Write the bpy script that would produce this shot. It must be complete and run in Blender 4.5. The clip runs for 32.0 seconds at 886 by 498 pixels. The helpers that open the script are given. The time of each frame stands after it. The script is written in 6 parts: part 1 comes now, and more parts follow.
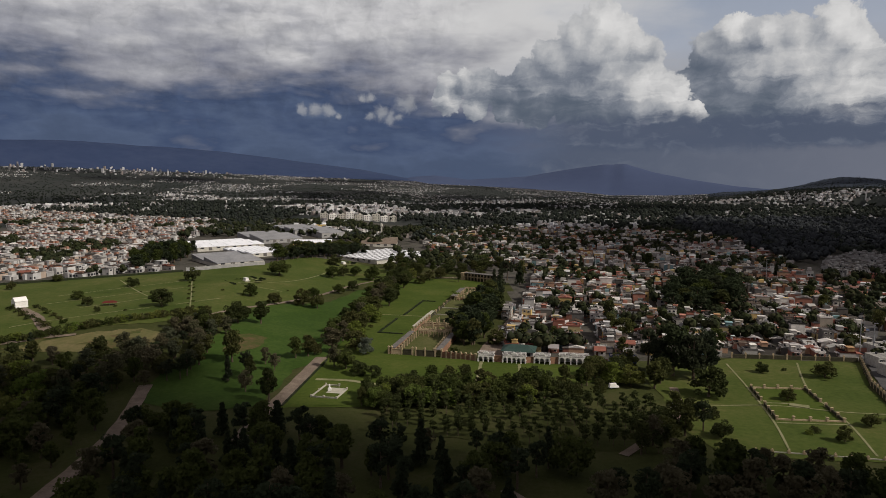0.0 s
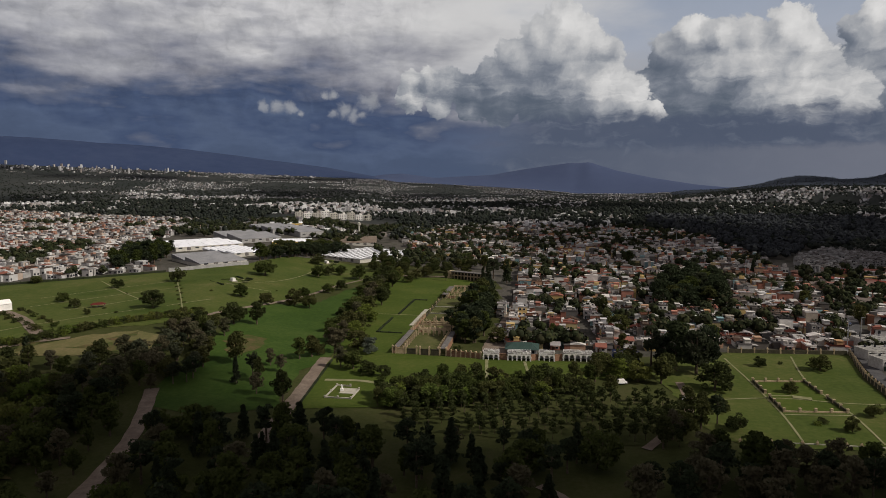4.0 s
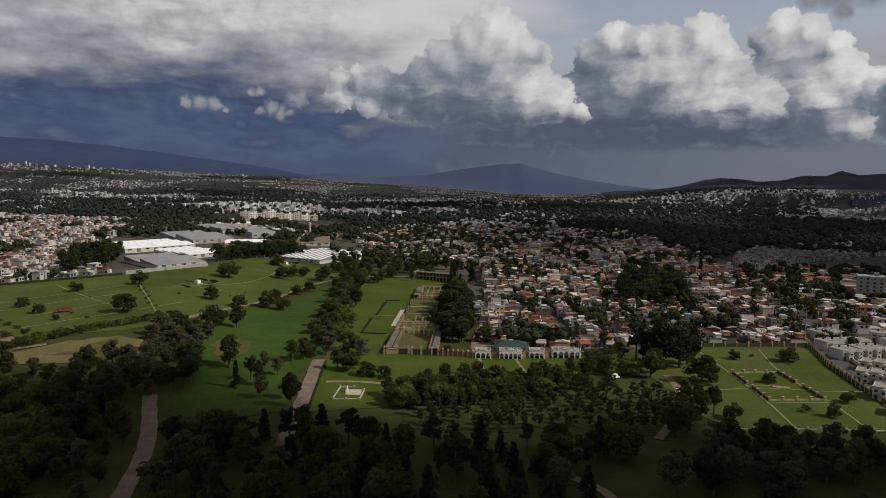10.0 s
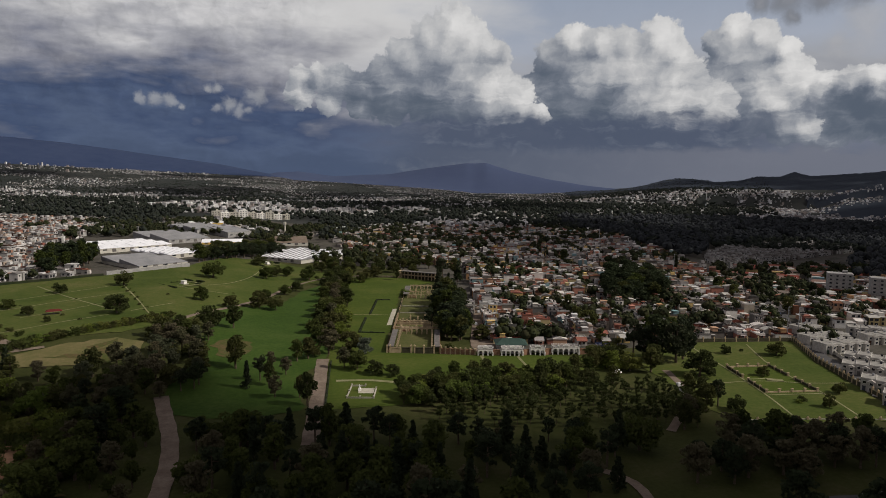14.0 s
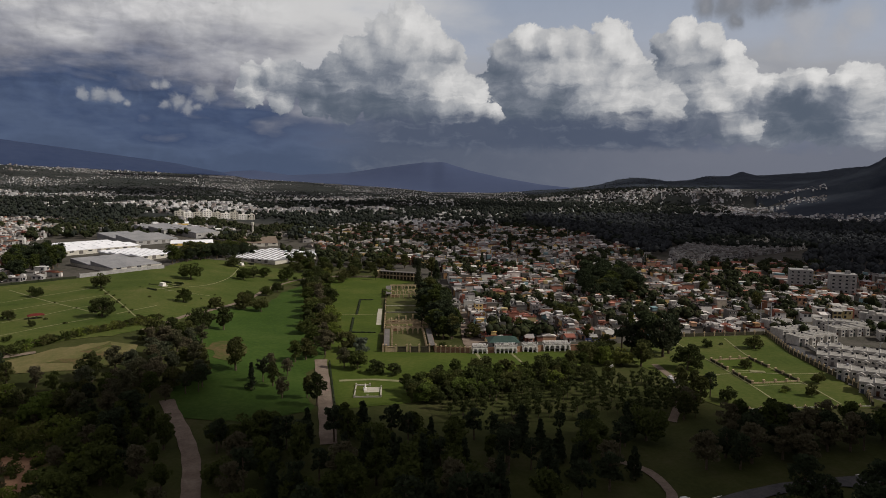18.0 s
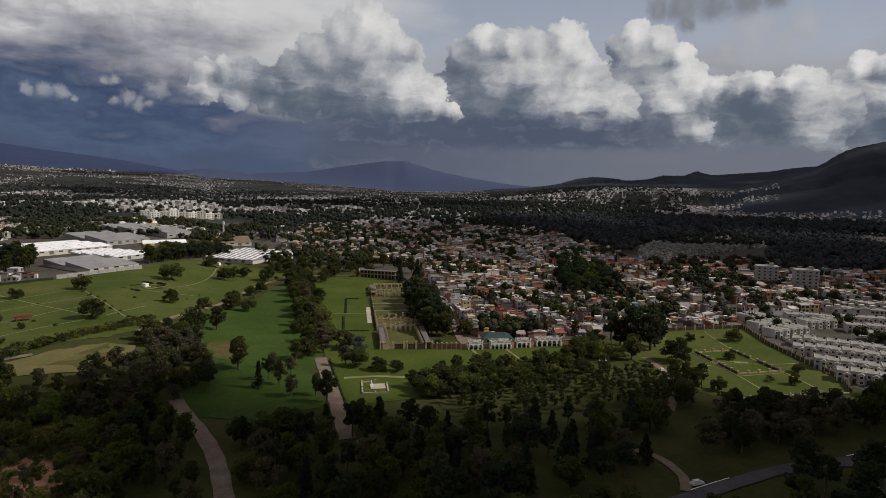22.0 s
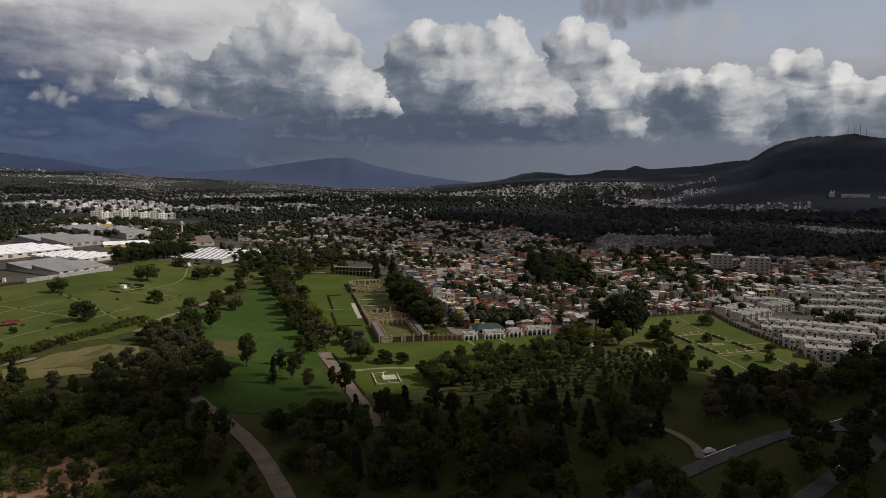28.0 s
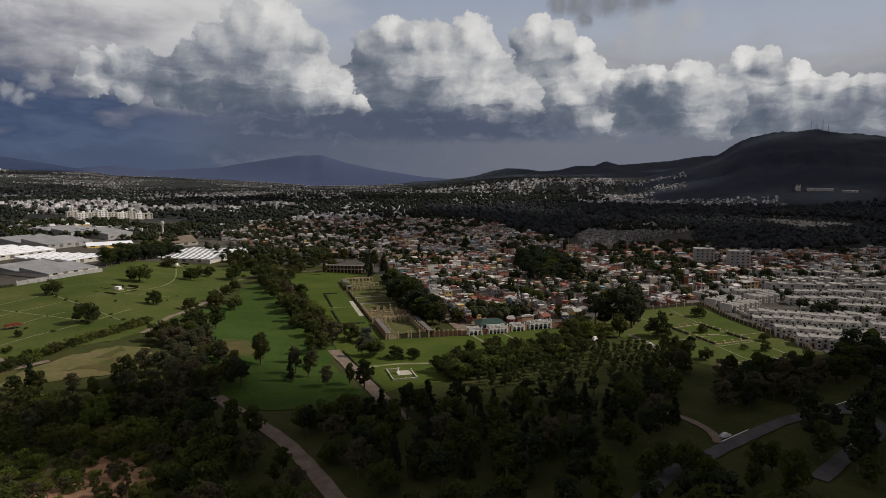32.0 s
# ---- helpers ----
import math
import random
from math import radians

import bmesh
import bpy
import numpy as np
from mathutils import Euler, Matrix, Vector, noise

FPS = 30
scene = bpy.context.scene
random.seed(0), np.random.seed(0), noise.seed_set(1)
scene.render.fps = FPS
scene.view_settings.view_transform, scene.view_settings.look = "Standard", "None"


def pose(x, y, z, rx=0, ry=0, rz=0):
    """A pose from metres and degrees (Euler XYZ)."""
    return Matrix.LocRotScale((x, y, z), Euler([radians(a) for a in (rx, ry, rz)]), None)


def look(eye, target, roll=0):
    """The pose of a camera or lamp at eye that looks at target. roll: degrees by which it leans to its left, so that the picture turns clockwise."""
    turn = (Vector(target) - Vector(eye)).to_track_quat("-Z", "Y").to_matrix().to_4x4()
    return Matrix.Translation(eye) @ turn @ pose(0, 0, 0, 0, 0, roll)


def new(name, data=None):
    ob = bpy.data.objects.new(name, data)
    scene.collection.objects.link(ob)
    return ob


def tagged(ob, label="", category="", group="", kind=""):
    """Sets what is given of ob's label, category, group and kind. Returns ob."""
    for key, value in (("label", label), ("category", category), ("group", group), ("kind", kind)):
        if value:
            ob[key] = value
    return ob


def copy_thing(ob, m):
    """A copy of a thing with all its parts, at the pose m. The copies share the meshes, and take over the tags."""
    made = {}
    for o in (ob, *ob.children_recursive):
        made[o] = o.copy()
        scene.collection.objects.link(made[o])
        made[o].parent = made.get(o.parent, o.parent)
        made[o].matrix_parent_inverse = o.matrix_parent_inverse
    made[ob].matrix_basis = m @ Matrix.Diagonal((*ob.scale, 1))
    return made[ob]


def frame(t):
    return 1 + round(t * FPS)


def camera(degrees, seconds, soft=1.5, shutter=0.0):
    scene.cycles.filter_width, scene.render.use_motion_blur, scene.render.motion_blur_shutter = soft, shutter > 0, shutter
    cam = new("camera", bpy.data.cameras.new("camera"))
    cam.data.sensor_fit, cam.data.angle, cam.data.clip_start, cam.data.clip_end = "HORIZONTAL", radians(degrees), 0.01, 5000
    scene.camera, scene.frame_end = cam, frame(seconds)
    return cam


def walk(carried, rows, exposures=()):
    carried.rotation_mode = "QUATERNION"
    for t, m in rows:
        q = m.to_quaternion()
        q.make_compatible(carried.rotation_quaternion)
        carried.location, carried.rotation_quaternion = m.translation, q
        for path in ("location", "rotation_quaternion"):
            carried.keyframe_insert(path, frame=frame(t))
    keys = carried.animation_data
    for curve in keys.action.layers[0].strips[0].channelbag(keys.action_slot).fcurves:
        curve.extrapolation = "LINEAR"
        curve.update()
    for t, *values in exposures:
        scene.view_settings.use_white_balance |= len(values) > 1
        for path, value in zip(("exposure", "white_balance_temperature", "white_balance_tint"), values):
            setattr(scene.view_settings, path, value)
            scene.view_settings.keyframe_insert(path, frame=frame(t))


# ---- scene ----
cam = camera(68.2, 32.0, 0.6)
METRES, EYE, TILT, LEAN, TURN = 168.0, 86.4, -5.5, 0.0, 0.0
ROWS = [
    (0.0, 0.0, 0.0, 0.0, -0.0, 0.0, -0.0),
    (0.5, -0.0147, -0.0007, 0.0, -0.51, -0.01, 0.08),
    (1.0, -0.0297, -0.0014, 0.0006, -0.92, -0.04, 0.17),
    (1.5, -0.045, -0.0016, 0.0007, -1.24, -0.06, 0.2),
    (2.0, -0.0593, -0.0021, 0.0006, -1.62, -0.08, 0.19),
    (2.5, -0.0753, -0.0025, 0.0012, -1.96, -0.12, 0.24),
    (4.5, -0.1345, -0.0039, 0.004, -3.56, -0.19, 0.3),
    (5.0, -0.1496, -0.0046, 0.005, -4.01, -0.21, 0.33),
    (5.5, -0.1647, -0.0055, 0.0057, -4.47, -0.22, 0.34),
    (6.0, -0.1795, -0.0065, 0.0055, -4.93, -0.23, 0.43),
    (6.5, -0.1956, -0.0073, 0.0064, -5.46, -0.23, 0.38),
    (7.0, -0.2115, -0.0083, 0.0064, -6.13, -0.23, 0.44),
    (7.5, -0.2277, -0.0092, 0.0067, -6.64, -0.23, 0.36),
    (8.0, -0.2432, -0.0103, 0.0071, -7.12, -0.21, 0.41),
    (8.5, -0.2594, -0.0113, 0.0076, -7.58, -0.2, 0.39),
    (9.0, -0.2753, -0.0118, 0.0081, -8.13, -0.22, 0.44),
    (9.5, -0.2913, -0.0126, 0.0084, -8.68, -0.22, 0.46),
    (10.0, -0.3074, -0.0133, 0.0087, -9.19, -0.24, 0.47),
    (10.5, -0.3245, -0.0134, 0.009, -9.72, -0.27, 0.47),
    (11.0, -0.3403, -0.0136, 0.0092, -10.2, -0.28, 0.49),
    (11.5, -0.3559, -0.0143, 0.0088, -10.73, -0.3, 0.51),
    (12.0, -0.3725, -0.0147, 0.0094, -11.28, -0.34, 0.51),
    (12.5, -0.3877, -0.0156, 0.0097, -11.71, -0.32, 0.51),
    (13.0, -0.4043, -0.0155, 0.01, -11.98, -0.33, 0.57),
    (13.5, -0.4204, -0.0153, 0.0105, -12.23, -0.34, 0.58),
    (15.5, -0.4833, -0.0174, 0.0147, -13.82, -0.39, 0.73),
    (16.0, -0.4993, -0.0178, 0.0157, -14.25, -0.41, 0.79),
    (16.5, -0.5156, -0.0182, 0.0162, -14.81, -0.42, 0.81),
    (17.0, -0.531, -0.0188, 0.0173, -15.33, -0.44, 0.84),
    (17.5, -0.5476, -0.0191, 0.0175, -15.92, -0.48, 0.92),
    (18.0, -0.5642, -0.0196, 0.0177, -16.48, -0.5, 0.93),
    (18.5, -0.579, -0.0206, 0.0184, -16.94, -0.54, 0.96),
    (19.0, -0.5949, -0.0206, 0.0183, -17.37, -0.55, 1.04),
    (19.5, -0.6109, -0.0212, 0.0187, -17.79, -0.56, 1.06),
    (20.0, -0.626, -0.0219, 0.0186, -18.23, -0.59, 1.09),
    (20.5, -0.6419, -0.0226, 0.0187, -18.66, -0.59, 1.14),
    (21.0, -0.6569, -0.0233, 0.0192, -19.11, -0.61, 1.1),
    (21.5, -0.6725, -0.0242, 0.0195, -19.59, -0.64, 1.19),
    (22.0, -0.6887, -0.0244, 0.0201, -20.05, -0.67, 1.17),
    (22.5, -0.7047, -0.0246, 0.0202, -20.43, -0.7, 1.26),
    (23.0, -0.7211, -0.025, 0.0212, -20.89, -0.72, 1.29),
    (23.5, -0.7367, -0.0248, 0.022, -21.2, -0.73, 1.33),
    (24.0, -0.7523, -0.0253, 0.0228, -21.67, -0.75, 1.41),
    (24.5, -0.7672, -0.0263, 0.0223, -22.1, -0.8, 1.52),
    (26.5, -0.8294, -0.0282, 0.021, -23.67, -1.0, 1.86),
    (27.0, -0.8455, -0.0278, 0.0219, -24.21, -1.08, 1.95),
    (27.5, -0.8609, -0.0281, 0.0226, -24.66, -1.12, 2.05),
    (28.0, -0.8762, -0.0279, 0.0226, -25.12, -1.16, 2.18),
    (28.5, -0.8909, -0.0274, 0.0234, -25.52, -1.21, 2.29),
    (29.0, -0.9066, -0.0262, 0.0243, -25.83, -1.26, 2.37),
    (29.5, -0.9214, -0.0247, 0.0251, -26.06, -1.31, 2.48),
    (30.0, -0.9368, -0.0222, 0.0256, -26.34, -1.35, 2.49),
    (30.5, -0.9522, -0.0196, 0.0263, -26.64, -1.41, 2.65),
    (31.0, -0.9673, -0.017, 0.0274, -26.94, -1.47, 2.64),
    (31.5, -0.9815, -0.014, 0.0287, -27.31, -1.54, 2.71),
    (32.0, -0.9968, -0.01, 0.0306, -27.77, -1.57, 2.81),
]
walk(cam, [(t, pose(0, 0, EYE, TILT, LEAN, TURN) @ pose(METRES * x, METRES * y, METRES * z, 90 + pitch, roll, yaw)) for t, x, y, z, yaw, pitch, roll in ROWS])

# ---- daylight: a low storm sky, sun from the side ----
SUN_AZ, SUN_EL = radians(115.0), radians(40.0)          # clockwise from +y
sun_dir = Vector((math.sin(SUN_AZ) * math.cos(SUN_EL), math.cos(SUN_AZ) * math.cos(SUN_EL), math.sin(SUN_EL)))
sun = new("sun", bpy.data.lights.new("sun", "SUN"))
sun.data.energy, sun.data.angle, sun.data.color = 3.8, radians(2.5), (1.0, 0.925, 0.84)
sun.matrix_world = look(sun_dir * 100, (0, 0, 0))
scene.view_settings.exposure = 0.0


class Net:
    """A small node tree writer."""

    def __init__(self, tree):
        self.t = tree
        self.t.nodes.clear()

    def n(self, kind, **values):
        node = self.t.nodes.new("ShaderNode" + kind)
        for k, v in values.items():
            if k.startswith("i_"):
                k = k[2:].replace("_", " ")
                sock = node.inputs[int(k)] if k.isdigit() else node.inputs[k]
                if isinstance(v, bpy.types.NodeSocket):
                    self.t.links.new(v, sock)
                else:
                    sock.default_value = v
            else:
                setattr(node, k, v)
        return node

    def math(self, op, a, b=0.0, clamp=False):
        return self.n("Math", operation=op, use_clamp=clamp, i_0=a, i_1=b).outputs[0]

    def rangeof(self, v, a, b, c=0.0, d=1.0, kind="SMOOTHSTEP"):
        return self.n("MapRange", interpolation_type=kind, i_Value=v, i_From_Min=a, i_From_Max=b, i_To_Min=c, i_To_Max=d).outputs[0]

    def ramp(self, v, stops, kind="LINEAR"):
        node = self.n("ValToRGB", i_Fac=v)
        node.color_ramp.interpolation = kind
        el = node.color_ramp.elements
        while len(el) < len(stops):
            el.new(0.5)
        for e, (p, c) in zip(el, stops):
            e.position, e.color = p, (*c, 1)
        return node.outputs[0]

    def mix(self, f, a, b, blend="MIX"):
        node = self.n("Mix", data_type="RGBA", blend_type=blend)
        for i, v in ((0, f), (6, a), (7, b)):
            if isinstance(v, bpy.types.NodeSocket):
                self.t.links.new(v, node.inputs[i])
            else:
                node.inputs[i].default_value = v if i == 0 else (*v, 1)
        return node.outputs[2]


world = bpy.data.worlds.new("world")
scene.world = world
world.use_nodes = True
w = Net(world.node_tree)
way = w.n("TexCoord").outputs["Generated"]
sep = w.n("SeparateXYZ", i_Vector=way)
az = w.math("ARCTAN2", sep.outputs[0], sep.outputs[1])
el = sep.outputs[2]
flat = w.n("Mapping", i_Vector=way, i_Scale=(1.0, 1.0, 3.2)).outputs[0]
n_big = w.n("TexNoise", i_Vector=flat, i_Scale=4.2, i_Detail=9.0, i_Roughness=0.56, i_Distortion=0.35).outputs[0]
n_small = w.n("TexNoise", i_Vector=flat, i_Scale=15.0, i_Detail=8.0, i_Roughness=0.6, i_Distortion=0.2).outputs[0]
lump = w.n("TexVoronoi", voronoi_dimensions="3D", feature="SMOOTH_F1", i_Vector=w.n("VectorMath", operation="MULTIPLY_ADD", i_0=w.n("TexNoise", i_Vector=flat, i_Scale=9.0, i_Detail=4.0).outputs[1], i_1=(.09, .09, .09), i_2=flat).outputs[0],
           i_Scale=7.0, i_Detail=3.0, i_Roughness=0.5, i_Smoothness=0.6).outputs["Distance"]
wob = w.math("ADD", w.math("MULTIPLY", w.math("SUBTRACT", n_big, 0.5), 0.15), w.math("MULTIPLY", w.math("SUBTRACT", n_small, 0.5), 0.07))
wob = w.math("ADD", wob, w.math("MULTIPLY", w.math("SUBTRACT", 0.74, lump), 0.10))
h_l = w.math("MULTIPLY", w.math("ADD", el, wob), 3.2)
storm = w.ramp(h_l, [(0.0, (.064, .088, .148)), (.12, (.076, .104, .174)), (.24, (.052, .075, .140)), (.33, (.098, .116, .172)),
                     (.46, (.225, .23, .27)), (.60, (.34, .342, .37)), (.74, (.50, .495, .505)), (1.0, (.52, .52, .53))])
h_r = w.math("MULTIPLY", w.math("ADD", el, w.math("MULTIPLY", wob, 0.45)), 3.2)
haze = w.ramp(h_r, [(0.0, (.084, .105, .152)), (.12, (.124, .145, .200)), (.27, (.17, .182, .228)), (.45, (.33, .335, .36)),
                    (.62, (.36, .385, .45)), (1.0, (.34, .38, .47))])
clear = w.n("TexSky", sky_type="NISHITA", sun_disc=False, sun_elevation=SUN_EL, sun_rotation=SUN_AZ).outputs[0]
clear = w.mix(1.0, clear, (.06, .06, .06), "MULTIPLY")
right = w.mix(w.rangeof(el, 0.12, 0.3, 0.0, 0.35), haze, clear)
az_w = w.math("ADD", az, w.math("MULTIPLY", wob, 1.2))
view = w.mix(w.rangeof(az_w, -0.03, 0.36), storm, right)
glow = w.math("MULTIPLY", w.rangeof(w.math("ABSOLUTE", w.math("SUBTRACT", az_w, 0.13)), 0.0, 0.22, 1.0, 0.0), w.rangeof(el, 0.13, 0.21))
view = w.mix(w.math("MULTIPLY", glow, 0.75), view, (.60, .59, .58))
# heaped clouds: lobes by azimuth, elevation and radius in degrees; tones add a fourth number, lighter or darker
DEG = 180 / math.pi
sky_p = w.n("CombineXYZ", i_X=w.math("MULTIPLY", az, DEG), i_Y=w.math("MULTIPLY", w.math("ARCSINE", el), DEG)).outputs[0]
warp = w.n("TexNoise", noise_dimensions="2D", i_Vector=sky_p, i_Scale=0.55, i_Detail=5.0, i_Roughness=0.6).outputs[1]
warp = w.n("VectorMath", operation="SUBTRACT", i_0=warp, i_1=(.5, .5, .5)).outputs[0]
sky_p = w.n("VectorMath", operation="MULTIPLY_ADD", i_0=warp, i_1=(1.3, 1.0, 0), i_2=sky_p).outputs[0]
sky_y = w.n("SeparateXYZ", i_Vector=sky_p).outputs[1]
tone_p = w.n("VectorMath", operation="MULTIPLY_ADD", i_0=warp, i_1=(1.6, .9, 0), i_2=sky_p).outputs[0]
long_p = w.n("Mapping", i_Vector=sky_p, i_Scale=(.35, 1.5, 1)).outputs[0]
streak = w.math("SUBTRACT", w.n("TexNoise", noise_dimensions="2D", i_Vector=long_p, i_Scale=.62, i_Detail=6.0, i_Roughness=.58, i_Distortion=.5).outputs[0], .5)
curl = w.math("SUBTRACT", w.n("TexNoise", noise_dimensions="2D", i_Vector=sky_p, i_Scale=.55, i_Detail=6.0, i_Roughness=.52, i_Distortion=.6).outputs[0], .5)


def shifted(p, d):
    return w.n("VectorMath", operation="ADD", i_0=p, i_1=(*d, 0)).outputs[0]


def lobes_of(p, lobes):
    top = None
    for x, y, r in lobes:
        d = w.n("VectorMath", operation="DISTANCE", i_0=p, i_1=(x, y, 0)).outputs["Value"]
        v = w.n("Math", operation="MULTIPLY_ADD", i_0=d, i_1=-1 / (r * 1.1), i_2=1.0).outputs[0]
        top = v if top is None else w.n("Math", operation="SMOOTH_MAX", i_0=top, i_1=v, i_2=0.22).outputs[0]
    return top


def billow(p, scale):
    d = w.n("TexVoronoi", voronoi_dimensions="2D", feature="F1", normalize=True, i_Vector=p, i_Scale=scale, i_Detail=3.0, i_Roughness=0.55, i_Lacunarity=2.3).outputs["Distance"]
    return w.math("SUBTRACT", 1.0, d)


BILLOWS = [(billow(sky_p, k), billow(shifted(sky_p, (.32 / k, .24 / k)), k)) for k in (.5, 1.15)]

rough_sky = w.math("ADD", w.math("MULTIPLY", w.math("SUBTRACT", *BILLOWS[0]), .38), w.math("MULTIPLY", w.math("SUBTRACT", *BILLOWS[1]), .16))
rough_sky = w.math("ADD", rough_sky, w.math("ADD", w.math("MULTIPLY", curl, .75), w.math("MULTIPLY", streak, .75)))
rough_sky = w.math("MULTIPLY", w.math("MULTIPLY", rough_sky, w.rangeof(sky_y, 3.5, 7.5, .25, .8)), w.rangeof(az, .10, -.06, .08, 1.0))
view = w.mix(1.0, view, w.ramp(w.math("ADD", w.math("MULTIPLY", rough_sky, .5), .5), [(0.0, (.2, .22, .26)), (.5, (1, 1, 1)), (1.0, (1.7, 1.68, 1.64))]), "MULTIPLY")


def heap(sky, lobes, tones, colours, rag=0.62, soft=0.14, base=0.5, fade=1.0, relief=1.0):
    """A cloud over the sky: ragged lobes, billows lit from the upper right, streaked and darker towards its flat base."""
    d0, d1 = lobes_of(sky_p, lobes), lobes_of(shifted(sky_p, (.8, .7)), lobes)
    (b0, b1), (c0, c1) = BILLOWS
    f0 = w.math("ADD", d0, w.math("MULTIPLY", w.math("SUBTRACT", w.math("ADD", w.math("MULTIPLY", b0, .6), w.math("MULTIPLY", c0, .4)), .62), rag))
    f0 = w.math("ADD", f0, w.math("MULTIPLY", curl, .45))
    lit = w.math("MULTIPLY", w.math("SUBTRACT", d0, d1), .36)
    lit = w.math("ADD", lit, w.math("MULTIPLY", w.math("SUBTRACT", b0, b1), .20 * relief))
    lit = w.math("ADD", lit, w.math("MULTIPLY", w.math("SUBTRACT", c0, c1), .085 * relief))
    lit = w.math("ADD", lit, w.math("ADD", w.math("MULTIPLY", curl, .40), w.math("MULTIPLY", w.math("MULTIPLY", streak, w.rangeof(sky_y, 12.0, 7.0, .3, 1.0)), .9)))
    lit = w.math("ADD", w.math("ADD", lit, base), w.rangeof(sky_y, 8.0, 4.6, 0.0, -.30 * relief))
    for x, y, r, k in tones:
        d = w.n("VectorMath", operation="DISTANCE", i_0=tone_p, i_1=(x, y, 0)).outputs["Value"]
        lit = w.math("ADD", lit, w.rangeof(d, r * 1.15, 0.0, 0.0, k * 1.05))
    lit = w.rangeof(lit, -.42, 1.34)
    return w.mix(w.math("MULTIPLY", w.rangeof(f0, 0.0, soft), fade), sky, w.ramp(lit, colours))


SUNLIT = [(0.0, (.088, .110, .148)), (.25, (.170, .190, .230)), (.50, (.315, .328, .355)), (.75, (.49, .49, .495)), (1.0, (.70, .69, .68))]
PALE = [(0.0, (.14, .155, .20)), (.5, (.27, .28, .31)), (1.0, (.44, .44, .44))]
DULL = [(0.0, (.13, .14, .165)), (.5, (.19, .20, .225)), (1.0, (.31, .31, .33))]
TOWER = [(13.2, 13.2, 1.7), (11.4, 12.1, 1.7), (14.8, 12, 1.7), (9.5, 10.5, 1.8), (12.8, 10.2, 2.8), (16.5, 10.2, 1.9), (7.6, 8.9, 1.7), (15.7, 7.9, 2.9), (11.3, 7.9, 2.7), (18.4, 6.9, 2), (20.6, 5.9, 1), (5.8, 7.9, 1.6), (3.6, 8.3, 1.5), (1.9, 8.7, 1.1), (0.5, 8.8, 0.8), (7.9, 7.2, 2), (0.4, 7.4, 1.2), (2.8, 6.7, 1.1), (5.5, 6.3, 1)]
TOWER_TONE = [(13.2, 13.4, 2.9, 0.28), (15.4, 12.1, 2.6, 0.2), (17.1, 8.4, 2.9, 0.28), (19.8, 6.3, 2.4, 0.3), (16, 6.8, 2.7, 0.15), (3.2, 6.1, 2.8, 0.12), (0.1, 7.4, 2.1, 0.08), (2.2, 9.4, 1.3, 0.12), (10.3, 12.5, 1.9, 0.15), (5.0, 7.6, 3.8, -0.46), (9.4, 6.7, 3.6, -0.4), (11.8, 8.9, 2.9, -0.22), (16.7, 10.4, 1.3, -0.35), (1.4, 8, 1.3, -0.25), (13.3, 5.3, 4.4, -0.35), (8.4, 9.7, 1.9, -0.1)]
BANK = [(23.4, 11.7, 1.4), (21.7, 10.3, 1.6), (21.1, 8, 1.8), (25.8, 11.3, 1.5), (27.9, 11.5, 1.3), (30.3, 11.8, 1.6), (31.6, 10.4, 1.3), (24.4, 8.8, 2.8), (28.1, 8.7, 2.9), (31.7, 8.1, 2.4), (23.1, 6.4, 2.4), (27.3, 5.9, 2.6), (31.3, 5.7, 2.4), (34.4, 6.3, 2), (19.8, 5.7, 1.2)]
BANK_TONE = [(23.5, 12.5, 1.7, 0.3), (30.2, 12.3, 2.4, 0.32), (31.4, 10.5, 2.2, 0.2), (27.6, 9.2, 2.7, 0.2), (31.3, 6.6, 3.1, 0.3), (34.5, 5.8, 2.5, 0.3), (26.4, 11.8, 1.4, 0.15), (21.1, 9.3, 2.8, -0.45), (24.4, 10.7, 1.6, -0.25), (21.7, 6.5, 2.6, -0.4), (25.9, 7.5, 2.5, -0.2), (26.9, 5.3, 3.4, -0.35), (23.6, 5.3, 2.8, -0.3), (23.1, 8.4, 2.3, -0.15), (19.8, 5.8, 1.9, 0.1)]
SPIRE = [(35.9, 12.2, 1.2), (37.9, 11.5, 1.2), (39.5, 10.3, 1), (34.7, 10.9, 1.1), (37, 9.7, 2.1), (39.9, 8.7, 1.5), (35.1, 8.4, 2), (37.9, 7.2, 2.3), (41, 7.6, 1.2), (36.4, 5.2, 1.9), (39.7, 5.3, 1.9), (42.1, 7.9, 0.6), (41.2, 4.5, 1.1)]
SPIRE_TONE = [(35.7, 12.7, 2, 0.36), (39.6, 10.3, 1.8, 0.3), (40.3, 8.1, 2.3, 0.32), (38.4, 6.2, 2.6, 0.28), (37.5, 11.8, 1.6, 0.2), (41.4, 4.5, 1.7, 0.2), (33.9, 10.2, 1.9, -0.35), (37.6, 9.8, 1.7, -0.2), (37, 5.4, 1.8, -0.4), (35.1, 8, 2.1, -0.15), (41.1, 5.8, 1.4, -0.3)]
FOOT = [(42.3, 7.8, 0.9), (44, 7.5, 1.3), (45.6, 7.7, 1), (47.6, 7.8, 1.2), (49, 7.5, 1.2), (43.7, 5.4, 2.1), (47.3, 5.3, 2.2), (50.1, 5.5, 2.1), (49.6, 3.8, 1.7), (42.2, 4.5, 1.8), (45.3, 6.5, 1.6)]
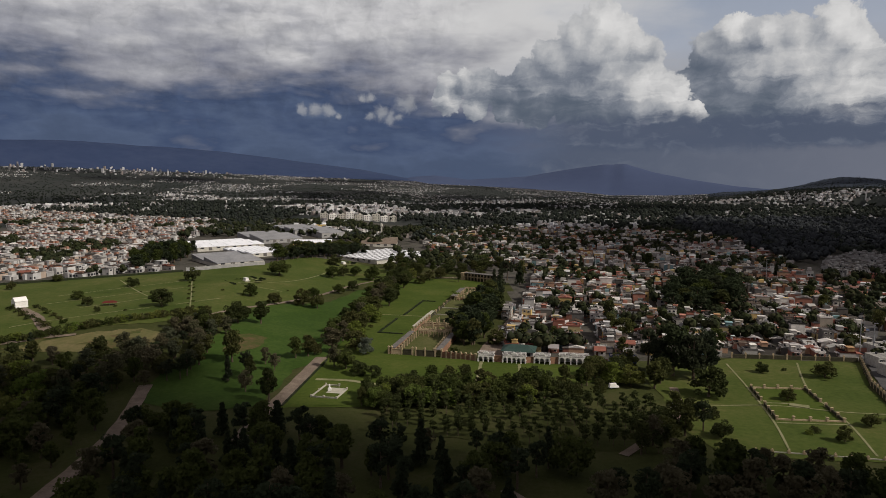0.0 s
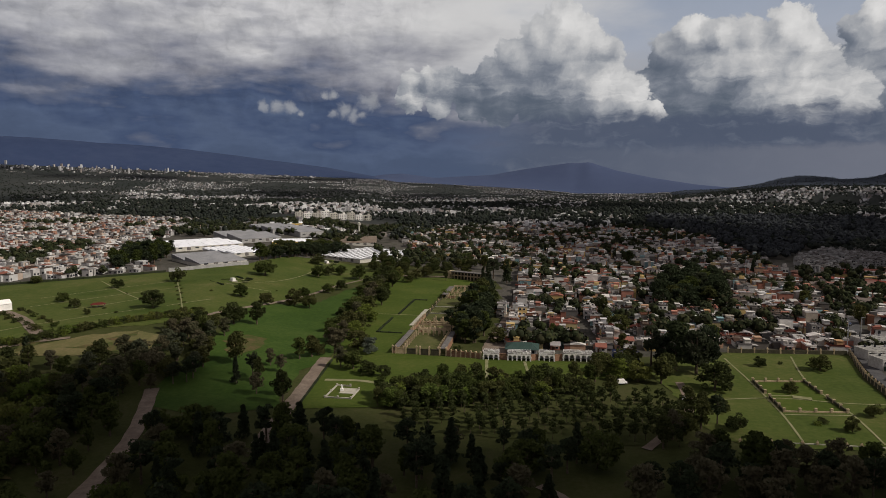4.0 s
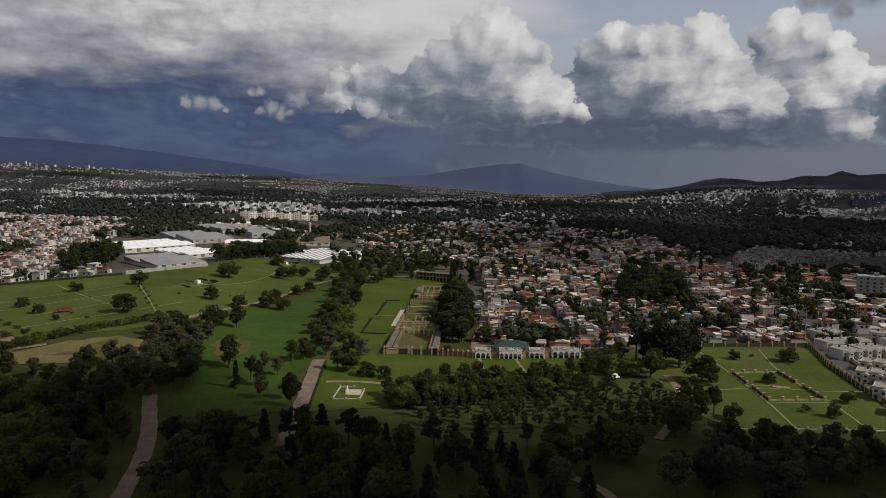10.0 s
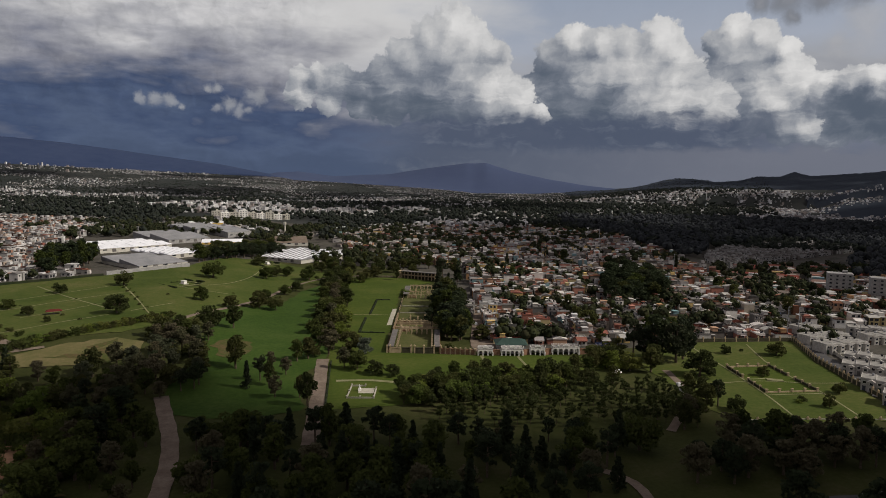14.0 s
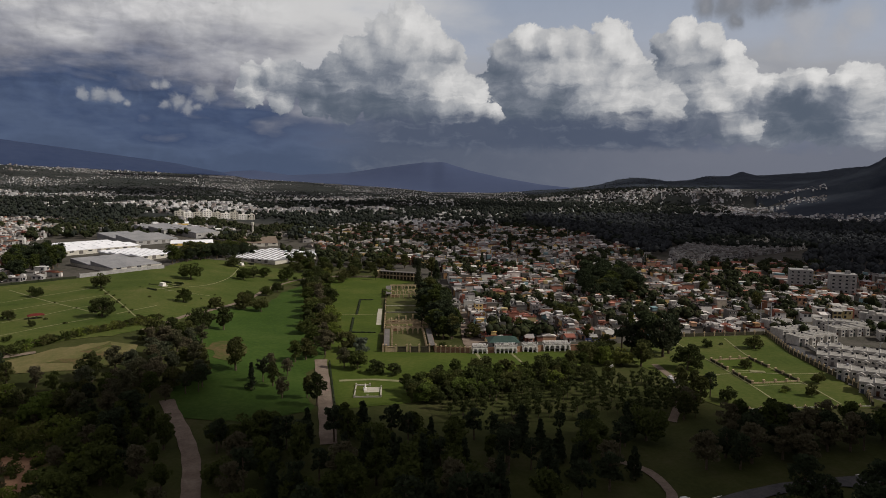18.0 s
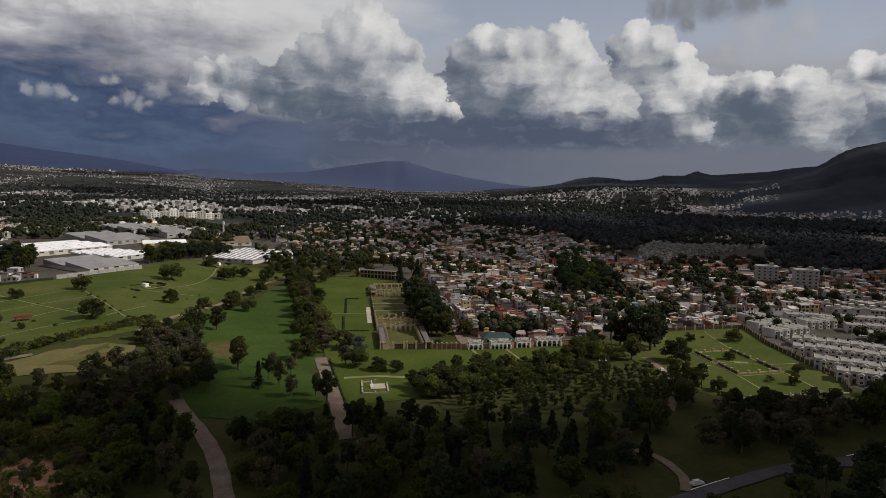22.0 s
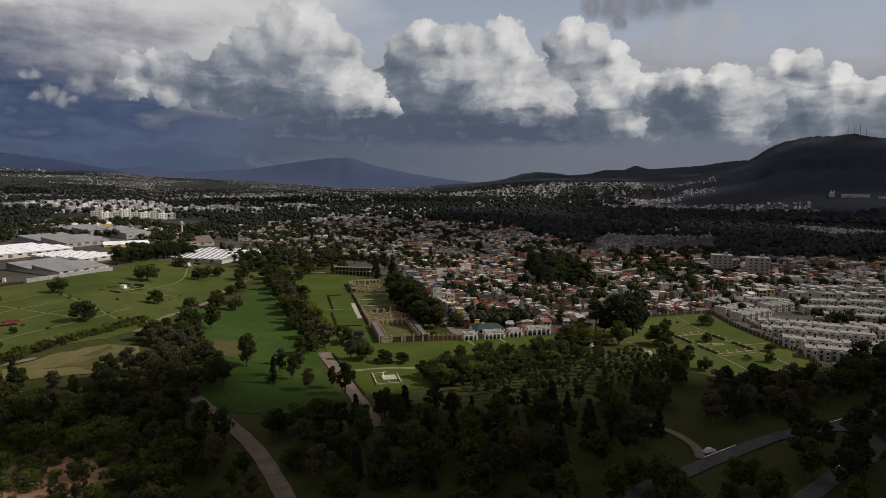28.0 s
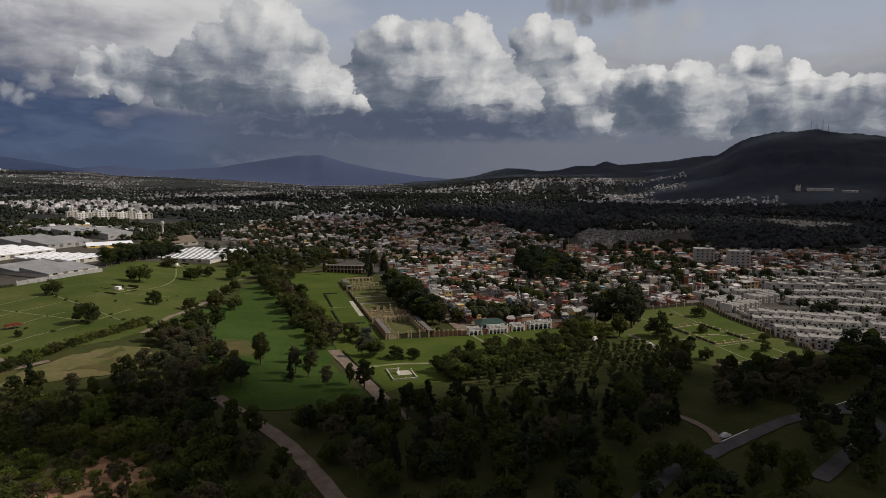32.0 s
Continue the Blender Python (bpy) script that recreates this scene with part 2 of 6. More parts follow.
FOOT_TONE = [(45.6, 7.9, 1.8, 0.35), (47.9, 8.1, 1.9, 0.35), (42.3, 7.8, 1.5, 0.25), (40.4, 4.2, 1.9, 0.2), (49.2, 4.5, 2.2, 0.3), (50.2, 6.3, 1.8, 0.1), (44.1, 6.3, 2.4, -0.3), (45.7, 4.9, 3, -0.34), (43.3, 5.1, 2.5, -0.26), (47.4, 6, 1.7, -0.25)]
EAST = [(51.1, 6.9, 1.5), (52.2, 8.7, 1), (53.7, 8.6, 1), (53.1, 6.8, 1.7), (55.7, 7.5, 1), (57, 6.7, 0.8), (58.3, 6.5, 0.8), (59.8, 6.2, 0.9), (61.1, 5.9, 1.1), (55.1, 5, 2.1), (58.1, 4.5, 2), (60.6, 3.9, 1.9), (63.5, 4.6, 2.2), (52.4, 4.3, 1.9)]
EAST_TONE = [(52.2, 9.1, 1.8, 0.35), (56, 7.8, 1.5, 0.35), (55.8, 6.2, 2.6, 0.25), (58.7, 6.6, 1.6, 0.25), (52.7, 6, 2, 0.2), (53.2, 7.9, 1.3, -0.2), (53.2, 4.4, 2.4, -0.4), (58.1, 4.1, 2, -0.2), (60.5, 4.7, 1.7, -0.1)]
SCRAPS = [(-11.9, 6.4, 0.4), (-10.9, 6.5, 0.5), (-10, 6.3, 0.5), (-9.1, 6, 0.3), (-6.3, 5.9, 0.4), (-5.3, 6.2, 0.6), (-4.4, 5.9, 0.5), (-3.8, 5.8, 0.3), (-3.1, 7, 0.8), (-6.2, 7.5, 0.4), (-6.9, 7.5, 0.3)]
PALE_UNDER = [(44.6, 11.7, 2.2), (43, 10.7, 1.2), (46.9, 11, 1.5), (48, 12.1, 1.5)]
DARK_TOP = [(37.6, 13.9, 1.1), (39.5, 14, 1.6), (41.8, 14, 1.7), (44, 14, 1.6), (46, 14.2, 1.4), (39.8, 12.7, 0.9)]
view = heap(view, EAST, EAST_TONE, SUNLIT)
view = heap(view, FOOT, FOOT_TONE, SUNLIT)
view = heap(view, SPIRE, SPIRE_TONE, SUNLIT)
view = heap(view, BANK, BANK_TONE, SUNLIT)
view = heap(view, TOWER, TOWER_TONE, SUNLIT)
# the flat dark base under the heaps, and rain haze below it
base_y = w.math("ADD", w.math("ADD", sky_y, w.math("MULTIPLY", streak, 1.6)), w.math("MULTIPLY", curl, .8))
az_d = w.math("ADD", w.math("MULTIPLY", az, DEG), w.math("MULTIPLY", curl, 3.0))
under = w.math("MULTIPLY", w.rangeof(base_y, 6.3, 4.9), w.rangeof(az_d, 5.0, 13.0))
under = w.math("MULTIPLY", under, w.rangeof(az_d, 43.0, 34.0))
view = w.mix(w.math("MULTIPLY", under, .95), view, w.ramp(w.math("ADD", streak, w.math("MULTIPLY", curl, .5)), [(.0, (.072, .090, .136)), (.14, (.094, .113, .160)), (.4, (.165, .180, .220))]))
rain = w.math("MULTIPLY", w.rangeof(w.math("ADD", base_y, w.math("MULTIPLY", streak, -.8)), 3.45, 2.45), w.rangeof(az_d, 6.0, 20.0))
view = w.mix(w.math("MULTIPLY", rain, .9), view, w.mix(w.rangeof(az_d, 14.0, 40.0), (.095, .112, .156), (.152, .163, .203)))
view = heap(view, [(x, y, r * 1.25) for x, y, r in SCRAPS], [], PALE, rag=1.2, soft=.9, base=.74, fade=.5, relief=.5)
view = heap(view, PALE_UNDER, [], [(0.0, (.26, .265, .29)), (1.0, (.44, .43, .43))], soft=1.0, fade=.55, relief=.4)
view = heap(view, DARK_TOP, [], DULL, rag=.35, soft=.8, base=.35, fade=.9, relief=.6)
cover = w.ramp(n_big, [(0.3, (.196, .180, .203)), (0.7, (.386, .360, .392))])
allsky = w.mix(w.rangeof(sep.outputs[1], 0.42, 0.05), view, cover)
allsky = w.mix(w.rangeof(el, 0.30, 0.55), allsky, cover)
w.n("OutputWorld", i_Surface=w.n("Background", i_Color=allsky, i_Strength=1.05).outputs[0])


# ---- materials ----
def tinted(c, f):
    return tuple(min(1.0, max(0.0, v * f)) for v in c)


def surface(name, stops, scale=0.3, fine=6.0, rough=0.9, bump=0.15, source="noise", metal=0.0, spread=0.25, thin=0.0, gloss=0.04):
    """A two-scale surface. stops: colours; source noise, object or island picks among them."""
    m = bpy.data.materials.new(name)
    m.use_nodes = True
    t = Net(m.node_tree)
    pos = t.n("TexCoord").outputs["Object"]
    big = t.n("TexNoise", i_Vector=pos, i_Scale=scale, i_Detail=5.0, i_Roughness=0.6).outputs[0]
    small = t.n("TexNoise", i_Vector=pos, i_Scale=scale * fine, i_Detail=4.0, i_Roughness=0.65).outputs[0]
    both = t.math("ADD", t.math("MULTIPLY", big, 0.6), t.math("MULTIPLY", small, 0.4))
    if source == "noise":
        col = t.ramp(t.rangeof(both, 0.32, 0.68, kind="LINEAR"), [(i / max(1, len(stops) - 1), c) for i, c in enumerate(stops)])
    else:
        pick = t.n("ObjectInfo").outputs["Random"] if source == "object" else t.n("NewGeometry").outputs["Random Per Island"]
        col = t.ramp(pick, [(i / len(stops), c) for i, c in enumerate(stops)], "CONSTANT")
        col = t.mix(1.0, col, t.ramp(t.rangeof(both, 0.3, 0.7, kind="LINEAR"), [(0, (1 - spread,) * 3), (1, (1 + spread * 0.0,) * 3)]), "MULTIPLY")
    relief = t.n("Bump", i_Strength=bump, i_Distance=0.3, i_Height=both).outputs[0]
    b = t.n("BsdfPrincipled", i_Base_Color=col, i_Roughness=rough, i_Metallic=metal, i_Normal=relief)
    b.inputs["Specular IOR Level"].default_value = gloss
    out = b.outputs[0]
    if thin:
        tr = t.n("BsdfTranslucent", i_Color=col).outputs[0]
        out = t.n("MixShader", i_0=thin, i_1=out, i_2=tr).outputs[0]
    t.n("OutputMaterial", i_Surface=out)
    return m


LAWN = surface("lawn_grass", [(.036, .054, .010), (.052, .074, .013), (.078, .090, .021)], 0.03, 16, 0.95, 0.3)
LAWNY = surface("yellowish_lawn", [(.034, .052, .011), (.050, .069, .015), (.071, .083, .022), (.108, .100, .040)], 0.025, 18, 0.95, 0.3)
LAWNG = surface("deep_green_lawn", [(.024, .046, .009), (.035, .063, .012), (.055, .080, .019)], 0.03, 16, 0.95, 0.3)
DRYLAWN = surface("dry_grass", [(.070, .078, .026), (.110, .100, .042), (.160, .125, .066)], 0.07, 9, 0.95, 0.3)
COURTGRASS = surface("court_grass", [(.050, .062, .018), (.075, .080, .028), (.110, .100, .044)], 0.08, 8, 0.95, 0.3)
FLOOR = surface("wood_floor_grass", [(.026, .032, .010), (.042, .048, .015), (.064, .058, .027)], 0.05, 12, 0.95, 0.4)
RUSTY = surface("worn_rusty_grass", [(.042, .060, .016), (.055, .064, .019), (.085, .066, .030), (.120, .075, .042)], 0.16, 5, 0.95, 0.3)
EARTH = surface("bare_earth", [(.17, .095, .055), (.26, .15, .09), (.33, .21, .13)], 0.12, 8, 0.95, 0.4)
PATH = surface("dirt_path", [(.115, .088, .066), (.165, .13, .10), (.225, .185, .145)], 0.2, 7, 0.95, 0.25)
WORN = surface("worn_grass_path", [(.12, .13, .055), (.18, .178, .09), (.25, .235, .145)], 0.15, 7, 0.95, 0.2)
PAVING = surface("pale_paving", [(.27, .255, .20), (.36, .34, .27), (.44, .41, .34)], 0.3, 6, 0.9, 0.15)
ASPHALT = surface("asphalt", [(.045, .045, .047), (.075, .073, .072), (.10, .097, .093)], 0.2, 8, 0.85, 0.15)
TOWN = surface("town_ground", [(.026, .03, .018), (.055, .052, .042), (.085, .078, .066), (.035, .042, .02)], 0.06, 9, 0.95, 0.3)
FAR = surface("far_fields", [(.018, .022, .020), (.026, .030, .027), (.038, .040, .037), (.062, .060, .056)], 0.004, 9, 0.95, 0.3)
# forest colour of the hills blued and lifted to imitate aerial haze
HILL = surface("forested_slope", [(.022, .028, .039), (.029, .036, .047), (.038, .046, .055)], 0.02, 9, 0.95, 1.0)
# volcano colour pulled towards the sky behind it, painted haze
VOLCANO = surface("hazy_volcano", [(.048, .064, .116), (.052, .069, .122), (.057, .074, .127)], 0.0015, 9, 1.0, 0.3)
# blue of the distant air put into the range's base colour
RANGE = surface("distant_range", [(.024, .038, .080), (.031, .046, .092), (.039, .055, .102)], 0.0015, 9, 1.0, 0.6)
STONE = surface("aged_stone", [(.25, .19, .115), (.37, .29, .18), (.50, .40, .26)], 0.5, 6, 0.9, 0.3)
BRICK = surface("brown_brick_wall", [(.15, .085, .055), (.22, .125, .08), (.28, .18, .12)], 0.5, 6, 0.9, 0.3)
DARKWALL = surface("dark_ivy_wall", [(.035, .038, .022), (.06, .055, .035), (.09, .08, .055)], 0.5, 6, 0.95, 0.5)
DARKROOF = surface("weathered_flat_roof", [(.085, .08, .075), (.13, .12, .11), (.18, .165, .15)], 0.4, 6, 0.9, 0.2)
WHITE = surface("white_plaster", [(.60, .58, .53), (.74, .72, .67), (.82, .80, .76)], 0.4, 6, 0.85, 0.15)
CREAM = surface("cream_block", [(.34, .32, .27), (.46, .44, .38), (.55, .525, .46)], 0.4, 6, 0.85, 0.15)
GREY = surface("grey_concrete", [(.20, .195, .185), (.29, .285, .27), (.38, .37, .35)], 0.4, 6, 0.9, 0.2)
WHITEROOF = surface("white_sheet_roof", [(.62, .63, .64), (.74, .75, .76), (.82, .83, .84)], 0.09, 8, 0.55, 0.1)
GREYROOF = surface("grey_sheet_roof", [(.15, .155, .16), (.22, .22, .22), (.29, .285, .28)], 0.09, 8, 0.6, 0.1)
GREENROOF = surface("green_sheet_roof", [(.028, .050, .042), (.036, .062, .052), (.048, .074, .062)], 0.3, 6, 0.6, 0.1)
DULLRED = surface("dull_red_roof", [(.075, .017, .014), (.10, .023, .019), (.125, .034, .027)], 0.4, 6, 0.85, 0.2)
BLUE = surface("dark_blue_paint", [(.03, .04, .10), (.04, .055, .13), (.06, .075, .15)], 0.4, 6, 0.7, 0.1)
YELLOW = surface("yellow_paint", [(.50, .34, .08), (.60, .42, .11), (.66, .48, .16)], 0.3, 6, 0.8, 0.1)
PANE = surface("dark_window_glass", [(.010, .012, .015), (.018, .02, .024), (.03, .033, .037)], 0.5, 4, 0.12, 0.0, gloss=0.5)
DOORM = surface("painted_door", [(.10, .05, .03), (.06, .07, .09), (.16, .15, .14), (.05, .08, .06)], 0.5, 4, 0.6, 0.05, "object")
TANK = surface("water_tank_plastic", [(.02, .02, .022), (.05, .05, .055), (.30, .30, .31)], 0.5, 4, 0.6, 0.0, "object")
METAL = surface("galvanised_metal", [(.30, .31, .32), (.38, .39, .40), (.45, .46, .47)], 0.6, 5, 0.5, 0.05, metal=0.6)
BARK = surface("bark", [(.06, .045, .03), (.10, .078, .055), (.15, .12, .09)], 1.2, 6, 0.95, 0.5)
WALLS = [(.41, .40, .38), (.57, .56, .52), (.30, .29, .27), (.48, .43, .36), (.51, .50, .48), (.34, .22, .15), (.36, .34, .31), (.61, .59, .57), (.25, .24, .23), (.46, .34, .15), (.43, .40, .36), (.34, .16, .12), (.54, .53, .51), (.33, .16, .12), (.38, .37, .36), (.62, .61, .57)]
ROOFS = [(.24, .24, .23), (.33, .32, .31), (.16, .15, .14), (.40, .39, .37), (.14, .09, .07), (.27, .27, .26), (.22, .07, .05), (.19, .18, .17), (.45, .44, .42), (.18, .13, .10), (.30, .30, .28), (.12, .12, .11), (.22, .11, .07), (.22, .21, .21), (.42, .41, .40), (.16, .13, .11)]
WALLS = [(c[0] * k * 1.03, c[1] * k, c[2] * k * .96) for c, k in zip(WALLS, (1.25, 1.35, .38, .8) * 4)] + [(.42, .25, .13), (.44, .36, .19), (.33, .15, .11), (.66, .65, .62), (.50, .49, .46), (.22, .34, .35)]
ROOFS = [(c[0] * k * 1.04, c[1] * k, c[2] * k * .97) for c, k in zip(ROOFS, (1.3, .35, .7, 1.5, .42) * 4)] + [(.27, .11, .08), (.52, .51, .49)]
PLAIN = [(.62, .61, .60), (.50, .50, .49), (.70, .69, .67), (.40, .39, .39), (.58, .54, .50), (.34, .33, .33), (.66, .66, .66), (.46, .40, .36)]
HOUSEWALL = surface("house_wall_paint", WALLS, 0.4, 6, 0.9, 0.15, "object", spread=0.35)
HOUSEROOF = surface("house_roof", ROOFS, 0.4, 6, 0.85, 0.2, "object", spread=0.35)
TOWNWALL = surface("town_wall_paint", WALLS, 0.3, 6, 0.9, 0.1, "island", spread=0.35)
TOWNROOF = surface("town_roof", ROOFS, 0.3, 6, 0.85, 0.1, "island", spread=0.35)
FARWALL = surface("distant_wall_paint", [tinted(c, k) for c, k in zip(PLAIN, (.9, .7, 1.1, .6, .8, .7, 1.1, .7))], 0.1, 6, 0.9, 0.0, "island", spread=0.3)
PALEWALL = surface("pale_town_wall_paint", [(.48, .46, .43), (.36, .35, .33), (.62, .61, .58), (.27, .26, .24), (.44, .35, .28), (.52, .51, .49), (.36, .20, .14), (.42, .41, .39)], 0.3, 6, 0.9, 0.1, "island", spread=0.35)
TILES = [(.25, .085, .06), (.27, .12, .09), (.20, .11, .085), (.28, .15, .12), (.20, .165, .14), (.30, .08, .06), (.20, .12, .10), (.30, .20, .165), (.15, .12, .11)]
TILEROOF = surface("clay_tile_roof", TILES, 0.4, 6, 0.85, 0.2, "island", spread=0.35)


def leaves(name, colours):
    return surface(name, colours, 0.25, 5, 0.75, 0.0, "object", spread=0.4, thin=0.38)


LEAF = leaves("broad_leaves", [(.064, .082, .022), (.080, .098, .027), (.060, .073, .025), (.094, .102, .033), (.074, .083, .029), (.088, .090, .031)])
LEAFY = leaves("yellowish_leaves", [(.150, .185, .038), (.130, .18, .036), (.165, .178, .046), (.115, .155, .036)])
LEAFD = leaves("dark_needles", [(.044, .058, .029), (.052, .067, .031), (.041, .052, .029), (.058, .068, .037)])
LEAFB = leaves("dull_brown_leaves", [(.120, .108, .062), (.105, .104, .056), (.130, .116, .070), (.098, .108, .062)])
LEAFG = leaves("grey_green_leaves", [(.14, .165, .11), (.155, .18, .13)])
FARLEAF = surface("far_tree_foliage", [(.028, .036, .016), (.036, .044, .018), (.032, .038, .020), (.046, .052, .023), (.026, .033, .016), (.050, .050, .026)], 0.3, 6, 0.9, 0.8, "island", spread=0.5)
# the next two foliages carry haze in their colour, greyed towards blue
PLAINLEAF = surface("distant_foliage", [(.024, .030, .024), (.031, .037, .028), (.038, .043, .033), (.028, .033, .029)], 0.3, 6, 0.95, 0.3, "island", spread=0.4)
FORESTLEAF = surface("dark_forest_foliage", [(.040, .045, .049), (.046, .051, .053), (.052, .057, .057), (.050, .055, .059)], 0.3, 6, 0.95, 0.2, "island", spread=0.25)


def cloudstuff():
    m = bpy.data.materials.new("cloud")
    m.use_nodes = True
    t = Net(m.node_tree)
    pos = t.n("TexCoord").outputs["Object"]
    fine = t.n("TexNoise", i_Vector=pos, i_Scale=0.03, i_Detail=6.0, i_Roughness=0.65).outputs[0]
    relief = t.n("Bump", i_Strength=0.7, i_Distance=12.0, i_Height=fine).outputs[0]
    d = t.n("BsdfDiffuse", i_Color=(.86, .86, .87, 1), i_Normal=relief).outputs[0]
    s = t.n("BsdfTranslucent", i_Color=(.75, .77, .80, 1)).outputs[0]
    t.n("OutputMaterial", i_Surface=t.n("MixShader", i_0=0.22, i_1=d, i_2=s).outputs[0])
    return m


CLOUD = cloudstuff()


# ---- mesh tools ----
class MB:
    """Collects faces for one mesh."""

    def __init__(self):
        self.v, self.f, self.m = [], [], []

    def add(self, verts, faces, mat=0):
        k = len(self.v)
        self.v += [tuple(p) for p in verts]
        self.f += [tuple(i + k for i in f) for f in faces]
        self.m += [mat] * len(faces)
        return self

    def box(self, c, s, turn=0.0, mat=0, top=1.0, faces=(0, 1, 2, 3, 4, 5)):
        """A box standing on c (centre of its base), size s, turned about z; top: taper."""
        x, y, z = s[0] / 2, s[1] / 2, s[2]
        co, si = math.cos(turn), math.sin(turn)
        pts = []
        for zz, k in ((0, 1.0), (z, top)):
            for px, py in ((-x, -y), (x, -y), (x, y), (-x, y)):
                pts.append((c[0] + (px * co - py * si) * k, c[1] + (px * si + py * co) * k, c[2] + zz))
        allf = [(3, 2, 1, 0), (4, 5, 6, 7), (0, 1, 5, 4), (1, 2, 6, 5), (2, 3, 7, 6), (3, 0, 4, 7)]
        return self.add(pts, [allf[i] for i in faces], mat)

    def gable(self, c, s, turn=0.0, mat=0, hip=0.0):
        """A pitched roof on a base s[0] x s[1], ridge along x, height s[2]."""
        x, y, z = s[0] / 2, s[1] / 2, s[2]
        co, si = math.cos(turn), math.sin(turn)
        loc = [(-x, -y, 0), (x, -y, 0), (x, y, 0), (-x, y, 0), (-x + hip, 0, z), (x - hip, 0, z)]
        pts = [(c[0] + a * co - b * si, c[1] + a * si + b * co, c[2] + d) for a, b, d in loc]
        return self.add(pts, [(0, 1, 5, 4), (2, 3, 4, 5), (1, 2, 5), (3, 0, 4), (3, 2, 1, 0)], mat)

    def tube(self, pts, radii, sides=6, mat=0, cap=True):
        k = len(self.v)
        up = Vector((0, 0, 1))
        for i, (p, r) in enumerate(zip(pts, radii)):
            a, b = Vector(pts[max(0, i - 1)]), Vector(pts[min(len(pts) - 1, i + 1)])
            d = (b - a).normalized()
            s = d.cross(Vector((1, 0, 0)) if abs(d.z) > 0.9 else up).normalized()
            q = s.cross(d)
            for j in range(sides):
                an = 2 * math.pi * j / sides
                self.v.append(tuple(Vector(p) + (s * math.cos(an) + q * math.sin(an)) * r))
        for i in range(len(pts) - 1):
            for j in range(sides):
                j2 = (j + 1) % sides
                self.f.append((k + i * sides + j, k + i * sides + j2, k + (i + 1) * sides + j2, k + (i + 1) * sides + j))
                self.m.append(mat)
        if cap:
            self.f.append(tuple(k + (len(pts) - 1) * sides + j for j in range(sides)))
            self.m.append(mat)
        return self

    def mesh(self, name, mats, smooth=False):
        me = bpy.data.meshes.new(name)
        me.from_pydata(self.v, [], self.f)
        for m in mats if isinstance(mats, (list, tuple)) else [mats]:
            me.materials.append(m)
        if any(self.m):
            me.polygons.foreach_set("material_index", self.m)
        if smooth:
            me.polygons.foreach_set("use_smooth", [True] * len(self.f))
        me.update()
        return me


def part(name, mb, mats, parent=None, label="", smooth=False):
    """Links a mesh as one object, under a thing or a part where one is given."""
    ob = new(name, mb.mesh(name, mats, smooth) if isinstance(mb, MB) else mb)
    if parent is not None:
        ob.parent = parent
    if label:
        ob["label"] = label
    return ob


def thing(name, at, turn, label, category, group="", kind=""):
    e = new(name)
    e.empty_display_size = 0.2
    e.matrix_world = pose(at[0], at[1], at[2], 0, 0, math.degrees(turn))
    return tagged(e, label, category, group, kind)


def ss(a):
    a = min(1.0, max(0.0, a))
    return a * a * (3 - 2 * a)


def ground_z(x, y):
    """Height of the land: level park, a rise to the left lawns, a slow climb to the far town and its foothills."""
    g = 11.5 * ss((-x - 70) / 110) * ss((y - 250) / 110)
    if y > 400:
        g += 30 * ss((y - 400) / 1300)
    r = math.hypot(x, y)
    if r > 2000 and y > 0:
        a = math.degrees(math.atan2(x, y))
        g += 150 * ss((r - 1700) / 2600) * min(1.0, max(0.0, (14 - a) / 45)) ** 0.7
        g += 50 * ss((r - 1250) / 1200) * ss((a - 18) / 14)
    return g


def inside(x, y, poly):
    c = False
    for (x1, y1), (x2, y2) in zip(poly, poly[1:] + poly[:1]):
        if (y1 > y) != (y2 > y) and x < (x2 - x1) * (y - y1) / (y2 - y1) + x1:
            c = not c
    return c


from mathutils.geometry import delaunay_2d_cdt


def drape(name, poly, mat, dz, step, label, category="ground", ragged=1.2):
    """A sheet of ground cover inside an outline, laid over the land."""
    wild = random.Random(len(poly) * 31 + int(poly[0][0]))
    if ragged:
        line = []
        for (x1, y1), (x2, y2) in zip(poly, poly[1:] + poly[:1]):
            n = max(1, int(math.hypot(x2 - x1, y2 - y1) / 5))
            line += [(x1 + (x2 - x1) * i / n + wild.uniform(-ragged, ragged), y1 + (y2 - y1) * i / n + wild.uniform(-ragged, ragged)) for i in range(n)]
        poly = line
    pts = [Vector(p) for p in poly]
    edges = [(i, (i + 1) % len(poly)) for i in range(len(poly))]
    xs, ys = [p[0] for p in poly], [p[1] for p in poly]
    x = min(xs)
    while x < max(xs):
        y = min(ys)
        while y < max(ys):
            if inside(x, y, poly):
                pts.append(Vector((x, y)))
            y += step
        x += step
    v, e, f, *_ = delaunay_2d_cdt(pts, edges, [list(range(len(poly)))], 1, 0.01)
    mb = MB().add([(p.x, p.y, ground_z(p.x, p.y) + dz) for p in v], f)
    ob = part(name, mb, mat, smooth=True)
    return tagged(ob, label, category, kind="structure")


def spline(pts, step):
    out = []
    for i in range(len(pts) - 1):
        p0, p1, p2, p3 = (Vector(pts[max(0, min(len(pts) - 1, i + k))]) for k in (-1, 0, 1, 2))
        n = max(1, int((p2 - p1).length / step))
        for j in range(n):
            t = j / n
            out.append(0.5 * (2 * p1 + (p2 - p0) * t + (2 * p0 - 5 * p1 + 4 * p2 - p3) * t * t + (3 * p1 - p0 - 3 * p2 + p3) * t ** 3))
    return out + [Vector(pts[-1])]


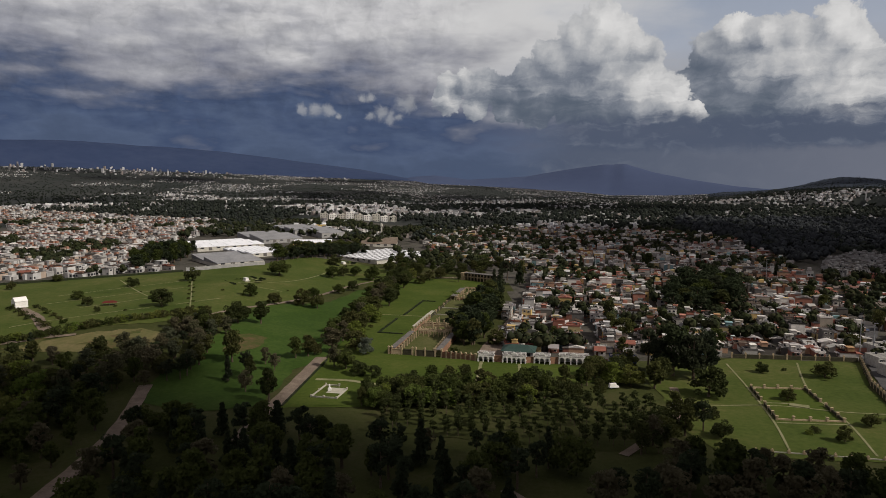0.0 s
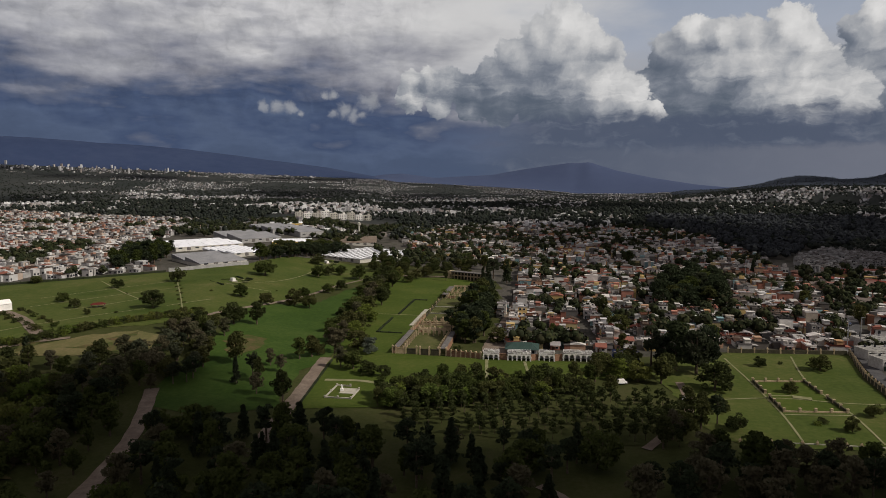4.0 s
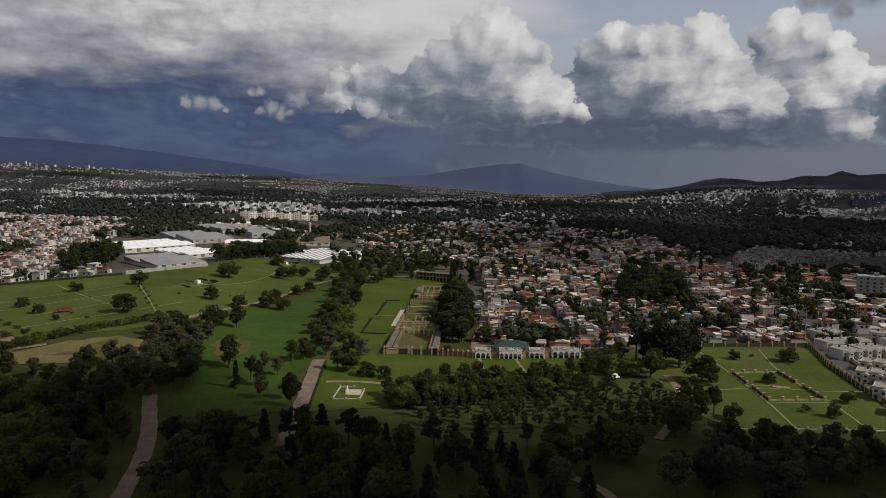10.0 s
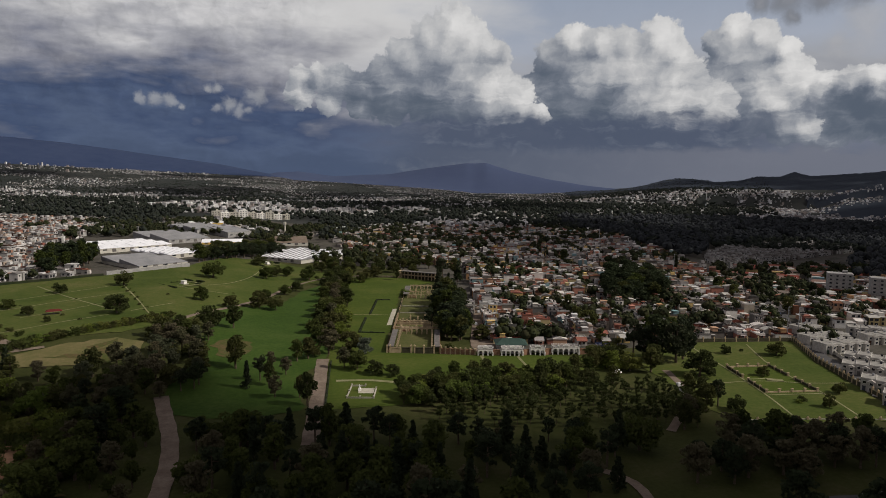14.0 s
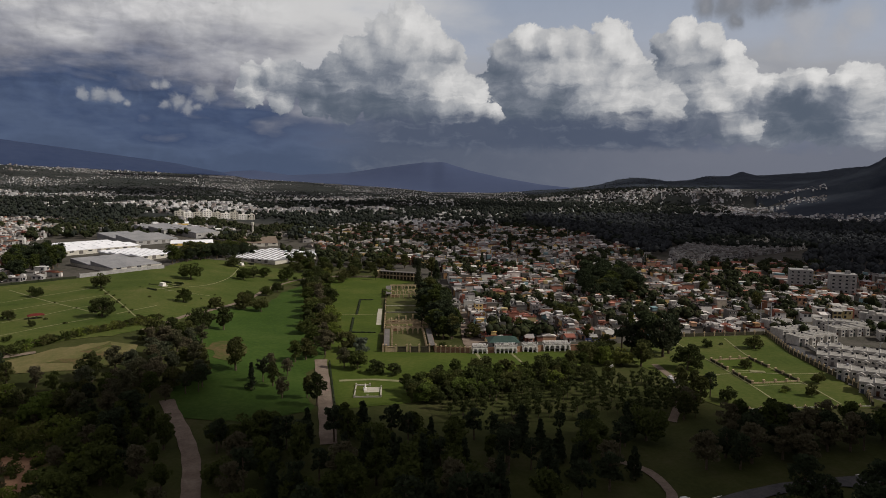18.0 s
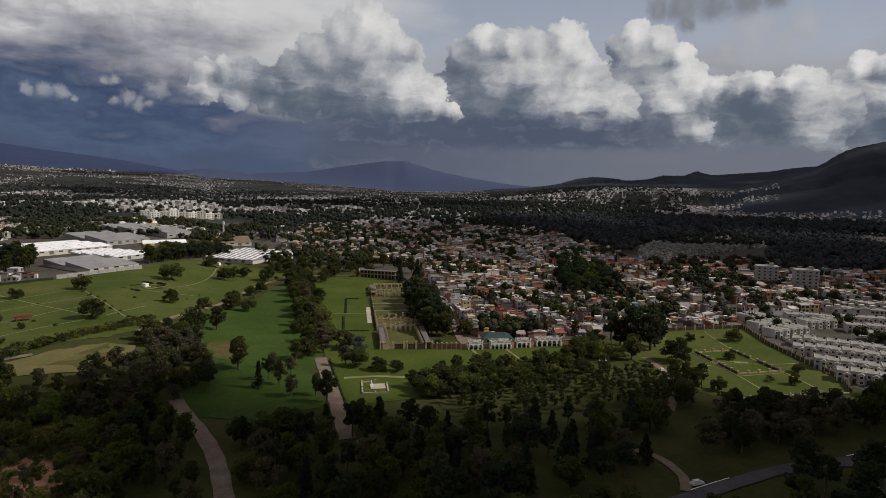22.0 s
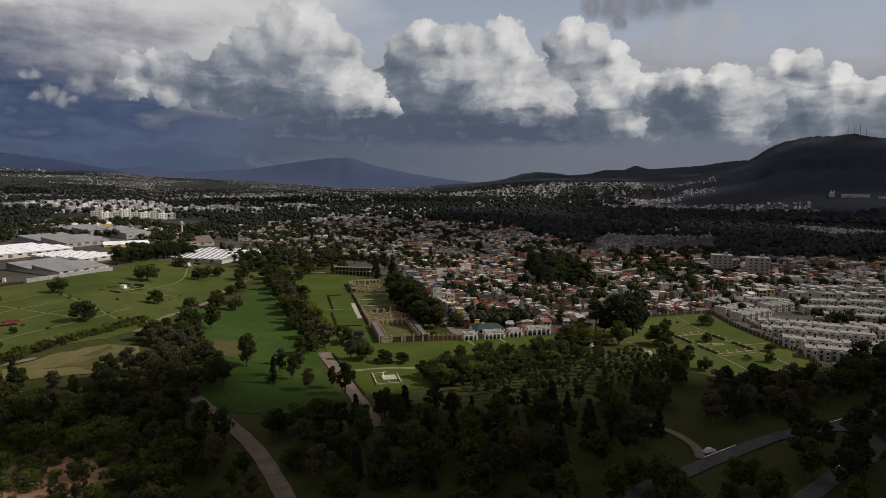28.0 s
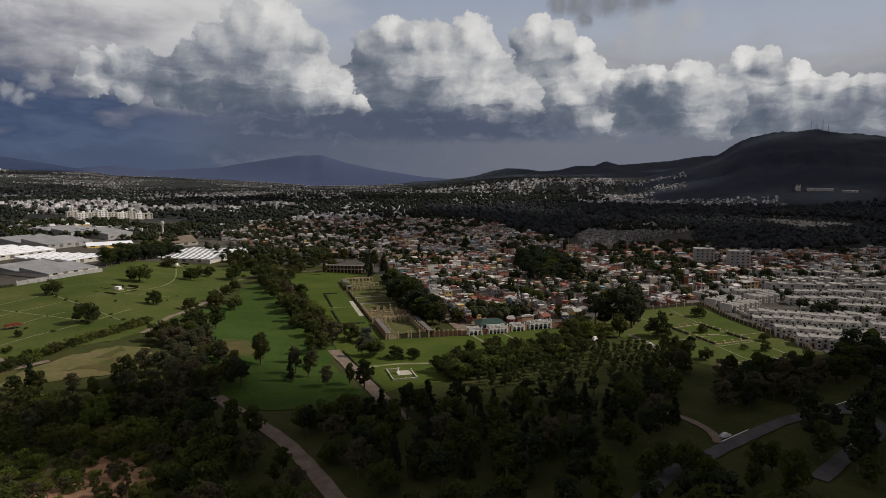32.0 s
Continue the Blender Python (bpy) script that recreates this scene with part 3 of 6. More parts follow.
def ribbon(name, pts, width, mat, dz, label, category="path", step=4.0):
    line = spline(pts, step)
    mb = MB()
    vs, fs = [], []
    for i, p in enumerate(line):
        d = (line[min(len(line) - 1, i + 1)] - line[max(0, i - 1)]).normalized()
        s = Vector((-d.y, d.x)) * width / 2 * (1 + 0.06 * math.sin(i * 1.7))
        for k in (-1, 0, 1):
            q = p + s * k
            vs.append((q.x, q.y, ground_z(q.x, q.y) + dz))
        if i:
            a = 3 * (i - 1)
            fs += [(a, a + 1, a + 4, a + 3), (a + 1, a + 2, a + 5, a + 4)]
    mb.add(vs, [f[::-1] for f in fs])
    return tagged(part(name, mb, mat, smooth=True), label, category, kind="structure")


# ---- the land ----
def spread_axis(lo, hi, near_lo, near_hi, step, grow):
    a = list(np.arange(near_lo, near_hi + 0.1, step))
    s, x = step, near_hi
    while x < hi:
        s *= grow
        x += s
        a.append(min(x, hi))
    s, x = step, near_lo
    while x > lo:
        s *= grow
        x -= s
        a.insert(0, max(x, lo))
    return a


gx = spread_axis(-4900, 4900, -380, 320, 6.0, 1.06)
gy = spread_axis(-2500, 4900, 60, 700, 6.0, 1.06)
land = MB()
land.v = [(x, y, ground_z(x, y)) for y in gy for x in gx]
nx = len(gx)
land_grid = [v[2] for v in land.v]


def bisect_left(line, value):
    return int(np.searchsorted(line, value))


PARK = [(-700, -600), (-500, 300), (-345, 480), (-283, 521), (-222, 561), (-171, 600), (-140, 690), (-60, 700), (25, 640), (60, 560), (30, 350), (20, 325),
        (75, 312), (140, 326), (206, 317), (165, 215), (150, 160), (260, 80), (400, -600)]
for j in range(len(gy) - 1):
    for i in range(nx - 1):
        land.f.append((j * nx + i, j * nx + i + 1, (j + 1) * nx + i + 1, (j + 1) * nx + i))
        cx, cy = (gx[i] + gx[i + 1]) / 2, (gy[j] + gy[j + 1]) / 2
        land.m.append(0 if inside(cx, cy, PARK) else (1 if abs(cx) < 650 and 0 < cy < 1150 else 2))
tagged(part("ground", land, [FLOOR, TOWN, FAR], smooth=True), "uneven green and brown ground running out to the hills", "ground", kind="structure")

LAWN_LEFT = [(-345, 478), (-283, 519), (-222, 559), (-171, 604), (-145, 680), (-100, 700), (-60, 650), (-30, 604), (-75, 556), (-118, 440), (-143, 386), (-162, 356), (-206, 337), (-270, 312), (-340, 330)]
LAWN_MID = [(-126, 432), (-112, 452), (-84, 478), (-70, 530), (-52, 560), (-48, 500), (-52, 400), (-60, 322), (-70, 300), (-72, 250), (-97, 244), (-124, 256), (-128, 290), (-122, 320), (-124, 380)]
LAWN_STRIP = [(-40, 596), (24, 586), (44, 560), (10, 528), (-29, 333), (-2, 323), (60, 309), (84, 300), (70, 281), (0, 279), (-30, 277), (-50, 287), (-59, 318), (-54, 400), (-48, 500)]
LAWN_PLOT = [(-58, 318), (-50, 290), (-28, 279), (-24, 262), (-40, 252), (-62, 250)]
LAWN_RIGHT = [(92, 300), (146, 322), (205, 314), (184, 276), (173, 244), (163, 214), (148, 196), (92, 204), (86, 222), (90, 262)]
LAWN_NURSERY = [(-24, 262), (0, 262), (60, 262), (90, 262), (86, 222), (70, 204), (20, 214), (-30, 226)]
drape("lawn", LAWN_LEFT, LAWNY, 0.22, 9.0, "broad mown green cemetery lawn with thin paths", "lawn")
drape("lawn", LAWN_MID, LAWNG, 0.22, 8.0, "green lawn between rows of trees", "lawn")
drape("lawn", LAWN_STRIP, LAWN, 0.22, 8.0, "bright green lawn beside the walled garden", "lawn")
drape("lawn", [(-64, 248), (-22, 250), (-18, 284), (-28, 330), (-58, 332), (-66, 300)], LAWN, 0.17, 8.0, "green lawn around the small plot", "lawn")
drape("lawn", LAWN_PLOT, LAWN, 0.27, 8.0, "small green lawn with a walled plot", "lawn")
drape("lawn", LAWN_RIGHT, LAWNY, 0.22, 8.0, "green lawn with a square walled garden", "lawn")
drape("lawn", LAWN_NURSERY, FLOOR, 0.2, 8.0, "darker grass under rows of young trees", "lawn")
drape("dry_field", [(-216, 312), (-190, 332), (-161, 346), (-148, 342), (-146, 322), (-160, 310), (-185, 309)], DRYLAWN, 0.3, 6.0, "yellowish dry grass field beside the wood", "field")
drape("bare_patch", [(-168, 322), (-152, 330), (-148, 320), (-158, 312), (-170, 314)], RUSTY, 0.38, 1.5, "reddish bare earth patch in the dry field", "earth")
drape("bare_patch", [(-117, 350), (-108, 360), (-99, 356), (-96, 340), (-103, 326), (-112, 328)], RUSTY, 0.38, 1.2, "reddish worn earth patch on the lawn", "earth", 3.0)
drape("bare_slope", [(-205, 165), (-188, 215), (-172, 232), (-150, 238), (-152, 215), (-168, 190), (-176, 160)], EARTH, 0.3, 5.0, "rutted reddish bare earth among scrub", "earth")
ribbon("dirt_path", [(-128, 275), (-125, 263), (-117, 231), (-113, 203), (-112, 160), (-116, 120)], 5.6, PATH, 0.34, "wide pale dirt path through the wood")
ribbon("dirt_path", [(-61, 324), (-62, 316), (-65, 274), (-67, 250), (-70, 215)], 6.0, PATH, 0.34, "wide pale dirt path ending at the avenue")
ribbon("paved_path", [(-150, 372), (-145, 382), (-133, 418), (-122, 439), (-98, 492), (-76, 556), (-38, 600), (14, 597)], 3.2, PATH, 0.36, "pale paved lane winding between trees and lawn")
ribbon("paved_path", [(-330, 296), (-262, 305), (-221, 319), (-205, 327), (-190, 333)], 3.0, PATH, 0.36, "pale kerbed lane along the lawn edge")
ribbon("paved_path", [(-266, 402), (-236, 373), (-215, 346), (-200, 330)], 6.0, PATH, 0.4, "lane with hedges leading to the small chapel")
ribbon("paved_path", [(-57, 286), (-42, 284), (-29, 278), (-16, 274)], 2.6, WORN, 0.36, "pale paved walk in front of the lawn")
ribbon("dirt_track", [(99, 274), (96, 262), (92, 248), (83, 230), (71, 217), (58, 203)], 3.4, PATH, 0.36, "stony track between lawn and young trees")
ribbon("drive", [(-40, 126), (-17, 136), (0, 138.5), (12, 141), (31, 144), (54, 147), (76, 146), (92, 145), (109, 146.5), (140, 150), (180, 158)], 5.5, ASPHALT, 0.36, "dark asphalt park drive curving through the trees", "road")
ribbon("drive", [(76, 145.6), (84, 142), (86, 136), (82.5, 130), (77, 125.5), (63, 121.5), (44, 118), (20, 112)], 5.6, ASPHALT, 0.40, "dark asphalt drive with white edge lines", "road")
ribbon("side_path", [(16, 145), (22, 153), (24, 168), (17.5, 179)], 3.2, PATH, 0.36, "narrow dirt path leading off the drive")
ribbon("edge_line", [(85, 148.0), (98, 148.6), (110, 149.6)], 0.35, WHITE, 0.46, "worn white edge line of the drive", "road marking")
ribbon("edge_line", [(48.6, 121.6), (60, 123.8), (70, 126.2), (75, 129)], 0.35, WHITE, 0.50, "worn white edge line of the drive", "road marking")
ribbon("edge_line", [(18, 145.0), (26, 146.3), (35, 147.6)], 0.35, WHITE, 0.46, "worn white edge line of the drive", "road marking")


# ---- hills and mountains ----
def nz(x, y, z=0.0):
    return noise.noise(Vector((x, y, z)))


RIDGES = []


def ridge(name, a0, a1, r0, r1, crest, mat, label, line, rough=0.10, na=120, nr=26, fade=7.0, leafy=0.0):
    """A mass of hills seen between azimuths a0 and a1: line holds azimuths and heights of its crest, which lies at radius crest."""
    mb = MB()
    for j in range(nr + 1):
        r = r0 + (r1 - r0) * j / nr
        for i in range(na + 1):
            a = a0 + (a1 - a0) * i / na
            x, y = r * math.sin(radians(a)), r * math.cos(radians(a))
            full = float(np.interp(a, [p[0] for p in line], [p[1] for p in line]))
            base = ground_z(x, y) - 4
            w_ = ss((a - a0) / fade) * ss((a1 - a) / fade)
            prof = ss((r - r0) / (crest - r0)) if r < crest else 1 - 0.5 * ss((r - crest) / (r1 - crest))
            rel = (nz(x / 260, y / 260) + 0.5 * nz(x / 110, y / 110, 3) + 0.25 * nz(x / 45, y / 45, 7)) * rough * max(10.0, full - base)
            rel += leafy * (abs(nz(x / 16, y / 16, 1)) + abs(nz(x / 7, y / 7, 2)))
            mb.v.append((x, y, base + (full - base) * prof * w_ + rel * prof * w_))
    for j in range(nr):
        for i in range(na):
            k = j * (na + 1) + i
            mb.f.append((k, k + 1, k + na + 2, k + na + 1))
            mb.m.append(0)
    RIDGES.append((a0, a1, r0, r1, na, nr, [v[2] for v in mb.v]))
    return tagged(part(name, mb, mat, smooth=True), label, "mountain", kind="structure")


def drawn_z(x, y):
    """Height of the ground sheet between its grid points."""
    i = min(len(gx) - 2, max(0, bisect_left(gx, x) - 1))
    j = min(len(gy) - 2, max(0, bisect_left(gy, y) - 1))
    u, v = (x - gx[i]) / (gx[i + 1] - gx[i]), (y - gy[j]) / (gy[j + 1] - gy[j])
    z = [land_grid[(j + q) * nx + i + p] for q in (0, 1) for p in (0, 1)]
    return (z[0] * (1 - u) + z[1] * u) * (1 - v) + (z[2] * (1 - u) + z[3] * u) * v


def land_z(x, y):
    """Height of the plain or of the hill that rises out of it."""
    z = drawn_z(x, y)
    r, a = math.hypot(x, y), math.degrees(math.atan2(x, y))
    for a0, a1, r0, r1, na, nr, zs in RIDGES:
        if r0 < 3500 and a0 < a < a1 and r0 < r < r1:
            z = max(z, zs[round((r - r0) / (r1 - r0) * nr) * (na + 1) + round((a - a0) / (a1 - a0) * na)])
    return z


ridge("mountain_range", -85, 6, 3900, 4880, 4600, RANGE, "long mountain range tinted haze blue under storm cloud", [(-85, 320), (-60, 340), (-33.8, 355), (-30.3, 360), (-28.4, 361), (-25.3, 342), (-21.2, 327), (-18.2, 309), (-14.6, 276), (-10.9, 240), (-7, 200), (-3.1, 140), (2, 90), (6, 60)], 0.03, 200, 24)
ridge("volcano", -12, 34, 4000, 4880, 4600, VOLCANO, "dark volcano tinted haze blue below the storm cloud", [(-12, 60), (-5.3, 100), (-2.6, 150), (-.7, 160), (2.2, 130), (7, 150), (10.5, 196), (12.5, 220), (13.6, 232), (14.5, 228), (15.4, 234), (16.2, 216), (17.8, 178), (20.7, 128), (24.1, 84), (26.4, 66), (34, 30)], 0.02, 160, 20, 3.0)
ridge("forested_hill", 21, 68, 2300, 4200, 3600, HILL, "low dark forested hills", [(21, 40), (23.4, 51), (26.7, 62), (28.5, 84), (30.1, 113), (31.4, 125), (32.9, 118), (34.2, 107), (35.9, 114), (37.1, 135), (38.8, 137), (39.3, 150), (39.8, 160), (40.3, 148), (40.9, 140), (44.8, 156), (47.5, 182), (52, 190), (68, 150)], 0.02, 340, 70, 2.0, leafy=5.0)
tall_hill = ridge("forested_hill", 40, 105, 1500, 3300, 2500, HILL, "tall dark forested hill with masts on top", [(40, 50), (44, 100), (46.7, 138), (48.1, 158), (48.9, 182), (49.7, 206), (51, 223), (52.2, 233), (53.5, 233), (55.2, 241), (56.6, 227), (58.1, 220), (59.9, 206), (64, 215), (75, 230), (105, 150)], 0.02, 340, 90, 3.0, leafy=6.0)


def mast(x, y, z, h, label):
    t = thing("radio_mast", (x, y, z), 0, label, "mast", "hilltop masts")
    part("pole", MB().tube([(0, 0, 0), (0, 0, h)], [1.2, 0.5], 6), METAL, t)
    for k in range(3):
        part("antenna", MB().box((0, 0, h * (0.5 + 0.2 * k)), (4.5 - k, 1.0, 1.6)), METAL, t)
    return t


# ---- clouds ----
def ico(level):
    bm = bmesh.new()
    bmesh.ops.create_icosphere(bm, subdivisions=level, radius=1.0)
    v = np.array([p.co[:] for p in bm.verts])
    f = [tuple(p.index for p in q.verts) for q in bm.faces]
    bm.free()
    return v, f


ICO = {k: ico(k) for k in (1, 3)}
rng = np.random.default_rng(7)


def bumps(v, count, size, lift):
    c = rng.normal(size=(count, 3))
    c /= np.linalg.norm(c, axis=1)[:, None]
    s = size * rng.uniform(0.65, 1.25, count)
    d2 = 2 - 2 * (v @ c.T)
    b = np.sqrt(np.clip(1 - d2 / (s * s)[None, :], 0, 1)) * s[None, :]
    return b.max(axis=1) * lift


def puff(mb, at, rad, squash=0.8, level=3):
    """One billowing lobe of a cloud: a ball heaped with bulges on bulges, flatter below."""
    v, f = ICO[level]
    d = 1 + bumps(v, 26, 0.62, 0.55) + bumps(v, 120, 0.30, 0.45) + bumps(v, 520, 0.13, 0.40)
    p = v * (d / 1.45)[:, None] * rad
    p[:, 2] *= squash
    p[:, 2] = np.where(p[:, 2] < 0, p[:, 2] * 0.6, p[:, 2])
    mb.add(p + np.array(at), f)


def shade_cloud(outline, alt, lump, count, label):
    """An unseen cloud set high over the land so that its shadow falls inside the outline on the ground."""
    k = alt / math.tan(SUN_EL)
    ox, oy = k * math.sin(SUN_AZ), k * math.cos(SUN_AZ)
    xs, ys = [p[0] for p in outline], [p[1] for p in outline]
    mb, n = MB(), 0
    while n < count:
        x, y = rng.uniform(min(xs), max(xs)), rng.uniform(min(ys), max(ys))
        if inside(x, y, outline):
            s = lump * rng.uniform(0.6, 1.2)
            puff(mb, (x + ox, y + oy, alt + rng.uniform(-0.3, 0.3) * lump), s, 0.5, 3)
            n += 1
    return tagged(part("cloud", mb, CLOUD, smooth=True), label, "cloud", kind="stuff")


shade_cloud([(-208, 268), (-160, 296), (-125, 298), (-112, 264), (-77, 240), (-36, 213), (61, 206), (98, 210), (131, 180), (165, 163), (320, 108), (420, -250), (-110, -250), (-140, 150), (-168, 232)], 520, 28, 470, "broad grey cloud drifting above the wooded park")
shade_cloud([(340, 1090), (370, 820), (375, 650), (500, 610), (640, 570), (900, 500), (1700, 400), (3300, 500), (3600, 2200), (2300, 3300), (1650, 3000), (1500, 1500), (900, 1200)], 1700, 105, 420, "broad broken grey cloud above the forested hill")

# three more unseen clouds, added to dim the farther town, terraces and plain
shade_cloud([(160, 640), (230, 600), (300, 560), (372, 620), (420, 560), (600, 640), (560, 900), (380, 1100), (120, 1120), (60, 900)], 1500, 40, 92, "torn grey cloud, unseen, added to shade the farther town")
shade_cloud([(420, 330), (560, 300), (900, 230), (950, 420), (640, 500), (440, 520), (380, 430)], 1500, 40, 62, "torn grey cloud, unseen, added to shade the far terraces")
shade_cloud([(-1500, 1500), (-500, 1350), (-100, 1300), (700, 1450), (1500, 1600), (1900, 3200), (0, 4200), (-2600, 3300)], 2600, 130, 60, "scattered unseen grey clouds added to shade the plain")


# ---- trees ----
def leaf_cloud(centres, radii, per, size, seed, droop=0.0):
    """Leaf sprays scattered through clumps, as small two-sided blades."""
    g = np.random.default_rng(seed)
    pts = []
    for c, r, n in zip(centres, radii, per):
        d = g.normal(size=(n, 3))
        d /= np.linalg.norm(d, axis=1)[:, None]
        rr = r * g.uniform(0.55, 1.05, n) ** 0.6
        p = d * rr[:, None]
        p[:, 2] *= 0.72
        pts.append(p + np.array(c))
    p = np.vstack(pts)
    n = len(p)
    a = g.normal(size=(n, 3))
    a /= np.linalg.norm(a, axis=1)[:, None]
    b = np.cross(a, g.normal(size=(n, 3)))
    b /= np.linalg.norm(b, axis=1)[:, None]
    s = size * g.uniform(0.6, 1.4, n)[:, None]
    a, b = a * s, b * s * 0.75
    v = np.stack([p - a - b * 0.6, p + a * 0.3 - b, p + a + b * 0.4, p - a * 0.2 + b], 1).reshape(-1, 3)
    mb = MB()
    mb.v = [tuple(q) for q in v]
    mb.f = [(4 * i, 4 * i + 1, 4 * i + 2, 4 * i + 3) for i in range(n)]
    mb.m = [0] * n
    return mb


def make_tree(kind, leaf, label, seed):
    """One tree about 10 m high at the origin."""
    g = np.random.default_rng(seed)
    e = thing("tree", (0, 0, 0), 0, label, "tree")
    wood = MB()
    cen, rad = [], []
    if kind == "broad":
        lean = g.uniform(-0.5, 0.5, 2)
        wood.tube([(0, 0, -0.4), (lean[0] * .3, lean[1] * .3, 1.4), (lean[0], lean[1], 3.2)], [.42, .30, .24], 7)
        for i in range(7):
            an, up = i * 0.9 + g.uniform(-.3, .3), g.uniform(4.2, 7.2)
            ro = g.uniform(2.0, 3.6)
            tip = (ro * math.cos(an), ro * math.sin(an), up)
            wood.tube([(lean[0], lean[1], 2.6), (tip[0] * .5, tip[1] * .5, 2.6 + (up - 2.6) * .55), tip], [.17, .11, .05], 5)
        for i in range(34):
            an, ro = g.uniform(0, 6.28), 4.2 * math.sqrt(g.uniform(0, 1))
            z = 1.9 + (7.2 * g.uniform(0.0, 1)) * math.sqrt(max(0.1, 1 - (ro / 4.9) ** 2))
            cen.append((ro * math.cos(an), ro * math.sin(an), z))
            rad.append(g.uniform(1.0, 1.75))
        crown = leaf_cloud(cen, rad, [74] * 34, 0.34, seed)
    elif kind == "tall":
        wood.tube([(0, 0, -0.4), (.1, 0, 4), (-.1, .1, 8.6)], [.36, .25, .08], 7)
        for i in range(34):
            z = g.uniform(2.6, 9.6)
            ro = g.uniform(0.2, 1.0) * (2.9 * math.sin(math.pi * min(1, (z - 1.6) / 8.8)) + .3)
            an = g.uniform(0, 6.28)
            cen.append((ro * math.cos(an), ro * math.sin(an), z))
            rad.append(g.uniform(.75, 1.3))
            if i % 4 == 0:
                wood.tube([(0, 0, z * .7), (cen[-1][0], cen[-1][1], z)], [.12, .04], 4)
        crown = leaf_cloud(cen, rad, [50] * 34, 0.32, seed)
    elif kind == "pine":
        wood.tube([(0, 0, -0.4), (.12, .05, 5), (-.05, .1, 9.6)], [.30, .20, .06], 7)
        for i in range(30):
            z = g.uniform(4.0, 9.7)
            ro = g.uniform(.2, 1.0) * (2.5 * (1.15 - ((z - 6.2) / 4.4) ** 2))
            an = g.uniform(0, 6.28)
            cen.append((ro * math.cos(an), ro * math.sin(an), z))
            rad.append(g.uniform(.6, 1.1))
            if i % 2 == 0:
                wood.tube([(0, 0, z - .5), (cen[-1][0], cen[-1][1], z)], [.08, .03], 4)
        crown = leaf_cloud(cen, rad, [36] * 30, 0.34, seed)
    elif kind == "cone":
        wood.tube([(0, 0, -0.4), (0, 0, 9.4)], [.28, .04], 6)
        for i in range(44):
            z = 1.0 + 8.8 * (i + g.uniform(0, 1)) / 44
            ro = g.uniform(.3, 1.0) * 2.6 * (1 - z / 10.3)
            an = g.uniform(0, 6.28)
            cen.append((ro * math.cos(an), ro * math.sin(an), z))
            rad.append(.35 + .75 * (1 - z / 10))
        crown = leaf_cloud(cen, rad, [30] * 44, 0.34, seed)
    elif kind == "sapling":
        wood.tube([(0, 0, -0.3), (.05, .05, 3), (0, .1, 9.2)], [.16, .10, .03], 5)
        for i in range(16):
            z = g.uniform(3.2, 9.6)
            ro = g.uniform(.1, 1.0) * 1.5
            an = g.uniform(0, 6.28)
            cen.append((ro * math.cos(an), ro * math.sin(an), z))
            rad.append(g.uniform(.5, 1.0))
        crown = leaf_cloud(cen, rad, [22] * 16, 0.36, seed)
    else:                                                   # shrub, leafy to the ground
        for i in range(5):
            wood.tube([(0, 0, -.3), (g.uniform(-2, 2), g.uniform(-2, 2), 5)], [.2, .05], 4)
        for i in range(20):
            an, ro = g.uniform(0, 6.28), 4.6 * math.sqrt(g.uniform(0, 1))
            cen.append((ro * math.cos(an), ro * math.sin(an), g.uniform(1.4, 8.0) * math.sqrt(max(.1, 1 - (ro / 5.4) ** 2))))
            rad.append(g.uniform(1.2, 2.1))
        crown = leaf_cloud(cen, rad, [34] * 20, 0.5, seed)
    part("trunk", wood, BARK, e)
    part("crown", crown, leaf, e)
    return e


KINDS = {}
for key, kind, leaf, label, count in (
        ("broad", "broad", LEAF, "round-crowned green broadleaf tree", 4),
        ("yellow", "broad", LEAFY, "yellow-green broadleaf tree in the sun", 2),
        ("tall", "tall", LEAF, "tall oval dark green park tree", 3),
        ("brown", "tall", LEAFB, "thin brownish half-bare tree", 2),
        ("pine", "pine", LEAFD, "tall dark pine with a bare trunk", 3),
        ("oak", "tall", LEAFD, "large dark full-crowned tree", 2),
        ("cone", "cone", LEAFD, "dark conical cypress on grass", 2),
        ("sapling", "sapling", LEAF, "slender young tree planted in a row", 3),
        ("shrub", "shrub", LEAF, "low bushy green shrub on grass", 3),
        ("gold", "shrub", LEAFY, "low yellow-green bush in rough grass", 2),
        ("grey", "broad", LEAFG, "silvery grey-green tree on the lawn", 1)):
    KINDS[key] = [make_tree(kind, leaf, label, 100 + 17 * i + 1000 * len(KINDS)) for i in range(count)]
USED = set()
grove = random.Random(11)


def plant(key, x, y, height, wide=1.0, group="", heap=None):
    """Stands a tree of the given height on the land, or adds it to a heap that becomes one wood."""
    proto = grove.choice(KINDS[key])
    h = height / 10 * grove.uniform(0.95, 1.2)
    wd = h * wide * grove.uniform(0.92, 1.1)
    z = ground_z(x, y)
    m = pose(x, y, z, 0, 0, grove.uniform(0, 360)) @ Matrix.Diagonal((wd, wd, h, 1))
    if heap is not None:
        heap.append((proto, m))
        return None
    if proto.name in USED:
        ob = copy_thing(proto, Matrix.Identity(4))
        ob.matrix_basis = m
    else:
        USED.add(proto.name)
        ob = proto
        ob.matrix_basis = m
    if key in ("shrub", "gold"):
        ob.name = "shrub"
        ob["category"] = "shrub"
    if group:
        ob["group"] = group
    return ob


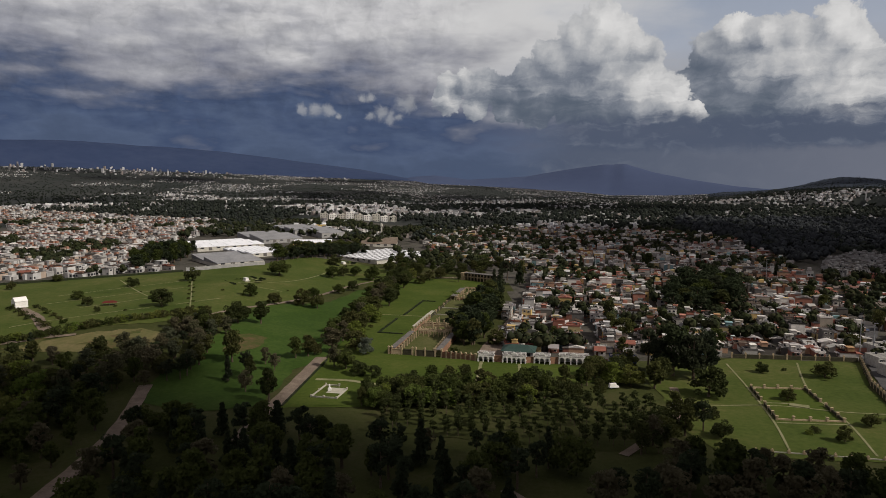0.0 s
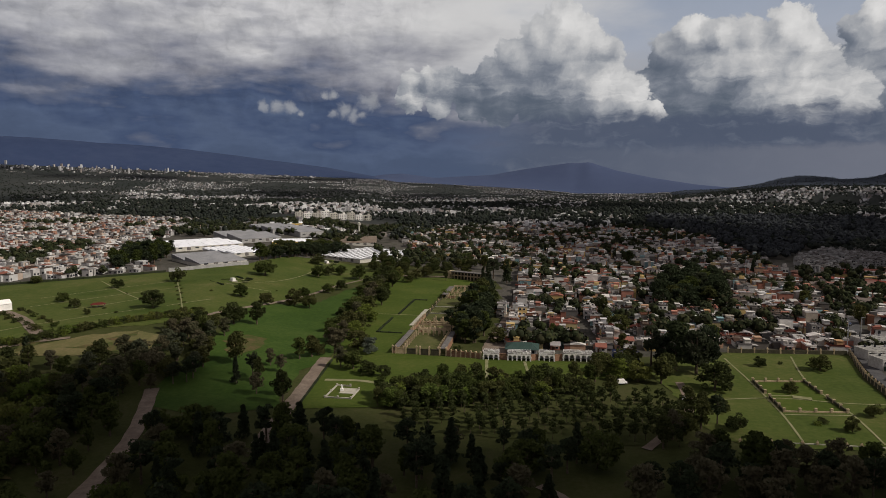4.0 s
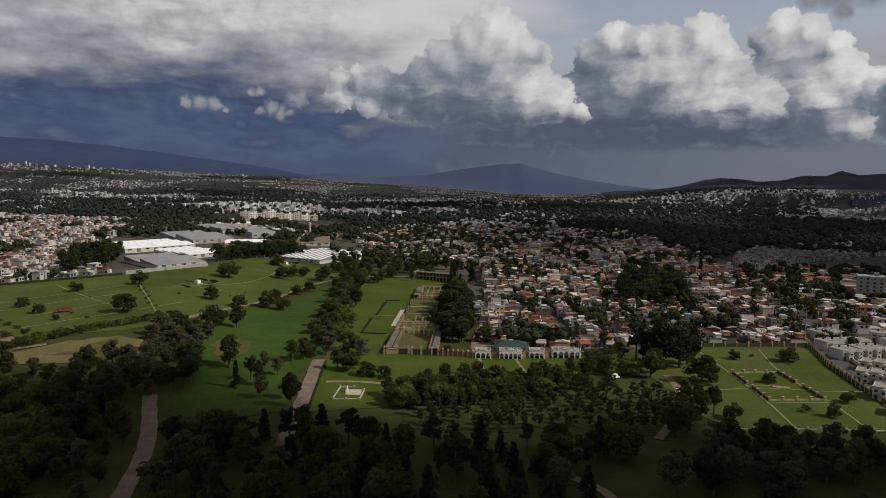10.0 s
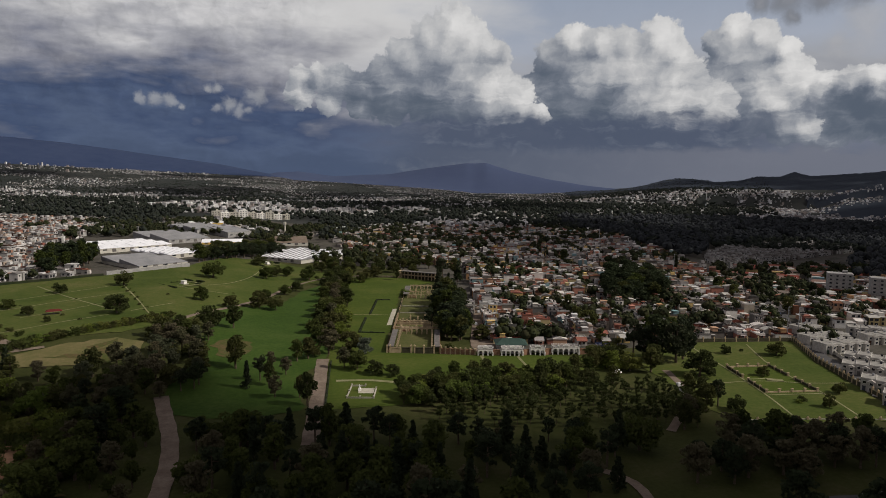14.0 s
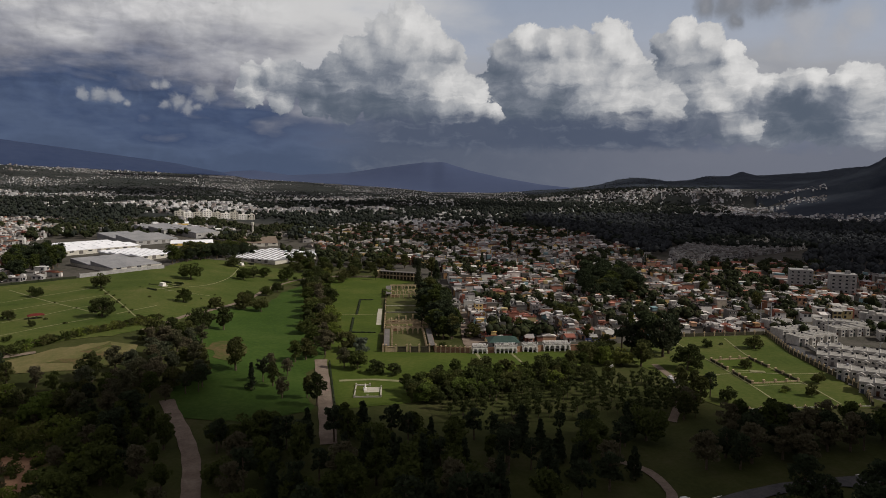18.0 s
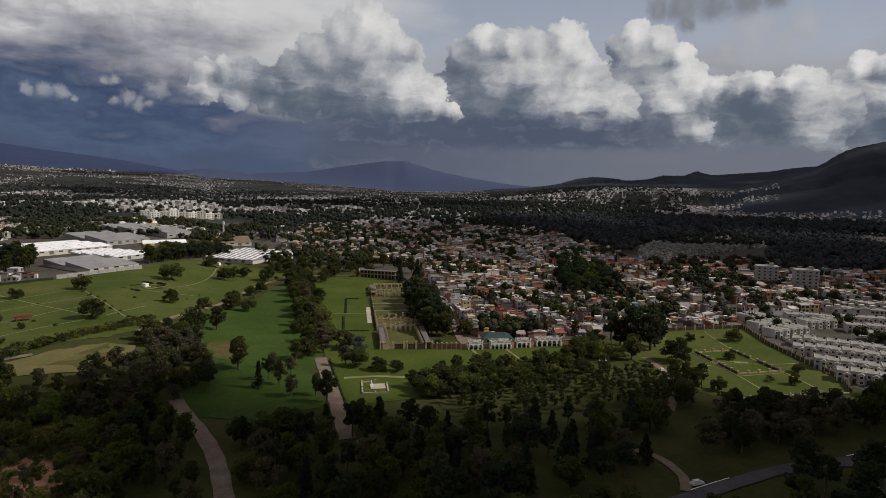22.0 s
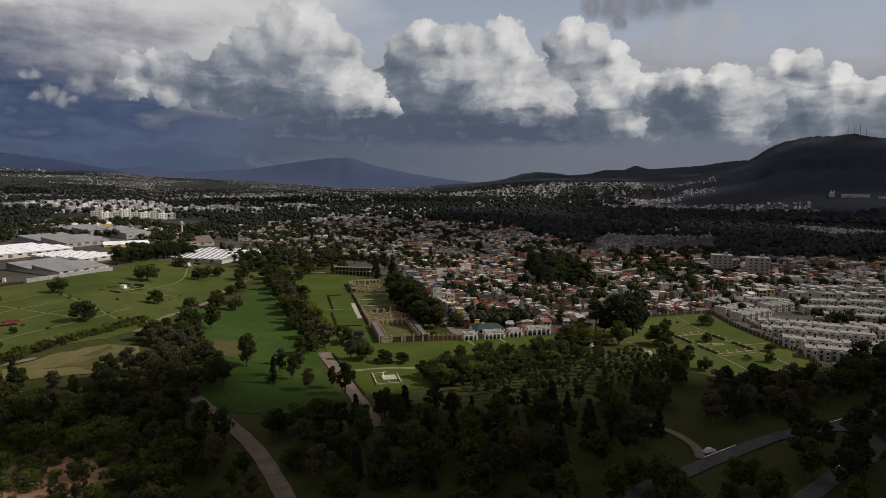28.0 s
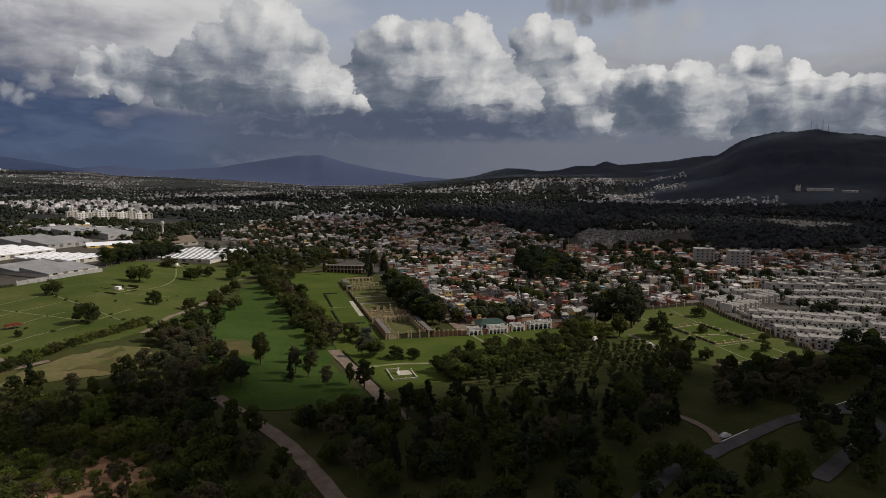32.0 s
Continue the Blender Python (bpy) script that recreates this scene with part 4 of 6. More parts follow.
def joined(name, heap, label):
    """One object of kind stuff from a heap of trees: all trunks and crowns."""
    vs, fs, ms, mats, base = [], [], [], [], 0
    for proto, m in heap:
        mm = np.array(m)
        for ch in proto.children:
            me = ch.data
            co = np.empty(len(me.vertices) * 3)
            me.vertices.foreach_get("co", co)
            co = co.reshape(-1, 3) @ mm[:3, :3].T + mm[:3, 3]
            if me.materials[0] not in mats:
                mats.append(me.materials[0])
            k = mats.index(me.materials[0])
            vs += [tuple(c) for c in co]
            fs += [tuple(i + base for i in p.vertices) for p in me.polygons]
            ms += [k] * len(me.polygons)
            base += len(co)
    mb = MB()
    mb.v, mb.f, mb.m = vs, fs, ms
    return tagged(part(name, mb, mats), label, "trees", kind="stuff")


def plants(group, rows):
    for key, x, y, h, wide in rows:
        plant(key, x, y, h, wide, group=group)


plants("trees on the left lawn", [("broad", -241, 427, 6.1, 1.1), ("broad", -223, 405, 6.1, 1.1), ("broad", -176, 404, 11.6, 1.1), ("broad", -231, 482, 7.9, 1.2), ("broad", -197, 510, 10.4, 1.15),
       ("broad", -138, 462, 9.2, 1.0), ("broad", -141, 558, 15.2, 1.3), ("broad", -117, 448, 9.2, 1.05), ("broad", -99, 457, 11.6, 1.0), ("broad", -100, 586, 11.0, 1.1), ("broad", -88, 452, 9.8, .95), ("broad", -83, 515, 9.2, 1.1)])
plants("trees on the left lawn", [("broad", -122, 383, 12.8, 1.05), ("tall", -110, 389, 14.6, 1.1), ("tall", -102, 310, 15.2, .95), ("broad", -143, 350, 11.0, 1.2), ("broad", -206, 384, 4.6, .9), ("broad", -97, 482, 9.8, 1.1), ("broad", -82, 608, 10.4, 1.1),
       ("broad", -63, 586, 11.6, 1.1), ("broad", -74, 531, 9.8, 1.0), ("broad", -110, 660, 9.8, 1.2), ("broad", -300, 505, 6.7, 1.2), ("broad", -312, 468, 6.7, 1.1), ("broad", -92, 600, 9.8, 1.0)])
for i in range(11):                                          # the avenue: two rows
    y = 330 + i * 25
    plant("broad" if i % 3 else "tall", -66 + i * 2.1 + grove.uniform(-3, 3), y + grove.uniform(-5, 5), grove.uniform(10, 13), 1.15, group="avenue trees")
    plant(grove.choice(["broad", "yellow", "tall"]), -50 + i * 2.0 + grove.uniform(-4, 4), y + 10 + grove.uniform(-6, 6), grove.uniform(10, 13), 1.15, group="avenue trees")
    plant(grove.choice(["brown", "broad"]), -58 + i * 2.0, y + 4, grove.uniform(10, 13), 1.0, group="avenue trees")
plants("trees by the small plot", [("broad", -46, 303, 8.5, 1.1), ("broad", -39, 294, 7, 1.1), ("broad", -31, 289, 5.5, 1.1), ("grey", -40, 331, 9.5, .85), ("brown", -52, 306, 10, .8), ("tall", -74, 322, 10, .9), ("brown", -79, 300, 8.5, .9), ("tall", -86, 285, 10, .9),
       ("pine", -90, 292, 12, .9), ("brown", -83, 268, 9, .9), ("tall", -73, 266, 10, .8), ("tall", -70, 256, 13, .8), ("cone", -95, 282, 12, .8), ("brown", -86, 310, 7, .9), ("broad", -66, 330, 8, 1.0)])
for x, y in ((-12, 274), (-4, 277), (4, 271), (11, 275), (18, 268), (26, 271), (34, 272), (42, 272), (50, 273), (58, 275), (64, 279), (75, 282), (82, 276), (89, 272), (94, 281), (67, 287), (78, 293), (-20, 262), (-12, 258), (-27, 256), (0, 259), (30, 262)):
    plant(grove.choice(["broad", "broad", "tall", "yellow"] if x > 70 else ["broad", "broad", "tall"]), x + grove.uniform(-2, 2), y + grove.uniform(-2, 2), grove.uniform(8, 11), 1.15, group="tree belt below the arcades")
plants("tall trees by the arcades", [("oak", 105, 292, 22, .95), ("oak", 112, 286, 20, 1.0), ("oak", 119, 291, 21, .9), ("oak", 101, 298, 17, 1.0), ("broad", 109, 262, 13.5, 1.0), ("pine", 96, 300, 18, .9), ("broad", 86, 301, 11, 1.1), ("cone", 117, 268, 6, 1.2)])
plants("trees beside the track", [("tall", 86, 236, 9, 1.0), ("broad", 80, 224, 8, 1.0), ("tall", 90, 232, 10, .9), ("broad", 76, 216, 9, 1.1), ("tall", 84, 220, 10, 1.0), ("brown", 70, 211, 9, 1.0), ("tall", 64, 204, 10, 1.0), ("pine", 92, 224, 10, .9)])
plants("trees on the right lawn", [("broad", 148, 297, 5, 1.0), ("broad", 172, 288, 7.5, 1.2), ("broad", 100, 236, 5, 1.0), ("broad", 96, 218, 6, 1.2), ("shrub", 106, 224, 3.5, 1.0), ("broad", 154, 228, 5, 1.0), ("broad", 136, 214, 5.5, .9), ("broad", 139, 257, 5.5, 1.1),
       ("gold", 145, 252, 3.5, 1.1), ("shrub", 131, 223, 3, 1.0), ("gold", 128, 221, 2.5, 1.0), ("shrub", 119, 232, 2.4, 1.0), ("shrub", 160, 300, 2.0, 1.0)])
plants("trees beside the walled garden", [("cone", 50, 560, 20, .9), ("tall", 34, 462, 17, 1.0), ("cone", 44, 500, 18, .8), ("tall", 20, 404, 18, 1.1), ("pine", 16, 378, 17, 1.2), ("tall", 10, 362, 15, 1.1), ("tall", 17, 352, 13, 1.1), ("gold", 12, 342, 7, 1.1),
       ("oak", 14, 368, 15, 1.2), ("oak", 24, 390, 16, 1.2), ("oak", 28, 408, 16, 1.2), ("oak", 33, 444, 16, 1.1), ("oak", 22, 374, 14, 1.2), ("oak", 38, 476, 16, 1.0), ("broad", 30, 352, 8, 1.2), ("cone", 66, 558, 20, .9), ("tall", 72, 596, 16, 1.1), ("tall", 56, 640, 15, 1.1), ("shrub", 22, 344, 5, 1.2), ("tall", 36, 430, 15, 1.0), ("pine", 58, 585, 18, 1.0), ("cone", 42, 530, 17, .8), ("shrub", 6, 334, 4, 1.2), ("tall", 26, 420, 17, 1.1), ("gold", 9, 500, 6, 1.0)])
for i in range(26):                                          # belt at the far end of the lawns
    plant(grove.choice(["broad", "broad", "tall"]), grove.uniform(-60, 45), grove.uniform(612, 700), grove.uniform(8, 12), 1.15, group="trees at the end of the lawns")
plants("trees at the end of the lawns", [("broad", -20, 568, 9, 1.1), ("broad", -2, 598, 10, 1.1), ("tall", 14, 575, 11, .7), ("broad", -36, 560, 9, 1.1), ("broad", 18, 622, 10, 1.1), ("broad", -12, 585, 8, 1.1)])
for i in range(14):                                          # tall hedge beside the sheds
    plant("tall", -163 + i * 4.6 + grove.uniform(-2, 2), 640 + i * 10 + grove.uniform(-4, 4), grove.uniform(13, 16), 1.3, group="tree belt by the sheds")
    plant("oak", -158 + i * 5.0 + grove.uniform(-2, 2), 646 + i * 8.5 + grove.uniform(-4, 4), grove.uniform(11, 15), 1.3, group="tree belt by the sheds")
for p in spline([Vector((-232, 317, 0)), Vector((-207, 327, 0)), Vector((-188, 346, 0)), Vector((-165, 371, 0)), Vector((-146, 398, 0))], 3.6):  # hedge trees along the lane
    plant(grove.choice(["shrub", "shrub", "gold", "broad"]), p[0] + grove.uniform(-1, 1), p[1] + grove.uniform(-1, 1), grove.uniform(3.6, 6), 1.15, group="hedge along the lane")
for i in range(7):
    plant("shrub", -262 + i * 9.5, 392 - i * 9 + grove.uniform(-1, 1), grove.uniform(2.5, 4.5), 1.2, group="hedge along the chapel lane")
    plant("shrub", -250 + i * 8.5, 398 - i * 9 + grove.uniform(-1, 1), grove.uniform(2.5, 4), 1.2, group="hedge along the chapel lane")


def wood(group, poly, spacing, kinds, lo, hi, heap=None):
    xs, ys = [p[0] for p in poly], [p[1] for p in poly]
    y, k = min(ys), 0
    while y < max(ys):
        x = min(xs) + (spacing / 2 if k % 2 else 0)
        while x < max(xs):
            px, py = x + grove.uniform(-.38, .38) * spacing, y + grove.uniform(-.38, .38) * spacing
            if inside(px, py, poly):
                plant(grove.choice(kinds), px, py, grove.uniform(lo, hi), grove.uniform(.9, 1.2), group=group, heap=heap)
            x += spacing
        y += spacing * 0.87
        k += 1


shade_heap, nursery, town_heap, belt_heap = [], [], [], []
wood("tree belt below the arcades", [(-34, 268), (-14, 270), (20, 264), (60, 266), (66, 258), (20, 252), (-14, 246), (-36, 250)], 7.2, ["broad", "broad", "yellow", "tall"], 7, 9.5)
wood("wood beside the dry field", [(-168, 262), (-160, 306), (-146, 320), (-140, 372), (-118, 372), (-116, 330), (-112, 296), (-118, 278), (-132, 272), (-140, 250)], 9.0, ["brown", "brown", "tall", "broad", "brown", "pine"], 7, 11.5)
wood("dark wood in the cloud shadow", [(-108, 226), (-72, 228), (-60, 224), (-35, 217), (10, 203), (46, 190), (30, 172), (0, 150), (-60, 150), (-106, 170)], 10.5, ["pine", "tall", "pine", "brown", "cone", "broad"], 9, 13, shade_heap)
wood("dark wood in the cloud shadow", [(-158, 160), (-150, 240), (-134, 262), (-121, 240), (-119, 200), (-121, 150)], 10.0, ["tall", "brown", "shrub", "oak"], 6, 12, shade_heap)
wood("trees along the drive", [(30, 132), (55, 140), (60, 128), (100, 136), (150, 140), (170, 120), (60, 95), (20, 100)], 12.0, ["pine", "oak", "tall"], 9, 14, shade_heap)
wood("pines below the right lawn", [(64, 188), (90, 188), (150, 178), (170, 165), (100, 160), (70, 155), (40, 165)], 9.0, ["pine", "oak", "tall", "brown"], 9, 13.5, belt_heap)
wood("pines below the right lawn", [(140, 178), (172, 190), (190, 172), (165, 145), (140, 158)], 8.5, ["oak", "pine", "tall"], 9, 13, belt_heap)
wood("scrub on the near slope", [(-210, 300), (-172, 300), (-150, 262), (-136, 236), (-142, 200), (-178, 240), (-215, 262)], 10.0, ["shrub", "gold", "tall", "shrub", "brown"], 4, 10)
wood("scrub on the near slope", [(-230, 150), (-215, 262), (-186, 236), (-200, 170)], 9.0, ["shrub", "gold", "shrub"], 3, 6, shade_heap)
wood("trees along the drive", [(-110, 150), (0, 136), (20, 118), (-30, 80), (-110, 90)], 14.0, ["pine", "broad", "tall"], 9, 14, shade_heap)
wood("trees along the drive", [(85, 142), (170, 150), (190, 100), (100, 95)], 13.0, ["pine", "broad", "tall"], 9, 14, shade_heap)
wood("scrub on the near slope", [(-240, 110), (-222, 250), (-196, 300), (-168, 262), (-140, 200), (-124, 150), (-120, 90)], 6.0, ["shrub", "gold", "shrub", "brown"], 2.2, 5.0, shade_heap)
plants("big trees among the houses", [("tall", 186, 460, 17, 1.1), ("tall", 176, 450, 16, 1.2), ("pine", 196, 470, 19, 1.1), ("tall", 166, 442, 15, 1.2), ("pine", 205, 488, 18, 1.2), ("tall", 214, 500, 16, 1.2), ("tall", 190, 440, 14, 1.2), ("pine", 182, 478, 18, 1.1),
       ("tall", 222, 512, 15, 1.2), ("tall", 97, 374, 12, 1.1), ("broad", 105, 372, 11, 1.1), ("tall", 104, 404, 13, 1.0), ("broad", 64, 362, 9, 1.1), ("cone", 131, 617, 17, .8), ("tall", 115, 552, 14, 1.0), ("tall", 204, 646, 15, 1.1)])
plants("big trees among the houses", [("tall", 260, 384, 11, 1.1), ("tall", 265, 470, 13, 1.1), ("tall", 262, 446, 12, 1.1), ("broad", 217, 340, 9, 1.1), ("cone", 305, 594, 15, 1.0), ("broad", 44, 356, 8, 1.2), ("broad", 52, 350, 7, 1.2), ("tall", 130, 345, 10, 1.1), ("broad", 150, 352, 9, 1.1), ("tall", 92, 330, 9, 1.2)])
wood("big trees among the houses", [(150, 430), (172, 422), (200, 442), (228, 500), (236, 540), (205, 545), (178, 505), (160, 470)], 11.5, ["oak", "oak", "pine"], 11, 19, town_heap)
wood("trees by the factory", [(-262, 560), (-250, 640), (-268, 700), (-300, 690), (-290, 600)], 12.0, ["oak", "tall", "oak"], 12, 17, town_heap)
plants("scrub on the near slope", [("cone", -195, 304, 12, .95), ("tall", -186, 262, 13, .8), ("cone", -222, 300, 9, 1.0)])
for j in range(11):                                           # nursery rows
    for i in range(23):
        x = -22 + i * 4.6 + grove.uniform(-.6, .6)
        y = 257 - j * 4.4 - 0.09 * (x + 22) + grove.uniform(-.6, .6)
        if inside(x, y, LAWN_NURSERY) and grove.random() > 0.25:
            plant("sapling", x, y, grove.uniform(4.8, 7.4), 1.25, heap=None if y > 252 and x > 30 else nursery, group="rows of young trees")
wood("trees beside the walled garden", [(4, 346), (18, 346), (27, 362), (28, 400), (37, 440), (30, 474), (14, 420), (6, 385)], 8.5, ["oak", "pine", "oak", "tall"], 10, 17, town_heap)
joined("town_grove", town_heap, "tall dark full-crowned trees among the houses")
joined("pine_belt", belt_heap, "dark belt of pines below the lawn")
joined("shaded_wood", shade_heap, "dark wood of pines and broadleaf trees in shade")
joined("young_plantation", nursery, "rows of slender young trees in shade")
for i in range(13):                                          # small bushes along the lawn paths
    t = i / 12
    plant("shrub", -196 + 37 * t + 1.5 * (-1) ** i, 506 - 100 * t + grove.uniform(-1, 1), grove.uniform(1.1, 2.0), 1.2, group="small bushes on the lawn")
for x, y in ((-213, 456), (-196, 435), (-191, 388), (-204, 402), (-238, 436), (-160, 470), (-108, 640), (-120, 500), (-128, 480), (-178, 409)):
    plant("shrub", x, y, grove.uniform(1.0, 1.8), 1.2, group="small bushes on the lawn")

# ---- the walled garden and the arcades ----
GRID = radians(-12.0)
U, V = Vector((math.cos(GRID), math.sin(GRID))), Vector((-math.sin(GRID), math.cos(GRID)))


def arch_panel(n, bay, height, pier, spring, thick, x0=0.0):
    """A wall along x pierced by n round arches: a list of pier meshes and one mesh for the wall above."""
    piers, wallm = [], MB()
    for i in range(n + 1):
        piers.append(MB().box((x0 + i * bay, 0, 0), (pier, thick, spring)).box((x0 + i * bay, 0, spring), (pier * 1.25, thick * 1.2, 0.18)))
    r = (bay - pier) / 2
    k = 8
    for i in range(n):
        c = x0 + (i + 0.5) * bay
        pts = [(c - bay / 2, spring + 0.18), (c - r, spring + 0.18)]
        pts += [(c - r * math.cos(math.pi * j / k), spring + 0.18 + r * math.sin(math.pi * j / k)) for j in range(1, k)]
        pts += [(c + r, spring + 0.18), (c + bay / 2, spring + 0.18)]
        for (xa, za), (xb, zb) in zip(pts, pts[1:]):
            v = [(xa, -thick / 2, za), (xb, -thick / 2, zb), (xb, -thick / 2, height), (xa, -thick / 2, height),
                 (xa, thick / 2, za), (xb, thick / 2, zb), (xb, thick / 2, height), (xa, thick / 2, height)]
            wallm.add(v, [(0, 1, 2, 3), (5, 4, 7, 6), (3, 2, 6, 7), (1, 0, 4, 5)])
    return piers, wallm


def arcade(a, b, n, label, mat, depth=5.0, height=4.6):
    a, b = Vector(a), Vector(b)
    length = (b - a).length
    t = thing("arcade_pavilion", (a.x, a.y, ground_z(a.x, a.y)), math.atan2(b.y - a.y, b.x - a.x), label, "pavilion", "arcades along the park wall")
    piers, upper = arch_panel(n, length / n, height, 0.5, height - 1.75, 0.6)
    for p in piers:
        part("pier", p, mat, t)
    part("arch_wall", upper, mat, t)
    part("back_wall", MB().box((length / 2, depth, 0), (length, 0.5, height)), mat, t)
    for x in (0.25, length - 0.25):
        part("side_wall", MB().box((x, depth / 2, 0), (0.45, depth - 0.9, height)), mat, t)
    part("roof", MB().box((length / 2, depth / 2, height + 0.003), (length + 0.3, depth + 0.4, 0.25)), DARKROOF, t)
    for s in (0.0, depth):
        part("parapet", MB().box((length / 2, s, height + 0.26), (length, 0.35, 0.25)).box((length / 2, s, height + 0.85), (length, 0.3, 0.16)), mat, t)
    for i in range(n * 5):
        part("baluster", MB().box(((i + .5) * length / (n * 5), 0, height + .51), (.22, .22, .34)), mat, t)
    for i in range(n + 1):
        part("finial", MB().box((i * length / n, 0, height + 1.0), (0.55, 0.55, 0.5)).box((i * length / n, 0, height + 1.5), (0.42, 0.42, 0.45), top=0.15), mat, t)
    c = length / 2
    part("pediment", MB().add([(c - 1.6, -.25, height + 1.0), (c + 1.6, -.25, height + 1.0), (c + 1.1, -.25, height + 1.7), (c, -.25, height + 2.3), (c - 1.1, -.25, height + 1.7),
                               (c - 1.6, .25, height + 1.0), (c + 1.6, .25, height + 1.0), (c + 1.1, .25, height + 1.7), (c, .25, height + 2.3), (c - 1.1, .25, height + 1.7)],
                              [(0, 1, 2, 3, 4), (9, 8, 7, 6, 5), (1, 6, 7, 2), (2, 7, 8, 3), (3, 8, 9, 4), (4, 9, 5, 0)]), mat, t)
    return t


arcade((17.3, 316.4), (24.8, 314.8), 3, "white arcaded burial pavilion with three arches", WHITE, height=3.4)
arcade((29.2, 313.9), (40.2, 311.6), 5, "white arcaded burial pavilion with five arches", WHITE, height=3.6)
arcade((44.6, 312.9), (52.0, 311.3), 3, "cream arcaded burial pavilion with three arches", WHITE, height=3.4)
arcade((56.6, 312.3), (70.4, 309.4), 5, "white arcaded burial pavilion with a balustrade", WHITE, height=3.6)
arcade((80, 308), (92, 305.4), 5, "dark blue arcaded pavilion with a pale roof", BLUE, height=4.4)

hall = thing("hall", (39, 329, ground_z(39, 329)), GRID, "hall with a green metal hipped roof", "building")
part("wall", MB().box((0, 0, 0), (15, 12, 3.4)), GREY, hall)
part("roof", MB().gable((0, 0, 3.4), (17.5, 14, 2.3), hip=4.5), GREENROOF, hall, "green sheet metal roof")
for i in range(4):
    part("window", MB().box((-5.4 + i * 3.6, -6.03, 1.4), (1.6, 0.08, 1.5)), PANE, hall)


def local(p, q, base=(-28, 331)):
    v = Vector(base) + U * p + V * q
    return v.x, v.y


court = thing("walled_garden", (-28, 331, ground_z(-28, 331)), GRID, "long walled burial garden with stone galleries and pillars", "garden wall")


def court_wall(x, y, sx, sy, h, mat=STONE, name="wall"):
    part(name, MB().box((x, y, 0), (sx, sy, h)).box((x, y, h), (sx + .25, sy + .25, .22)), mat, court)


def court_pillar(x, y, h=4.4, mat=STONE):
    part("pillar", MB().box((x, y, 0), (.75, .75, h)).box((x, y, h), (1.0, 1.0, .25)).box((x, y, h + .25), (.6, .6, .6), top=.3), mat, court)


for x in (3.2, 9.5, 15.6, 21.8):
    court_wall(x + .6, 0, 4.9, .5, 2.9, DARKWALL if x > 4 else STONE)
for x in (0, 1.6, 6.8, 12.6, 14.4, 19.2, 24.6, 28):
    court_pillar(x, 0, 3.9)
for side in (2.6, 25.4):                                      # galleries beside the front court
    part("gallery_roof", MB().box((side + (-.7 if side < 14 else .7), 20.5, 3.25), (3.0, 40, .3)), DARKROOF, court, "weathered flat roof")
    court_wall(side - 2.1 if side < 14 else side + 2.1, 20.5, .45, 39, 3.0, BRICK, "gallery_wall")
    for i in range(8):
        court_pillar(side + (2.1 if side < 14 else -2.1), 3 + i * 5, 3.2)
piers, upper = arch_panel(6, 3.0, 4.2, .6, 2.2, .55, 5.2)
for p in piers:
    p.v = [(x, y + 42, z) for x, y, z in p.v]
    part("pier", p, STONE, court)
upper.v = [(x, y + 42, z) for x, y, z in upper.v]
part("arch_wall", upper, STONE, court)
for i in range(7):
    court_pillar(5.2 + i * 3.0, 47, 3.4)
for i in range(9):
    court_pillar(0.3, 46 + i * 5.2, 3.0)
    court_wall(0.3, 48.6 + i * 5.2, .45, 4.3, 1.6, BRICK)
for q, h in ((57, 1.3), (68, 1.5), (76, 1.0), (104, .8), (128, .8)):
    court_wall(14, q, 26, .45, h, STONE if q < 80 else PAVING)
for i in range(6):
    court_pillar(3 + i * 4.4, 68, 3.2)
for i in range(8):
    court_wall(0.3, 98 + i * 8.0, .45, 7.2, 1.3, DARKWALL)
    court_wall(27.7, 50 + i * 12.0, .45, 11.0, 1.8, DARKWALL)
part("gallery_roof", MB().box((2.4, 182, 3.4), (4.4, 40, .35)), DARKROOF, court, "weathered dark flat roof")
for i in range(9):
    court_pillar(4.4, 164 + i * 4.6, 3.3)
court_wall(0.3, 182, .45, 39, 3.2, STONE)
for q, n in ((160, 7), (176, 6), (203, 8)):
    piers, upper = arch_panel(n, 24.0 / n, 4.4 if q > 200 else 3.6, .55, 2.1, .55, 4.6 - 1)
    for p in piers:
        p.v = [(x, y + q, z) for x, y, z in p.v]
        part("pier", p, STONE, court)
    upper.v = [(x, y + q, z) for x, y, z in upper.v]
    part("arch_wall", upper, STONE, court)
for q in (49, 55, 62, 73, 80, 163, 169, 182, 189, 196):        # standing pillars and low walls of the inner courts
    for k, x in enumerate((4.6, 9.2, 13.8, 18.4, 23.0)):
        if (k + q) % 4:
            court_pillar(x, q, 2.4 + ((q * 7 + k * 3) % 5) * .35)
    court_wall(7.0 if q % 2 else 20.5, q, 6.0, .4, .9 + (q % 3) * .4, BRICK if q % 2 else STONE)
for q in (84, 92, 110, 120, 136, 146):
    court_pillar(0.3, q, 2.4)
    court_pillar(27.7, q, 2.4)
drape("court_lawn", [local(.6, .6), local(27.4, .6), local(27.4, 202), local(.6, 202)], COURTGRASS, 0.3, 6.0, "yellowish short grass inside the walled garden", "lawn")
ribbon("paved_walk", [local(-3.6, 66), local(-3.6, 92), local(-3.4, 118)], 3.0, PAVING, 0.4, "pale paved walk beside the walled garden")
ribbon("paved_walk", [local(-34, 98), local(-18, 98), local(-4, 97)], 1.2, WORN, 0.36, "narrow pale path across the lawn")
ribbon("paved_walk", [(19, 316), (17, 300), (15, 282)], 1.6, WORN, 0.36, "narrow pale path across the lawn")
